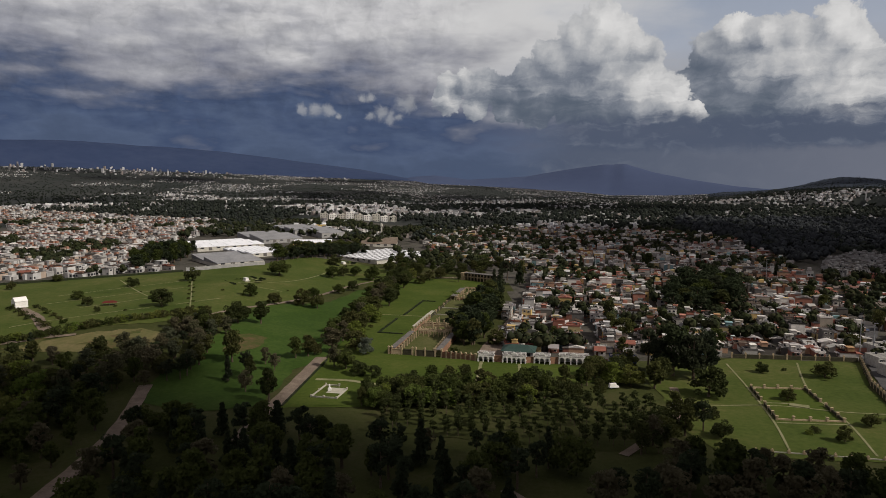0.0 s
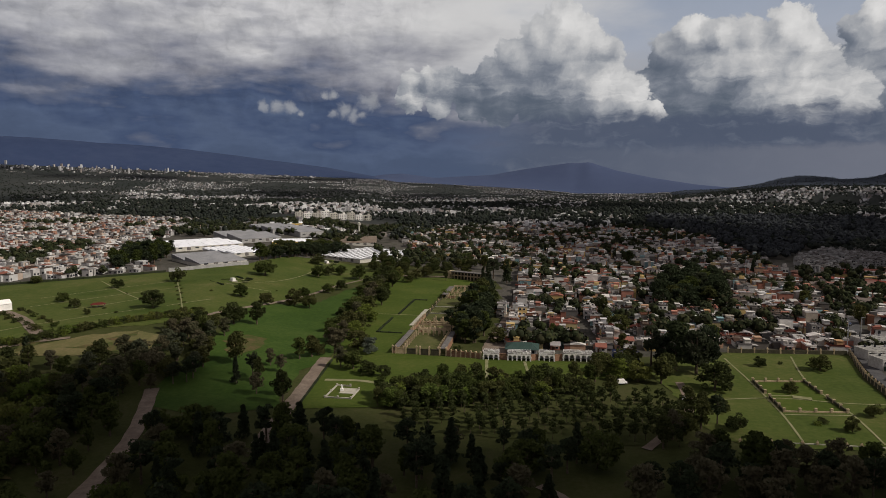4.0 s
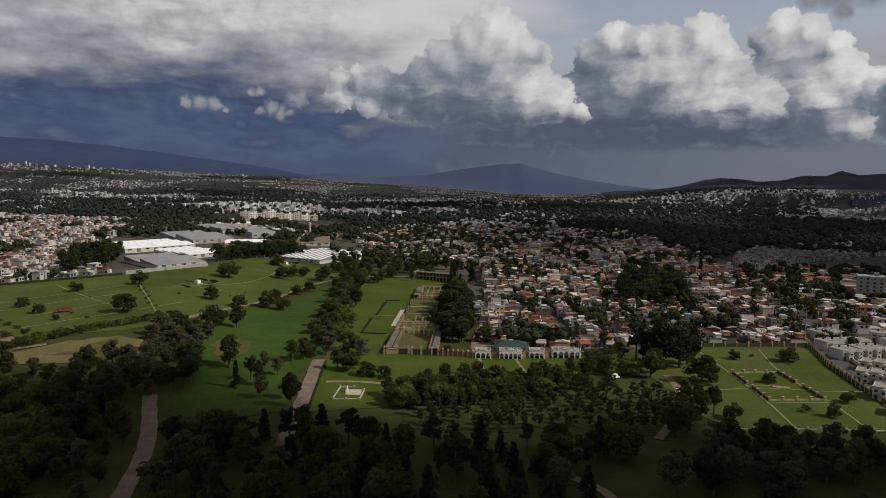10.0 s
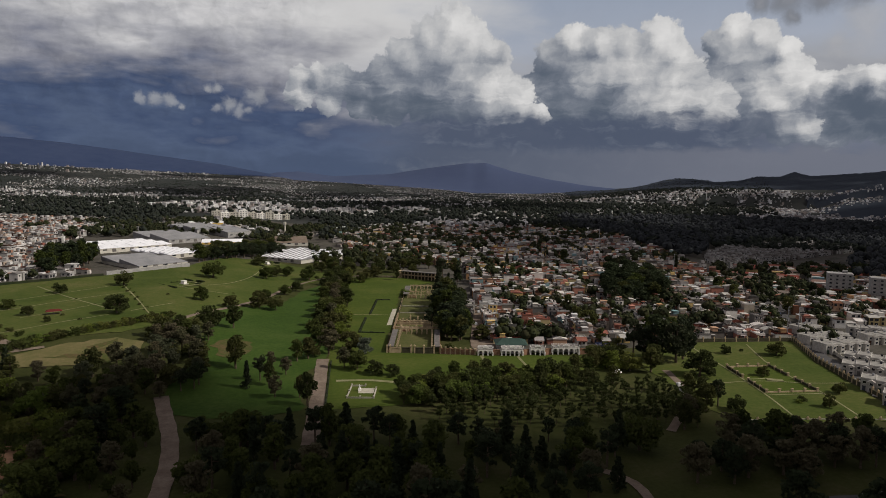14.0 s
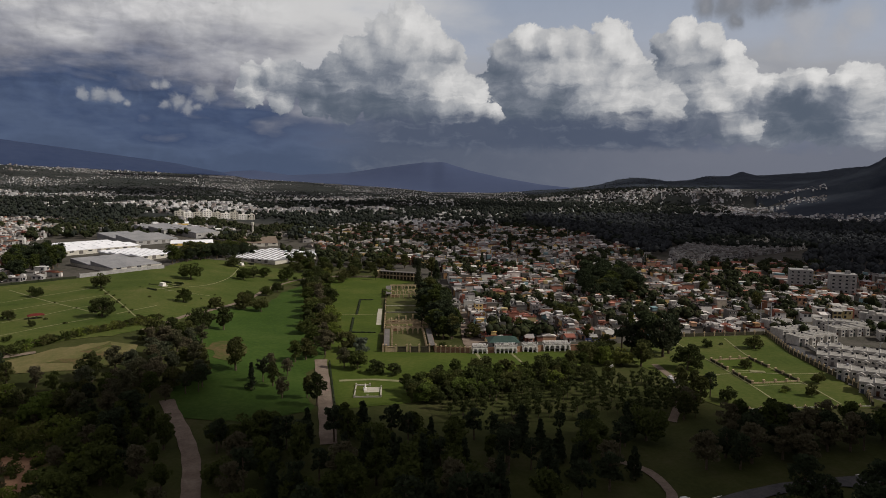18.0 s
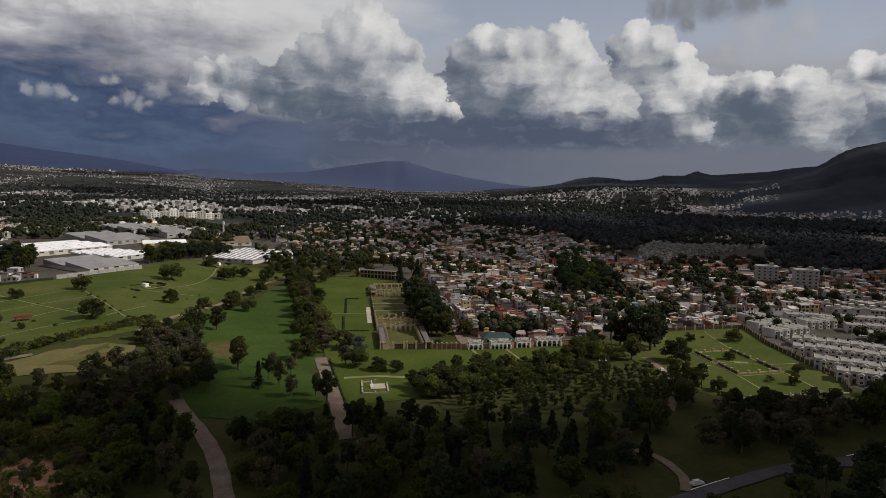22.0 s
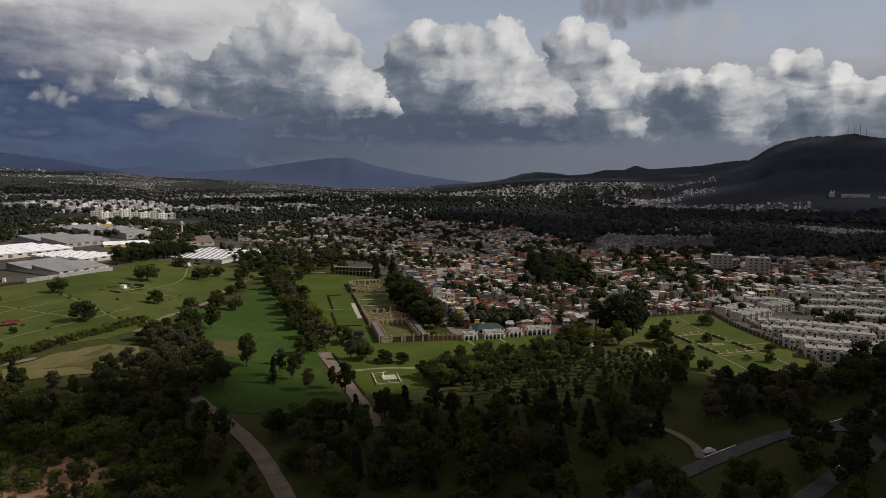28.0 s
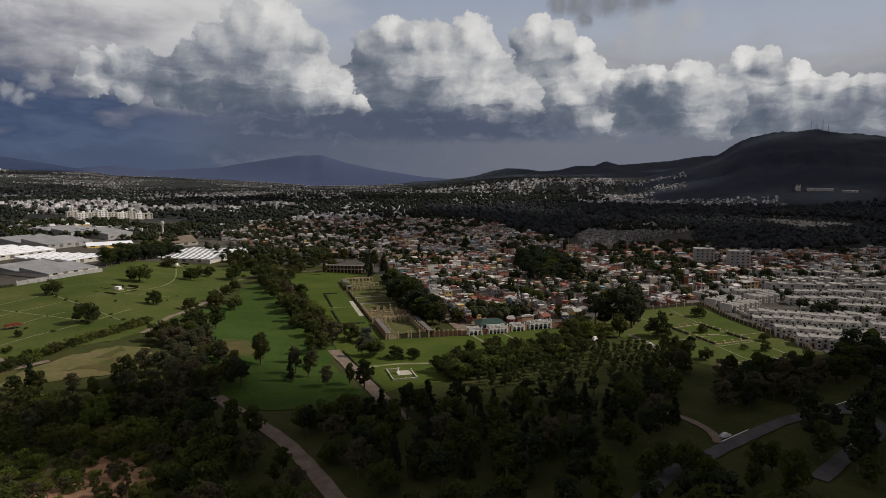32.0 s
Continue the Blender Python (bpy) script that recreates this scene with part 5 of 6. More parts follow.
ribbon("paved_walk", [(37, 311), (36, 300), (35, 286)], 1.4, WORN, 0.36, "narrow pale path across the lawn")

bw = thing("park_wall", (-1, 325, ground_z(-1, 325)), math.atan2(-7.5, 18), "brown brick park wall with stone buttress pillars", "wall")
part("wall", MB().box((9.4, 0, 0), (19, .5, 2.8)).box((9.4, 0, 2.8), (19.2, .7, .2)), BRICK, bw)
for i in range(8):
    part("pillar", MB().box((.4 + i * 2.6, -.1, 0), (.7, .9, 3.5)).box((.4 + i * 2.6, -.1, 3.5), (.9, 1.1, .25)), STONE, bw)
for a, b in (((25.2, 314.8), (28.9, 314.0)), ((40.6, 311.8), (44.2, 312.8)), ((52.4, 311.4), (56.2, 312.2)), ((71, 309.2), (79.6, 308))):
    d = Vector(b) - Vector(a)
    g = thing("park_wall", (a[0], a[1] + 1.2, 0), math.atan2(d.y, d.x), "brown brick infill wall between the pavilions", "wall")
    part("wall", MB().box((d.length / 2, 0, 0), (d.length, .5, 3.0)).box((d.length / 2, 0, 3.0), (d.length, .7, .2)), BRICK, g)

ruin = thing("colonnade", (35, 578, ground_z(35, 578)), math.atan2(-22, 28), "long dark colonnaded building with a flat roof", "building")
part("roof", MB().box((0, 0, 6.4), (37, 6.5, .5)), DARKROOF, ruin)
part("back_wall", MB().box((0, 2.6, 0), (36, .6, 6.4)), DARKWALL, ruin)
part("floor_slab", MB().box((0, -.5, 3.1), (36, 5.6, .35)), STONE, ruin)
for i in range(11):
    part("column", MB().box((-17.2 + i * 3.44, -2.8, 0), (.7, .7, 6.4)), STONE, ruin)
part("end_bay", MB().box((-19.5, 0, 0), (3.2, 8, 6.9)).box((-19.5, -4.05, 3.8), (1.6, .1, 1.6)), STONE, ruin)

for pts in ([(-6, 482), (-15, 484), (-26, 432)], [(-30, 420), (-38, 380), (-24, 376)]):
    h = MB()
    for (x1, y1), (x2, y2) in zip(pts, pts[1:]):
        n = int(math.hypot(x2 - x1, y2 - y1) / 1.2)
        for i in range(n + 1):
            x, y = x1 + (x2 - x1) * i / n, y1 + (y2 - y1) * i / n
            h.box((x, y, ground_z(x, y)), (1.35, 1.35, grove.uniform(.7, 1.0)), grove.uniform(0, 1.5), top=.8)
    tagged(part("hedge", h, LEAFD), "low clipped dark green hedge on the lawn", "hedge", "lawn hedges")

# small plot beside the dirt path
plot = thing("burial_plot", (-47, 268, ground_z(-47, 268)), GRID, "small burial plot with a low pale wall and white statue", "grave plot")
for x, y, sx, sy in ((0, -8, 11, .4), (-5.5, 0, .4, 16), (-2.5, 8, 6, .4), (5.5, -2, .4, 12)):
    part("low_wall", MB().box((x, y, 0), (sx, sy, .7)).box((x, y, .7), (sx + .15, sy + .15, .12)), PAVING, plot)
for x, y in ((-5.5, -8), (5.5, -8), (-5.5, 8), (.5, 8), (5.5, 4), (-5.5, 0), (0, -8)):
    part("post", MB().box((x, y, 0), (.6, .6, 1.2)).box((x, y, 1.2), (.75, .75, .15)), PAVING, plot)
part("slab", MB().box((1.5, 2.0, 0), (6.5, 7, .35)), PAVING, plot)
stat = thing("statue", (-48, 270, ground_z(-48, 270) + .35), 0, "small white statue on a plinth", "statue")
part("figure", MB().box((0, 0, 0), (1.3, 1.3, 1.0)).tube([(0, 0, 1), (0, 0, 2.2), (0, 0, 2.8)], [.4, .3, .15], 8), WHITE, stat)

# square walled garden on the right lawn
SQ = [(132, 273.5), (154, 271.5), (147, 232.5), (123.5, 235)]
sq = thing("square_garden", (139, 253, ground_z(139, 253)), 0, "square sunken garden ringed by low stone walls and posts", "garden wall")
for k, (a, b) in enumerate(zip(SQ, SQ[1:] + SQ[:1])):
    a, b = Vector(a) - Vector((139, 253)), Vector(b) - Vector((139, 253))
    d, n = b - a, max(4, int((b - a).length / 5.2))
    an = math.atan2(d.y, d.x)
    for i in range(n):
        m = a + d * (i + .5) / n
        if not (k % 2 and i == n // 2):
            part("low_wall", MB().box((m.x, m.y, 0), (d.length / n - .6, .7 if k % 2 else .4, 1.3 if k % 2 else .8), an), DARKWALL if k % 2 else STONE, sq)
        q = a + d * i / n
        part("post", MB().box((q.x, q.y, 0), (.8, .8, 1.7), an).box((q.x, q.y, 1.7), (1.0, 1.0, .2), an), STONE, sq)
for pts in ([(138, 312), (131, 275), (122, 235), (113.5, 207)], [(173, 313), (155, 270), (148, 232), (139, 202)], [(93, 249), (128, 251), (154, 243), (172, 240)], [(122, 232), (148, 229.5)], [(139, 253), (128, 254)]):
    ribbon("garden_path", pts, .8, WORN, 0.35, "narrow pale path across the lawn")
drape("court_lawn", [(x * .96 + 139 * .04, y * .96 + 253 * .04) for x, y in SQ], LAWN, 0.3, 6.0, "grass inside the square garden", "lawn")
part("planting_stone", MB().box((140, 250, ground_z(140, 250) + .2), (7, 3.4, .4), -.5), WORN)
tagged(bpy.data.objects["planting_stone"], "dull pale slab in the square garden", "stone")


def fence(name, pts, step, wall_h, post_h, wmat, pmat, label, thick=.5, category="wall"):
    p0 = Vector(pts[0])
    t = thing(name, (p0.x, p0.y, ground_z(p0.x, p0.y)), 0, label, category)
    for a, b in zip(pts, pts[1:]):
        a, b = Vector(a), Vector(b)
        d = b - a
        n = max(1, int(d.length / step))
        an = math.atan2(d.y, d.x)
        for i in range(n):
            m, q = a + d * (i + .5) / n, a + d * i / n
            zq, zm = ground_z(q.x, q.y) - ground_z(p0.x, p0.y), ground_z(m.x, m.y) - ground_z(p0.x, p0.y)
            part("panel", MB().box((m.x - p0.x, m.y - p0.y, zm - .3), (d.length / n - .3, thick, wall_h + .3), an), wmat, t)
            part("post", MB().box((q.x - p0.x, q.y - p0.y, zq - .3), (.8, .8, post_h + .3), an).box((q.x - p0.x, q.y - p0.y, zq + post_h), (.6, .6, .5), an, top=.4), pmat, t)
    return t


fence("park_wall", [(206, 316.5), (186, 277), (175, 245), (165, 214), (150, 197)], 4.0, 2.0, 2.9, DARKWALL, STONE, "dark ivy-grown perimeter wall topped with pale urns", .7)
fence("park_wall", [(146, 324), (172, 320.5), (205, 316.5)], 6.0, 1.9, 2.6, DARKWALL, STONE, "dark hedge-covered boundary wall with pale gate posts", .8)
fence("low_wall", [(92, 207.5), (112, 204.6), (130, 201), (149, 197)], 4.5, .55, 1.1, PAVING, STONE, "low pale stone wall with posts", .35)
fence("lawn_hedge", [(-345, 480), (-283, 521), (-224, 560)], 8.0, 1.7, 1.8, LEAFD, LEAFD, "long clipped dark hedge at the lawn edge", 1.4, "hedge")
fence("shed_wall", [(-222, 562), (-196, 582), (-166, 606)], 7.0, 3.2, 3.3, GREY, GREY, "grey concrete boundary wall below the sheds", .4)

fence("path_hedge", [(-57.6, 318), (-61.4, 274), (-63.4, 250)], 6.0, .7, .75, LEAFD, LEAFD, "low clipped dark hedge beside the dirt path", .8, "hedge")
fence("retaining_wall", [(222, 320), (203, 279), (191, 246), (181, 212), (166, 190)], 6.0, 1.8, 2.0, CREAM, CREAM, "pale retaining wall along the lane", .35)
shelter = thing("shelter", (-210, 407, ground_z(-210, 407)), radians(20), "open lawn shelter with a low red roof", "shelter")
part("roof", MB().gable((0, 0, 2.0), (8.6, 5.0, 1.1), hip=2.0), DULLRED, shelter, "low red hipped roof")
for x in (-3.4, 0, 3.4):
    for y in (-1.8, 1.8):
        part("post", MB().box((x, y, -.3), (.18, .18, 2.3)), DARKROOF, shelter)
part("bench", MB().box((0, 0, 0), (5.0, .6, .45)), DARKROOF, shelter)
chapel = thing("chapel", (-262, 400, ground_z(-262, 400)), radians(-40), "small white chapel with a pointed front", "chapel")
part("wall", MB().box((0, 0, 0), (6.5, 7, 4.2)), WHITE, chapel)
part("roof", MB().gable((0, 0, 4.2), (7.2, 7.2, 2.4), math.pi / 2), WHITE, chapel)
part("door", MB().box((0, -3.53, 0), (1.6, .08, 2.6)), DOORM, chapel)
for s in (-1, 1):
    part("buttress", MB().box((s * 3.4, -3.2, 0), (.9, .9, 3.4), top=.7), WHITE, chapel)

for cx, cy, w_, k, label in ((-157, 517, 4.2, 1.0, "white tomb on a plinth inside a square of low hedges"), (-103, 672, 4.6, .9, "white monument among clipped hedges")):
    m = thing("monument", (cx, cy, ground_z(cx, cy)), radians(-49), label, "monument", "lawn monuments")
    for x0, y0, x1, y1 in ((-12, -15, -1, -15), (4, -15, 14, -15), (-16, -2, -12, -2), (-19, 12, -8, 12), (-5, 14, 3, 15), (9, 4, 9, 9), (-8, -6, -8, 1)):
        n = max(4, int(math.hypot(x1 - x0, y1 - y0) * k / .8))
        row = [((x0 + (x1 - x0) * (i + .5) / n) * k, (y0 + (y1 - y0) * (i + .5) / n) * k, .6) for i in range(n)]
        part("clipped_hedge", leaf_cloud(row, [1.0] * n, [60] * n, .28, 40 + n), LEAFD, m)
    for x, y, sx, sy in ((0, -9, 20, 1.2), (0, 9, 20, 1.2), (-10.2, 0, 1.2, 16.8), (10.2, 0, 1.2, 16.8)):
        part("paved_walk", MB().box((x * k, y * k, .18), (sx * k, sy * k, .2)), WORN, m)
    part("plinth", MB().box((0, 0, 0), (w_ + 2, 4.5, .7)), PAVING, m)
    part("tomb", MB().box((0, 0, .7), (w_, 2.6, 1.8), top=.95).box((0, 0, 2.5), (w_ + .3, 2.9, .2)), WHITE, m)
for pts in ([(-255, 512), (-237, 487), (-226, 472), (-213, 455), (-196, 434), (-181, 415)], [(-262, 440), (-241, 466), (-204, 508)], [(-252, 410), (-230, 436), (-213, 455), (-186, 481)], [(-224, 398), (-208, 417), (-196, 434), (-187, 441)],
            [(-232, 344), (-213, 366), (-197, 384), (-179, 400)], [(-170, 411), (-152, 442)], [(-196, 506), (-175, 450), (-159, 406)], [(-154, 501), (-138, 497), (-123, 495)], [(-141, 520), (-125, 545), (-112, 590), (-105, 650)]):
    ribbon("lawn_path", pts, 0.9, WORN, 0.34, "thin pale path across the cemetery lawn")


# ---- sheds, flats and landmarks ----
def shed(x, y, sx, sy, h, turn, roof, label, ribs=0, bays=1, wall=CREAM):
    t = thing("warehouse", (x, y, ground_z(x, y)), radians(turn), label, "warehouse", "sheds beyond the lawn")
    part("wall", MB().box((0, 0, -1), (sx, sy, h + 1)), wall, t)
    for b in range(bays):
        ya, yb = -sy / 2 + sy * b / bays, -sy / 2 + sy * (b + 1) / bays
        k = (yb - ya) * .11
        part("roof", MB().add([(-sx / 2 - .5, ya, h), (sx / 2 + .5, ya, h), (sx / 2 + .5, yb, h + k), (-sx / 2 - .5, yb, h + k), (-sx / 2 - .5, ya, h - .4), (sx / 2 + .5, ya, h - .4), (sx / 2 + .5, yb, h - .4), (-sx / 2 - .5, yb, h - .4)],
                              [(0, 1, 2, 3), (4, 5, 1, 0), (5, 6, 2, 1), (6, 7, 3, 2), (7, 4, 0, 3)]), roof, t)
        for i in range(ribs):
            xa, xb = -sx / 2 + sx * (i + .3) / ribs, -sx / 2 + sx * (i + .7) / ribs
            part("skylight", MB().add([(x, ya + (yb - ya) * f, h + k * f + dz) for dz in (-.05, .3) for x, f in ((xa, .12), (xb, .12), (xb, .88), (xa, .88))],
                                      [(4, 5, 6, 7), (0, 1, 5, 4), (1, 2, 6, 5), (2, 3, 7, 6), (3, 0, 4, 7)]), WHITEROOF, t)
    for i in range(int(sx / 9)):
        part("door" if i % 2 else "window", MB().box((-sx / 2 + 5 + i * 9, -sy / 2 - .05, 0 if i % 2 else 1.8), (4, .12, 3.2 if i % 2 else 1.2)), DARKROOF if i % 2 else PANE, t)
    return t


shed(-207, 624, 44, 66, 3.0, 40, GREYROOF, "wide grey-roofed factory shed below the wall", 0, 2)
shed(-199, 690, 40, 62, 3.4, 45, WHITEROOF, "white-roofed factory shed with ribbed skylights", 8, 4)
shed(-255, 748, 76, 64, 3.8, 40, WHITEROOF, "large white sheet-roofed warehouse among trees", 5, 3)
shed(-219, 822, 50, 84, 4, 38, GREYROOF, "large dark grey warehouse roof", 0, 2, GREY)
shed(-198, 900, 44, 66, 7, 38, GREYROOF, "broad dark grey warehouse roof", 0, 2, GREY)
shed(-158, 876, 34, 46, 6, 38, GREYROOF, "pale grey pitched warehouse", 0, 1, GREY)
shed(-157, 784, 44, 20, 3.0, 5, WHITEROOF, "long low white-roofed shed with a yellow wall", 0, 1, YELLOW)
shed(-70, 744, 80, 88, 3.2, -42, GREYROOF, "low factory with rows of white skylights", 12, 6)
shed(-36, 724, 22, 22, 5, -29, WHITEROOF, "plain white hall beside the trees", 0, 1)
shed(-84, 862, 46, 46, 3, 2, PATH, "low hall with a flat tan roof", 0, 1)
shed(-190, 985, 26, 14, 5, 5, WHITEROOF, "yellow-walled store with a white roof", 0, 1, YELLOW)


def block(x, y, sx, sy, floors, turn, mat, label, name="apartment_block", group="apartment blocks"):
    t = thing(name, (x, y, ground_z(x, y)), radians(turn), label, "building", group)
    h = floors * 3.0
    part("wall", MB().box((0, 0, -1), (sx, sy, h + 1)), mat, t)
    part("roof", MB().box((0, 0, h + .005), (sx + .5, sy + .5, .5)).box((sx * .2, 0, h + .5), (3.5, 3.5, 2.4)), mat, t)
    cols = max(3, int(sx / 4))
    for i in range(cols):
        for f in range(floors):
            part("window", MB().box((-sx / 2 + sx * (i + .5) / cols, -sy / 2 - .04, f * 3 + .9), (sx / cols * .36, .12, 1.2)), PANE, t)
    for i in range(0, cols, 2):
        part("stair_tower", MB().box((-sx / 2 + sx * (i + 1) / cols, -sy / 2 - .5, 0), (1.1, 1.0, h)), mat, t)
    return t


for i in range(9):
    k = i / 8
    block(-201 + 108 * k, 1105 + 50 * k + 45 * k * k, 12.5, 11, 3 if i % 3 else 4, 12, WHITE if i % 2 else CREAM, "white apartment block with dark stair bays")
block(364, 449, 18, 13, 6, -38, GREY, "grey-white six-storey apartment block among trees")
block(377, 419, 19, 13, 6, -38, GREY, "grey-white six-storey apartment block among trees")

tw = thing("water_tower", (-90, 955, ground_z(-90, 955)), 0, "slim pale water tower", "tower")
part("shaft", MB().tube([(0, 0, -1), (0, 0, 14)], [1.3, 1.2], 10), CREAM, tw)
part("tank", MB().tube([(0, 0, 14), (0, 0, 15.4), (0, 0, 18.4), (0, 0, 19.2)], [1.2, 2.2, 2.2, .5], 10), CREAM, tw)
for x, y, h in ((215, 331, 17), (220, 328, 17), (272, 546, 24), (209, 244, 12), (236, 300, 12), (150, 640, 16), (300, 760, 28)):
    t = thing("lamp_post" if h < 20 else "radio_mast", (x, y, ground_z(x, y)), 0, "tall thin grey metal pole by the road" if h < 20 else "thin red and white radio mast", "pole", "poles and masts")
    part("pole", MB().tube([(0, 0, -.5), (0, 0, h)], [.28, .16], 6), METAL, t)
    part("arm", MB().box((.8, 0, h - .3), (2.2, .2, .2)), METAL, t)
hr = Vector((2430 * math.sin(radians(55.1)), 2430 * math.cos(radians(55.1))))
for i, h in enumerate((34, 26, 40, 22)):
    mast(hr.x + i * 16 - 24, hr.y - i * 10, 232, h, "radio mast on the forested hilltop")

for poly in ([(-188, 319), (-178, 321), (-158, 331), (-157, 325), (-168, 316)], [(-171, 331), (-159, 345), (-157, 339), (-168, 327)], [(-209, 325), (-200, 326), (-200, 317), (-208, 313)],
             [(-193, 222), (-179, 242), (-169, 266), (-170, 242), (-178, 220), (-186, 213)], [(-174, 261), (-156, 244), (-144, 223), (-139, 190), (-150, 192), (-163, 232)]):
    drape("bare_earth", poly, RUSTY, 0.42, 1.2, "patch of bare reddish earth in rough grass", "earth", 2.0)

# ---- roads of the town ----
ribbon("lane", [(215, 322), (194, 279), (183, 246), (173, 212), (160, 192)], 6.0, ASPHALT, 0.36, "lane between the park wall and the terraces", "road")
ribbon("street", [(213, 318), (231, 350), (260, 391), (290, 450), (318, 520), (345, 600), (370, 700)], 7.0, ASPHALT, 0.36, "grey street climbing through the town", "road")
ribbon("street", [(24, 345), (27, 356), (46, 420), (68, 500), (94, 586), (118, 680), (150, 800)], 6.0, PATH, 0.36, "dusty street between rows of houses", "road")
drape("bare_lot", [(20, 325), (27, 322), (35, 336), (33, 350), (24, 352), (18, 338)], PATH, 0.3, 4.0, "dusty open lot behind the park wall", "earth")
B0 = Vector((28, 338))


def town_xy(p, q):
    v = B0 + U * p + V * q
    return v.x, v.y


# ---- houses ----
def make_house(seed, w_, d_, floors, roof):
    """A small block house, front towards -y, standing at the origin."""
    g = random.Random(seed)
    e = thing("house", (0, 0, 0), 0, {"flat": "small concrete block house with a flat roof", "tin": "small block house with a rusty sheet roof", "step": "stepped block house with a roof terrace"}[roof], "house")
    h = floors * 2.8
    part("wall", MB().box((0, 0, -1.5), (w_, d_, h + 1.5)), HOUSEWALL, e)
    if roof == "tin":
        part("roof", MB().gable((0, 0, h + .01), (w_ + .6, d_ + .8, 1.0 + .5 * g.random()), 0 if g.random() < .5 else 0), HOUSEROOF, e, "corrugated sheet roof")
    else:
        r = MB().box((0, 0, h + .005), (w_ + .3, d_ + .3, .25))
        for x, y, sx, sy in ((0, -d_ / 2, w_ + .3, .2), (0, d_ / 2, w_ + .3, .2), (-w_ / 2, 0, .2, d_), (w_ / 2, 0, .2, d_)):
            r.box((x, y, h + .25), (sx, sy, .6))
        part("roof", r, HOUSEROOF, e)
        if roof == "step":
            part("roof_room", MB().box((0, d_ * .22, h + .26), (w_ * .8, d_ * .42, 2.4)).box((0, d_ * .22, h + 2.66), (w_ * .9, d_ * .5, .2)), HOUSEWALL, e)
        part("water_tank", MB().tube([(w_ * .25, -d_ * .25, h + .26), (w_ * .25, -d_ * .25, h + 1.4), (w_ * .25, -d_ * .25, h + 1.7)], [.55, .55, .2], 8), TANK, e, "plastic water tank")
    part("door", MB().box((-w_ * .28, -d_ / 2 - .03, 0), (1.0, .1, 2.1)), DOORM, e)
    for f in range(floors):
        for x in ((w_ * .18,) if f == 0 else (-w_ * .25, w_ * .2)):
            win = part("window", MB().box((x, -d_ / 2 - .02, f * 2.8 + .95), (1.5, .1, 1.3)), WHITE, e)
            part("pane", MB().box((x, -d_ / 2 - .06, f * 2.8 + 1.03), (1.3, .08, 1.14)), PANE, win)
    ah = 2.5 if floors == 1 else 2.6 * (floors - g.choice((0, 1)))
    part("annex", MB().box((-w_ * .05, d_ / 2 + 1.6, -1.5), (w_ * .9, 3.2, ah + 1.5)), HOUSEWALL, e)
    part("annex_roof", MB().add([(-w_ * .55, d_ / 2, ah + .5), (w_ * .48, d_ / 2, ah + .5), (w_ * .48, d_ / 2 + 3.5, ah), (-w_ * .55, d_ / 2 + 3.5, ah), (-w_ * .55, d_ / 2, ah - .1), (w_ * .48, d_ / 2, ah - .1), (w_ * .48, d_ / 2 + 3.5, ah - .1), (-w_ * .55, d_ / 2 + 3.5, ah - .1)],
                                [(3, 2, 1, 0)[::-1], (5, 4, 0, 1), (6, 5, 1, 2), (7, 6, 2, 3), (4, 7, 3, 0)]), HOUSEROOF, e, "sloping sheet roof")
    part("awning", MB().box((w_ * .1, -d_ / 2 - .8, 2.45), (w_ * .7, 1.5, .12)), HOUSEROOF, e)
    if roof != "tin":
        part("roof_shelter", MB().box((-w_ * .18, -d_ * .12, h + 2.1), (w_ * .5, d_ * .3, .12)).box((-w_ * .4, -d_ * .24, h + .3), (.15, .15, 1.8)).box((w_ * .04, 0, h + .3), (.15, .15, 1.8)), HOUSEROOF, e)
    return e


HOUSES = [make_house(i, *a) for i, a in enumerate(((4.8, 7.5, 1, "flat"), (5.2, 7, 2, "flat"), (5.0, 8, 1, "tin"), (5.4, 7, 2, "step"), (4.4, 7, 1, "tin"), (5.6, 7.5, 2, "flat"),
                                                    (5.0, 6.5, 2, "tin"), (5.6, 7, 3, "flat"), (4.8, 7, 1, "step"), (5.4, 8, 1, "tin")))]
TOWN_MID = [(24, 346), (76, 321), (100, 316), (142, 331), (205, 322), (226, 346), (256, 396), (284, 452), (310, 520), (338, 600), (362, 700), (400, 900), (330, 1050), (60, 1050), (-25, 930), (-20, 745), (35, 690), (95, 640), (78, 560), (58, 500), (40, 420)]
TOWN_LEFT = [(-372, 500), (-290, 530), (-236, 570), (-262, 620), (-300, 690), (-330, 760), (-320, 900), (-360, 1080), (-590, 1170), (-950, 1405), (-1250, 1200), (-800, 760), (-520, 540)]
used_houses = set()
town = random.Random(5)
spare = MB()


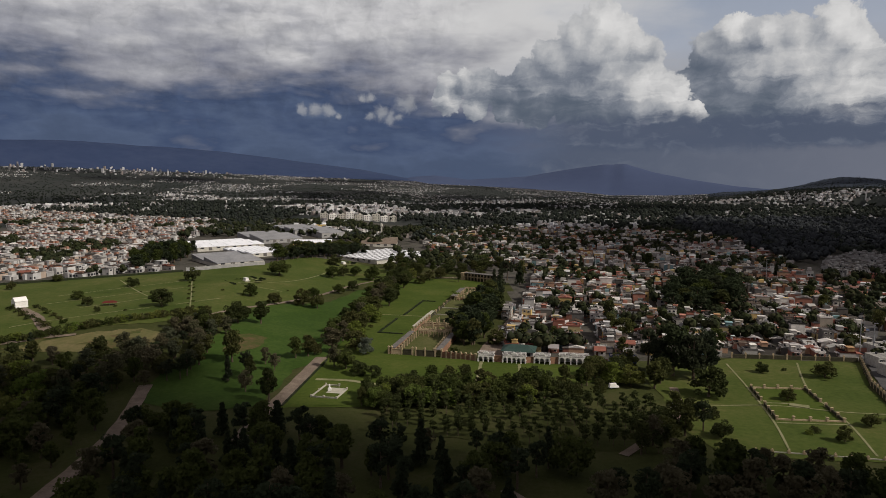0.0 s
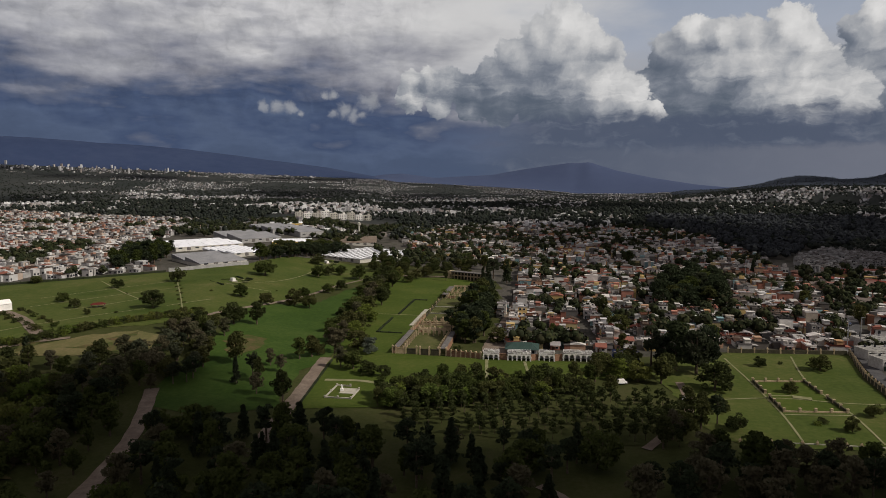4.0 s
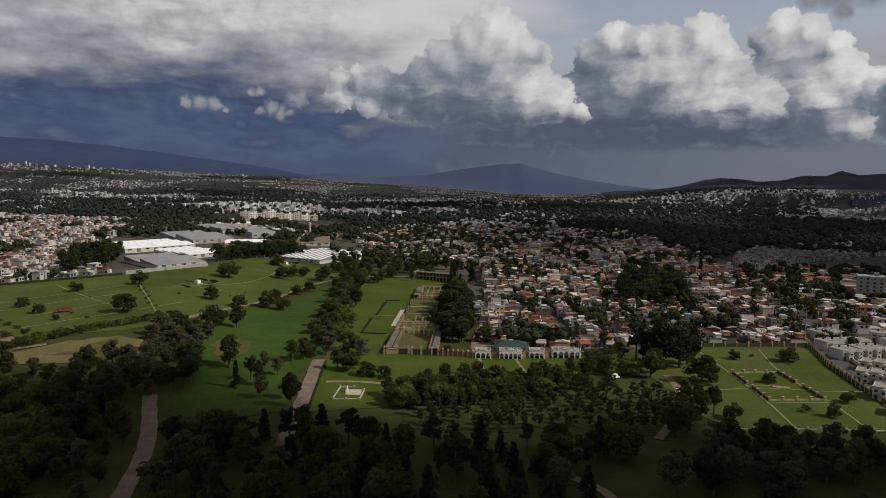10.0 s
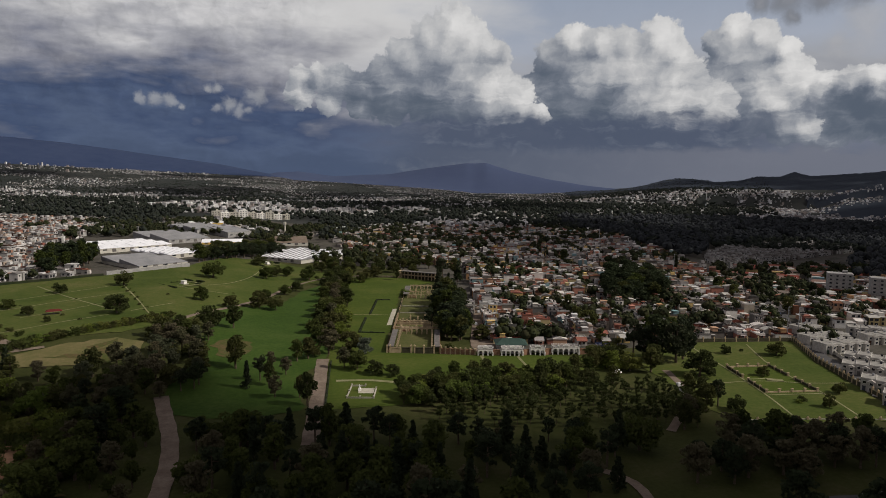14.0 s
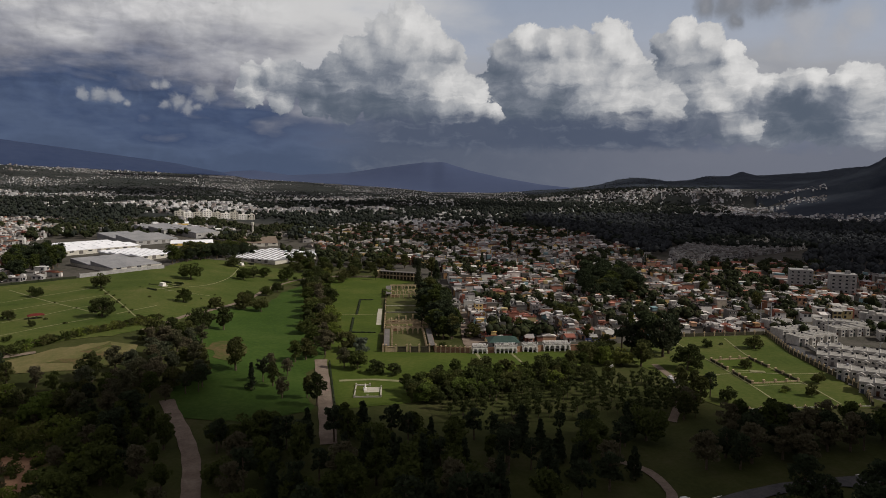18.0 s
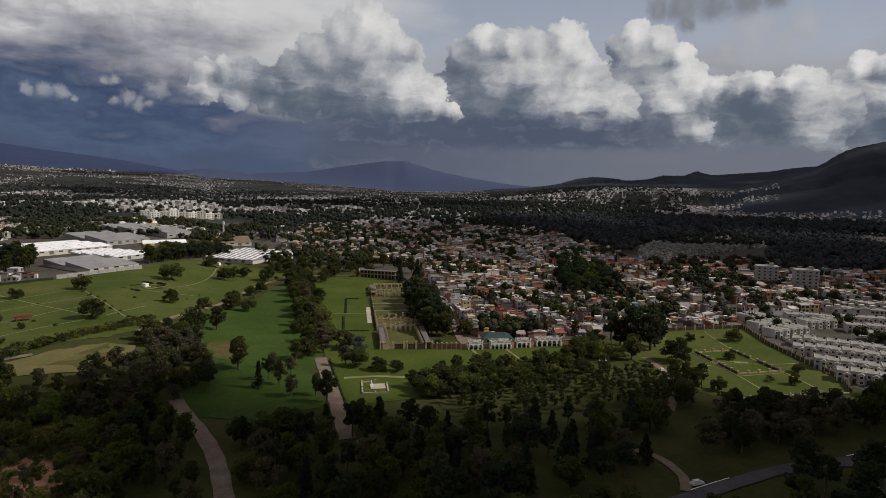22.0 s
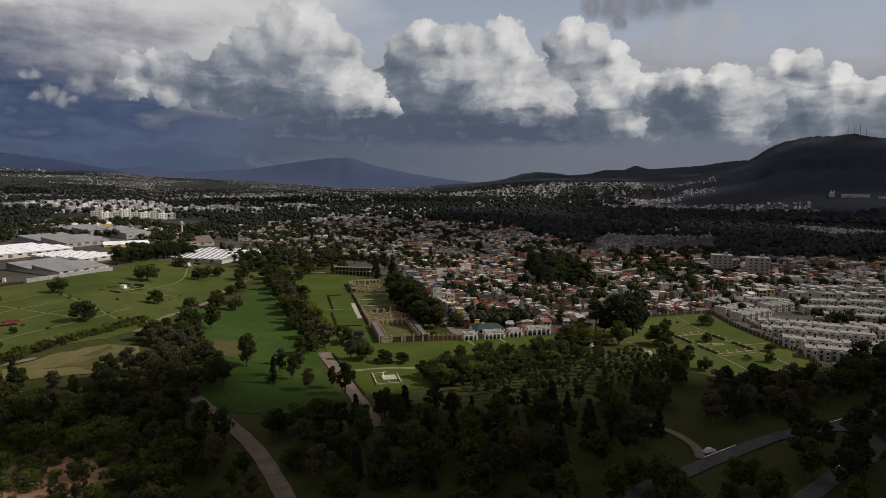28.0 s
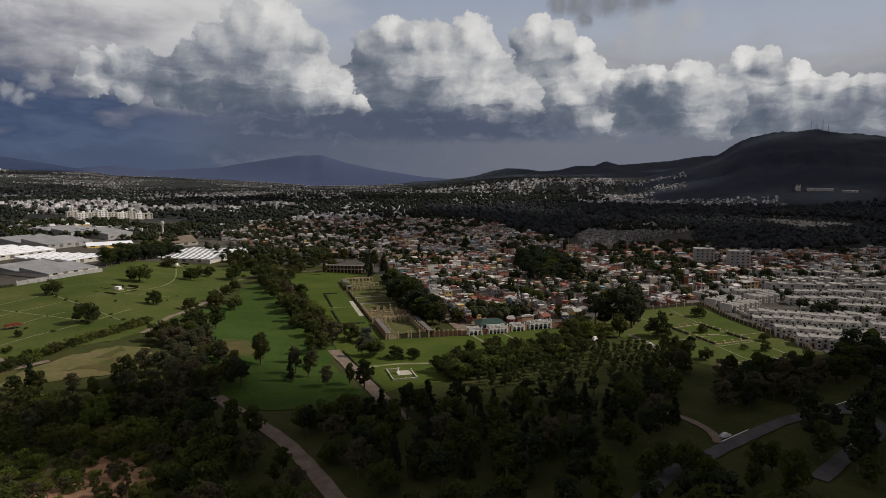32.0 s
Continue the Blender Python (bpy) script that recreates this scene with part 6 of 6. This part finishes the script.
def quick_house(mb, x, y, z, w_, d_, h, turn, roof=1):
    """A far house: walls, a proud roof, sometimes a pitched one or a roof room."""
    mb.box((x, y, z - 2), (w_, d_, h + 2), turn, 0, faces=(2, 3, 4, 5))
    if town.random() < .3:
        mb.gable((x, y, z + h), (w_ + .5, d_ + .5, 1.2), turn, roof)
    else:
        mb.box((x, y, z + h), (w_ + .3, d_ + .3, .35), turn, roof, faces=(1, 2, 3, 4, 5))
        if town.random() < .35:
            mb.box((x + town.uniform(-1.5, 1.5), y + town.uniform(-2, 2), z + h + .35), (w_ * .55, d_ * .4, 2.3), turn, 0, faces=(1, 2, 3, 4, 5))
    for _ in range(2):                                          # lean-tos and shelters
        mb.box((x + town.uniform(-.5, .5) * w_, y + town.uniform(-.5, .5) * d_, z), (town.uniform(2, 4), town.uniform(2, 4), h + town.uniform(-1, 1.6)), turn, town.choice((0, roof)), faces=(1, 2, 3, 4, 5))
    c, s = math.cos(turn), math.sin(turn)                       # dark openings in two faces
    for f in range(max(1, int(h / 2.7))):
        for u in (-.26, .24):
            if town.random() < .7:
                px = u * w_ + town.uniform(-.3, .3)
                mb.box((x + c * px + s * (d_ / 2 + .05), y + s * px - c * (d_ / 2 + .05), z + f * 2.7 + .7), (town.uniform(1.2, 2.2), .15, town.uniform(1.2, 1.9)), turn, 2, faces=(1, 2, 3, 5))
            if town.random() < .5:
                py = u * d_
                mb.box((x - c * (w_ / 2 + .05) - s * py, y - s * (w_ / 2 + .05) + c * py, z + f * 2.7 + .8), (.15, 1.5, 1.4), turn, 2, faces=(1, 2, 4, 5))


count = 0
for k in range(-13, 20):                                        # blocks between the streets
    for col in (0, 1):
        q = 2.0
        while q < 720:
            wd = town.uniform(4.7, 6.6)
            p = k * 24.0 + (6.0 if col == 0 else 16.8) + town.uniform(-2.6, 2.6) + 5 * nz(k * .7, q / 60, 2)
            x, y = town_xy(p, q + wd / 2)
            q += wd + (.3 if town.random() < .9 else 5)
            if ((q + k * 37) % 118) < 6 or not inside(x, y, TOWN_MID) or town.random() < .05:
                continue
            z = ground_z(x, y)
            face = GRID + (math.pi / 2 if col else -math.pi / 2)
            if town.random() < .35:
                face = GRID
            if y < 455 and count < 300:
                proto = town.choice([HOUSES[i] for i in (0, 2, 4, 8, 9)] if y < 352 or town.random() < .25 else HOUSES)
                m = pose(x, y, z, 0, 0, math.degrees(face)) @ Matrix.Diagonal((1, town.uniform(.9, 1.1), town.uniform(.9, 1.1), 1))
                if proto.name in used_houses:
                    ob = copy_thing(proto, Matrix.Identity(4))
                else:
                    used_houses.add(proto.name)
                    ob = proto
                ob.matrix_basis = m
                ob["group"] = "houses of the near town"
                count += 1
            else:
                quick_house(spare, x, y, z, town.uniform(4.4, 6.6), town.uniform(7, 11.5), town.choice((2.6, 2.9, 2.9, 5.2, 5.6, 7.6)), GRID + (math.pi / 2 if town.random() < .6 else 0))
tagged(part("far_houses", spare, [TOWNWALL, TOWNROOF, PANE]), "crowded small houses of the farther town", "houses", kind="stuff")

left = MB()
for k in range(-72, 72):
    for j in range(-32, 118):
        x, y = -520 + k * 10.5 + j * 2.0 + town.uniform(-2.5, 2.5), 520 + j * 8.4 - k * 3.0 + town.uniform(-2, 2)
        if inside(x, y, TOWN_LEFT) and town.random() > .06 and (k % 9) and nz(x / 120, y / 120, 2) > -.38:
            quick_house(left, x, y, ground_z(x, y), town.uniform(5, 8), town.uniform(5.5, 9), town.choice((2.8, 2.9, 3.2, 5.2, 5.6)), -.25 + town.choice((0, math.pi / 2)))
tagged(part("left_town_houses", left, [PALEWALL, TOWNROOF, PANE]), "crowded pale houses beyond the lawn", "houses", kind="stuff")

TILE_TOWN = [(262, 398), (292, 452), (318, 520), (340, 590), (372, 606), (448, 600), (498, 582), (500, 550), (452, 520), (360, 470), (330, 425)]
tiles = MB()
td = math.atan2(-.62, .78)
du, dv = Vector((math.cos(td), math.sin(td))), Vector((-math.sin(td), math.cos(td)))
for k in range(-30, 60):
    for j in range(-20, 40):
        c = Vector((300, 420)) + dv * (k * 6.2 + (k // 9) * 5) + du * (j * 17 + (4 if j % 2 else 0))
        c += Vector((town.uniform(-1.6, 1.6), town.uniform(-1.6, 1.6)))
        if inside(c.x, c.y, TILE_TOWN) and town.random() > .2 and nz(c.x / 38, c.y / 38, 3) > -.2:
            z = ground_z(c.x, c.y)
            tiles.box((c.x, c.y, z - 2), (11, 5.9, 6.2), td, 0, faces=(2, 3, 4, 5))
            if town.random() < .4:
                tiles.box((c.x, c.y, z + 4.2), (11.2 - town.uniform(0, 4), 5.9, town.uniform(.6, 2.2)), td, 0)
            else:
                tiles.gable((c.x, c.y, z + 4.2 + town.uniform(0, .8)), (11.6, 6.1, 1.7), td, 1)
            tiles.box((c.x - du.x * 5.6, c.y - du.y * 5.6, z + 1.0), (.15, 2.4, 1.4), td, 2)
tagged(part("tiled_terraces", tiles, [TOWNWALL, TILEROOF, PANE]), "long terraces of small houses with clay-tile roofs", "houses", kind="stuff")

# white terraces beyond the lane


PAVED = surface("worn_concrete", [(.18, .172, .155), (.26, .25, .225), (.36, .345, .31)], 0.25, 6, 0.9, 0.15)


RENDERED = surface("stained_white_render", [(.26, .25, .225), (.38, .365, .33), (.52, .50, .46)], 0.5, 5, 0.9, 0.2)


def make_terrace():
    e = thing("terrace_house", (0, 0, 0), 0, "white two-storey terrace house with a flat roof", "house")
    part("wall", MB().box((0, 0, -1), (5.6, 9.0, 6.2)), RENDERED, e)
    part("roof", MB().box((0, 0, 5.2), (5.4, 8.8, .2)), PAVED, e, "pale flat roof")
    for x, y, sx, sy in ((0, -4.5, 5.7, .25), (0, 4.5, 5.7, .25), (-2.75, 0, .25, 8.7), (2.75, 0, .25, 8.7)):
        part("parapet", MB().box((x, y, 5.0), (sx, sy, .6)), RENDERED, e)
    part("porch", MB().box((1.2, -5.2, 0), (2.8, 1.6, 4.4)).gable((1.2, -5.2, 4.4), (2.0, 3.2, .9), math.pi / 2), RENDERED, e)
    part("door", MB().box((-1.5, -4.54, 0), (1.3, .1, 2.2)), DOORM, e)
    for x, y, z in ((1.2, -6.03, .8), (1.2, -6.03, 2.9), (-1.5, -4.54, 3.2)):
        win = part("window", MB().box((x, y, z), (1.5, .1, 1.2)), WHITE, e)
        part("pane", MB().box((x, y - .04, z + .08), (1.3, .08, 1.04)), PANE, win)
    part("water_tank", MB().tube([(1.4, 2.5, 5.4), (1.4, 2.5, 6.4)], [.5, .5], 8), TANK, e)
    return e


proto, first = make_terrace(), True
rest = MB()
for x0, y0, ang, n, near in ((199, 272, -50, 12, 1), (184, 258, -47, 14, 1), (171, 234, -48, 9, 1), (163, 215, -50, 6, 1), (281, 307, -33, 26, 1), (262, 289, -38, 22, 1), (254, 268, -44, 14, 1), (238, 240, -48, 9, 1),
                             (252, 325, -34, 5, 1), (243, 305, -6, 4, 1), (206, 308, 5, 5, 1), (201, 291, 4, 5, 1), (220, 331, 5, 3, 1), (300, 330, -33, 34, 0), (318, 352, -33, 40, 0), (356, 372, -33, 40, 0), (300, 352, -30, 3, 0)):
    an = radians(ang)
    for i in range(n):
        if i % 13 == 10:
            continue
        x, y = x0 + math.cos(an) * (2.8 + i * 5.7), y0 + math.sin(an) * (2.8 + i * 5.7)
        if near:
            m = pose(x, y, ground_z(x, y), 0, 0, ang) @ Matrix.Diagonal((1, 1, town.choice((.94, 1.0, 1.0, 1.06)), 1))
            ob = proto if first else copy_thing(proto, m)
            ob.matrix_basis = m
            first = False
            ob["group"] = "white terraces"
        else:
            quick_house(rest, x, y, ground_z(x, y), 5.6, 9, town.choice((4.6, 5.4, 6.0)), an, 1)
for x0, y0, ang, length in ((193, 262, -48, 70), (176, 246, -47, 75), (167, 224, -49, 48), (270, 297, -36, 130), (258, 278, -41, 100), (246, 254, -46, 70), (204, 299, 4, 34), (290, 318, -33, 160)):
    an = radians(ang)
    ribbon("street", [(x0 + math.cos(an) * length * k, y0 + math.sin(an) * length * k) for k in (0, .34, .67, 1)], 4.5, PAVED, 0.36, "pale concrete street between the terraces", "road")
REAR = [(350, 612), (440, 735), (560, 800), (650, 790), (640, 700), (505, 592), (452, 610)]
rd = Vector((.93, .37))
rear = MB()
for k in range(0, 16):
    for j in range(0, 46):
        c = Vector((370, 610)) + rd * j * 6.6 + Vector((.12, .99)) * k * 15 + Vector((town.uniform(-.8, .8), town.uniform(-.8, .8)))
        if inside(c.x, c.y, REAR) and j % 12 and town.random() > .1:
            quick_house(rear, c.x, c.y, ground_z(c.x, c.y), 5.6, 7, town.choice((4.2, 5.0, 5.4)), math.atan2(rd.y, rd.x), 1)
tagged(part("rear_terraces", rear, [GREY, DARKROOF, PANE]), "dim grey rows of small houses below the forest", "houses", kind="stuff")
tagged(part("far_terraces", rest, [RENDERED, PAVED, PANE]), "rows of white terrace houses farther off", "houses", kind="stuff")

TOWN_RIGHT = [(240, 352), (268, 400), (330, 420), (360, 465), (450, 515), (520, 545), (640, 465), (900, 395), (900, 250), (640, 150), (545, 235), (505, 335), (400, 350), (335, 338), (262, 343)]
right_town = MB()
for k in range(-14, 90):
    for j in range(0, 40):
        x, y = 260 + k * 7.6 + j * 2.4 + town.uniform(-.8, .8), 560 - k * 2.4 - j * 11.5 + town.uniform(-.8, .8)
        if inside(x, y, TOWN_RIGHT) and not (x * .545 + y * .839 < 515 and x * .839 - y * .545 > 64) and town.random() > .18 and k % 9 and (x < 400 or nz(x / 50, y / 50, 8) > -.12):
            quick_house(right_town, x, y, ground_z(x, y), 6.4, 8.0, town.choice((3.0, 5.4, 5.4)), math.atan2(-2.4, 7.6))
tagged(part("right_town_houses", right_town, [TOWNWALL, TOWNROOF, PANE]), "rows of small pale houses below the forest", "houses", kind="stuff")

# ---- far town ----
far = MB()
farw = random.Random(21)
n = 0
while n < 34000:
    a, r = radians(farw.uniform(-42, 62)), 950 + 3450 * farw.random() ** 1.25
    x, y = r * math.sin(a), r * math.cos(a)
    if inside(x, y, TOWN_MID) or inside(x, y, TOWN_LEFT) or y < 500:
        continue
    dens = nz(x / 330, y / 260, 5) + .5 * nz(x / 120, y / 100, 9)
    ad = math.degrees(a)
    if dens < (.13 if 1050 < r < 2150 and ad < -6 else .06 if 1050 < r < 2150 and ad < 9 else -.3 if 18 < ad < 44 and 1400 < r < 3000 else .10 if ad < -6 else -.02) or (ad > 20 and r < 1280) or (ad > 42 and dens < .15) or (ad > 45 and r > 1700) or (ad > 22 and r > 2250):
        n += 0.15
        continue
    n += 1
    s = farw.uniform(.4, 1.0) ** 1.3 * (.85 if r < 1300 else max(.45, 1.0 - (r - 1300) / 2200))
    up = 5 if r > 1400 else 3
    if ad > 20:
        s *= .75
    far.box((x, y, land_z(x, y) - up), (8 * s, 9 * s, up + farw.choice((3.2, 4, 6.2, 6.5, 9)) * s), farw.uniform(-.4, .4), 0, faces=(1, 2, 3, 4, 5))
for i in range(11500):                                         # the town climbing the low hills
    a, r = radians(farw.uniform(12, 39)), farw.uniform(1300, 2250)
    x, y = r * math.sin(a), r * math.cos(a)
    if nz(x / 130, y / 90, 12) > -.16:
        s = farw.uniform(.32, .82)
        far.box((x, y, land_z(x, y) - 4), (8 * s, 9 * s, 4 + farw.choice((3.5, 4.5, 6.5)) * s), farw.uniform(-.4, .4), 0, faces=(1, 2, 3, 4, 5))
tagged(part("distant_town", far, [FARWALL]), "speckled houses of the distant town", "houses", kind="stuff")
tow = MB()
for i in range(420):
    a, r = radians(farw.choice((farw.uniform(-38, -20), farw.uniform(-20, -8)))), farw.uniform(3300, 4300)
    x, y = r * math.sin(a), r * math.cos(a)
    k = .35 + .65 * ss((-16 - math.degrees(a)) / 6)
    tow.box((x, y, land_z(x, y) - 4), (farw.uniform(4, 9), 7, 4 + farw.uniform(6, 26) * k * farw.random()), farw.uniform(-.4, .4))
tagged(part("distant_towers", tow, [FARWALL]), "pale high-rise blocks at the foot of the mountains", "houses", kind="stuff")

for k, (x, y, sx, sy, h, lab) in enumerate(((1412, 1054, 9, 18, 8, "white hillside church with two towers"), (1447, 1006, 40, 9, 4, "long white hillside building"), (1480, 962, 34, 8, 4, "long white hillside building"), (1428, 1030, 16, 9, 5, "grey-white plastered house on the hillside"))):
    z = max(ground_z(x, y), min(tall_hill.data.vertices, key=lambda v: (v.co.x - x) ** 2 + (v.co.y - y) ** 2).co.z)
    t = thing("church" if k == 0 else "house", (x, y, z), radians(-46), lab, "church" if k == 0 else "house", "" if k == 0 else "white buildings on the hillside")
    part("wall", MB().box((0, 0, -2), (sx, sy, h + 2)), CREAM, t)
    part("roof", MB().gable((0, 0, h), (sx + .6, sy + .6, 2)), GREYROOF if k else CREAM, t)
    for i in range(int(sx / 5)):
        part("window", MB().box((-sx / 2 + 2.5 + 5 * i, -sy / 2 - .05, 1.5), (1.6, .12, 2.4)), PANE, t)
    if k == 0:
        for s in (-1, 1):
            part("bell_tower", MB().box((s * 3.2, -sy / 2 - 1.0, -2), (3, 3, 14)).box((s * 3.2, -sy / 2 - 1.0, 12), (2.8, 2.8, 4), top=.05), CREAM, t)

# tombs of the far cemetery on the hillside
tomb = MB()
for i in range(440):
    x, y = farw.uniform(860, 1010), farw.uniform(640, 800)
    if inside(x, y, [(869, 672), (900, 770), (950, 800), (1000, 690), (985, 655)]):
        tomb.box((x, y, ground_z(x, y)), (2.6, 2.0, farw.uniform(.8, 2.6)), -.6)
tagged(part("hillside_tombs", tomb, [CREAM]), "rows of small white tombs on the hillside", "tombs", kind="stuff")


# ---- far trees ----
LOW = [(690, 560), (860, 760), (960, 830), (1080, 760), (1030, 600), (830, 480)]

def far_trees(name, count, where, lo, hi, mat, label, sprays=36, leaf=.9):
    """Trees too far to tell their limbs: a rough core in a coat of leaf sprays."""
    mb = MB()
    v, f = ICO[1]
    g = np.random.default_rng(len(name) * 7 + count)
    done = 0
    while done < count:
        x, y = where(g)
        if x is None:
            continue
        done += 1
        r = math.hypot(x, y)
        h = g.uniform(lo, hi) * (1.0 if r < 1400 else max(.4, 1.0 - (r - 1400) / 2300))
        if inside(x, y, LOW):
            h *= .35
        at = np.array([x, y, land_z(x, y)])
        cen = np.array([[g.uniform(-.2, .2), g.uniform(-.2, .2), g.uniform(.42, .68)] for _ in range(3)]) * h
        for c in cen:
            mb.add(v * np.array([.24, .24, .27]) * h * (1 + g.uniform(-.25, .25, len(v)))[:, None] + c + at, f)
        if not sprays:
            continue
        d = g.normal(size=(sprays, 3))
        d[:, 2] = np.abs(d[:, 2]) - .25
        d /= np.linalg.norm(d, axis=1)[:, None]
        p = cen[g.integers(0, 3, sprays)] + d * h * g.uniform(.24, .36, sprays)[:, None] + at
        a = np.cross(d, g.normal(size=(sprays, 3)))
        a /= np.linalg.norm(a, axis=1)[:, None]
        b = np.cross(d + g.normal(size=(sprays, 3)) * .35, a)
        k = (leaf * h / 10 * g.uniform(.6, 1.3, sprays))[:, None]
        q = np.stack([p - a * k - b * k * .5, p + a * k * .4 - b * k, p + a * k + b * k * .4, p - a * k * .3 + b * k], 1).reshape(-1, 3)
        mb.add(q, [(4 * i, 4 * i + 1, 4 * i + 2, 4 * i + 3) for i in range(sprays)])
    return tagged(part(name, mb, mat, smooth=True), label, "trees", kind="stuff")


FOREST = [(372, 1040), (402, 890), (364, 705), (342, 604), (352, 614), (438, 738), (560, 804), (652, 792), (642, 698), (508, 588), (440, 505), (520, 470), (640, 470), (900, 400), (1500, 500), (1700, 800), (1200, 950), (800, 1150), (440, 1230)]
CEM = [(860, 665), (900, 785), (960, 810), (1015, 690), (985, 645)]


def in_forest(g):
    x, y = g.uniform(370, 2100), g.uniform(400, 1500)
    ok = inside(x, y, FOREST) and not inside(x, y, CEM) and not inside(x, y, TILE_TOWN) and not inside(x, y, REAR)
    return (x, y) if ok else (None, None)


def among_houses(g):
    x, y = g.uniform(-1100, 640), g.uniform(330, 1060)
    if inside(x, y, PARK) or y < 330 or not (inside(x, y, TOWN_MID) or inside(x, y, TOWN_LEFT) or inside(x, y, TILE_TOWN) or (-60 < x < 160 and y > 640) or (x < -20 and y > 850)):
        return None, None
    return (x, y) if nz(x / 70, y / 70, 4) > (.0 if inside(x, y, TOWN_MID) else .16 if inside(x, y, TOWN_LEFT) else -.2) else (None, None)


def far_off(g):
    a, r = radians(g.uniform(-45, 62)), 900 + 3000 * g.uniform(0, 1) ** 1.3
    x, y = r * math.sin(a), r * math.cos(a)
    ok = (nz(x / 330, y / 260, 5) + .5 * nz(x / 120, y / 100, 9) < .22 or g.uniform(0, 1) < .12) and not inside(x, y, TOWN_MID) and not inside(x, y, TOWN_LEFT) and y > 700 and not inside(x, y, CEM) and not (-260 < x < -40 and 900 < y < 1190) and not (a > .66 and r > 1400)
    return (x, y) if ok else (None, None)


def terraces(g):
    x, y = g.uniform(210, 620), g.uniform(150, 520)
    return (x, y) if (nz(x / 40, y / 40, 6) > .22 or (265 < x < 360 and 355 < y < 440)) and not inside(x, y, PARK) else (None, None)


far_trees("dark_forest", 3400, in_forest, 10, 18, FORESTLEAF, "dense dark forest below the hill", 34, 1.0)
far_trees("town_trees", 3300, among_houses, 5.5, 12, FARLEAF, "scattered dark trees among the houses", 40, .9)
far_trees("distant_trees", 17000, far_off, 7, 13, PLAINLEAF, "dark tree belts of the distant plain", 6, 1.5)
def lawn_end(g):
    x, y = g.uniform(-90, 80), g.uniform(650, 1000)
    return (x, y) if not inside(x, y, PARK) and nz(x / 50, y / 50, 4) > -.2 and not (x < -20 and y < 880) else (None, None)


def hill_town(g):
    a, r = radians(g.uniform(15, 35)), g.uniform(1350, 2250)
    x, y = r * math.sin(a), r * math.cos(a)
    return (x, y) if nz(x / 110, y / 80, 14) > -.3 else (None, None)


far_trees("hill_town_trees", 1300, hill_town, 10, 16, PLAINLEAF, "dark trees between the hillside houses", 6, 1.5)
far_trees("town_edge_trees", 260, lawn_end, 6, 11, FARLEAF, "dark trees between the lawns and the town", 50, .9)
far_trees("terrace_trees", 300, terraces, 5, 10, FARLEAF, "small trees between the white terraces", 50, .8)


# ---- vehicles ----
PAINT = surface("car_paint", [(.55, .55, .55), (.10, .10, .11), (.35, .04, .03), (.60, .59, .57), (.25, .26, .27), (.08, .12, .25)], 0.5, 4, 0.35, 0.0, "object", gloss=0.5)
RUBBER = surface("tyre_rubber", [(.015, .015, .015), (.025, .025, .025)], 1.0, 4, 0.9, 0.05)


def make_car(name, van, label):
    e = thing(name, (0, 0, 0), 0, label, "car" if not van else "van", "parked vehicles")
    part("body", MB().box((0, 0, .35), (4.3, 1.75, .65), top=.97), WHITE if van else PAINT, e)
    part("cabin", MB().box((-.2 if not van else -.4, 0, 1.0), (2.4 if not van else 3.3, 1.6, .6 if not van else 1.1), top=.82), WHITE if van else PAINT, e)
    part("windscreen", MB().box((.98 if not van else 1.2, 0, 1.05), (.12, 1.35, .42), top=.9), PANE, e)
    for x in (-1.35, 1.35):
        for y in (-.82, .82):
            part("wheel", MB().tube([(x, y - .1, .33), (x, y + .1, .33)], [.33, .33], 10), RUBBER, e)
    return e


protos = [make_car("car", False, "small parked car on the roadside"), make_car("van", True, "white van parked under the trees")]
SPOTS = [(0, 91, 250, 70), (1, 73, 273, 10), (0, 88, 243, 75), (0, 186, 256, 70), (0, 180, 236, 75), (0, 225, 338, 60), (0, 240, 362, 58), (0, 48, 425, 78), (0, 60, 470, 76), (0, 36, 388, 74),
         (0, 252, 382, 55), (0, 70, 506, 76), (0, 22, 147, 0)]
taken = set()
for k, x, y, an in SPOTS:
    m = pose(x, y, ground_z(x, y) + .36, 0, 0, an)
    ob = protos[k] if k not in taken else copy_thing(protos[k], m)
    ob.matrix_basis = m
    taken.add(k)
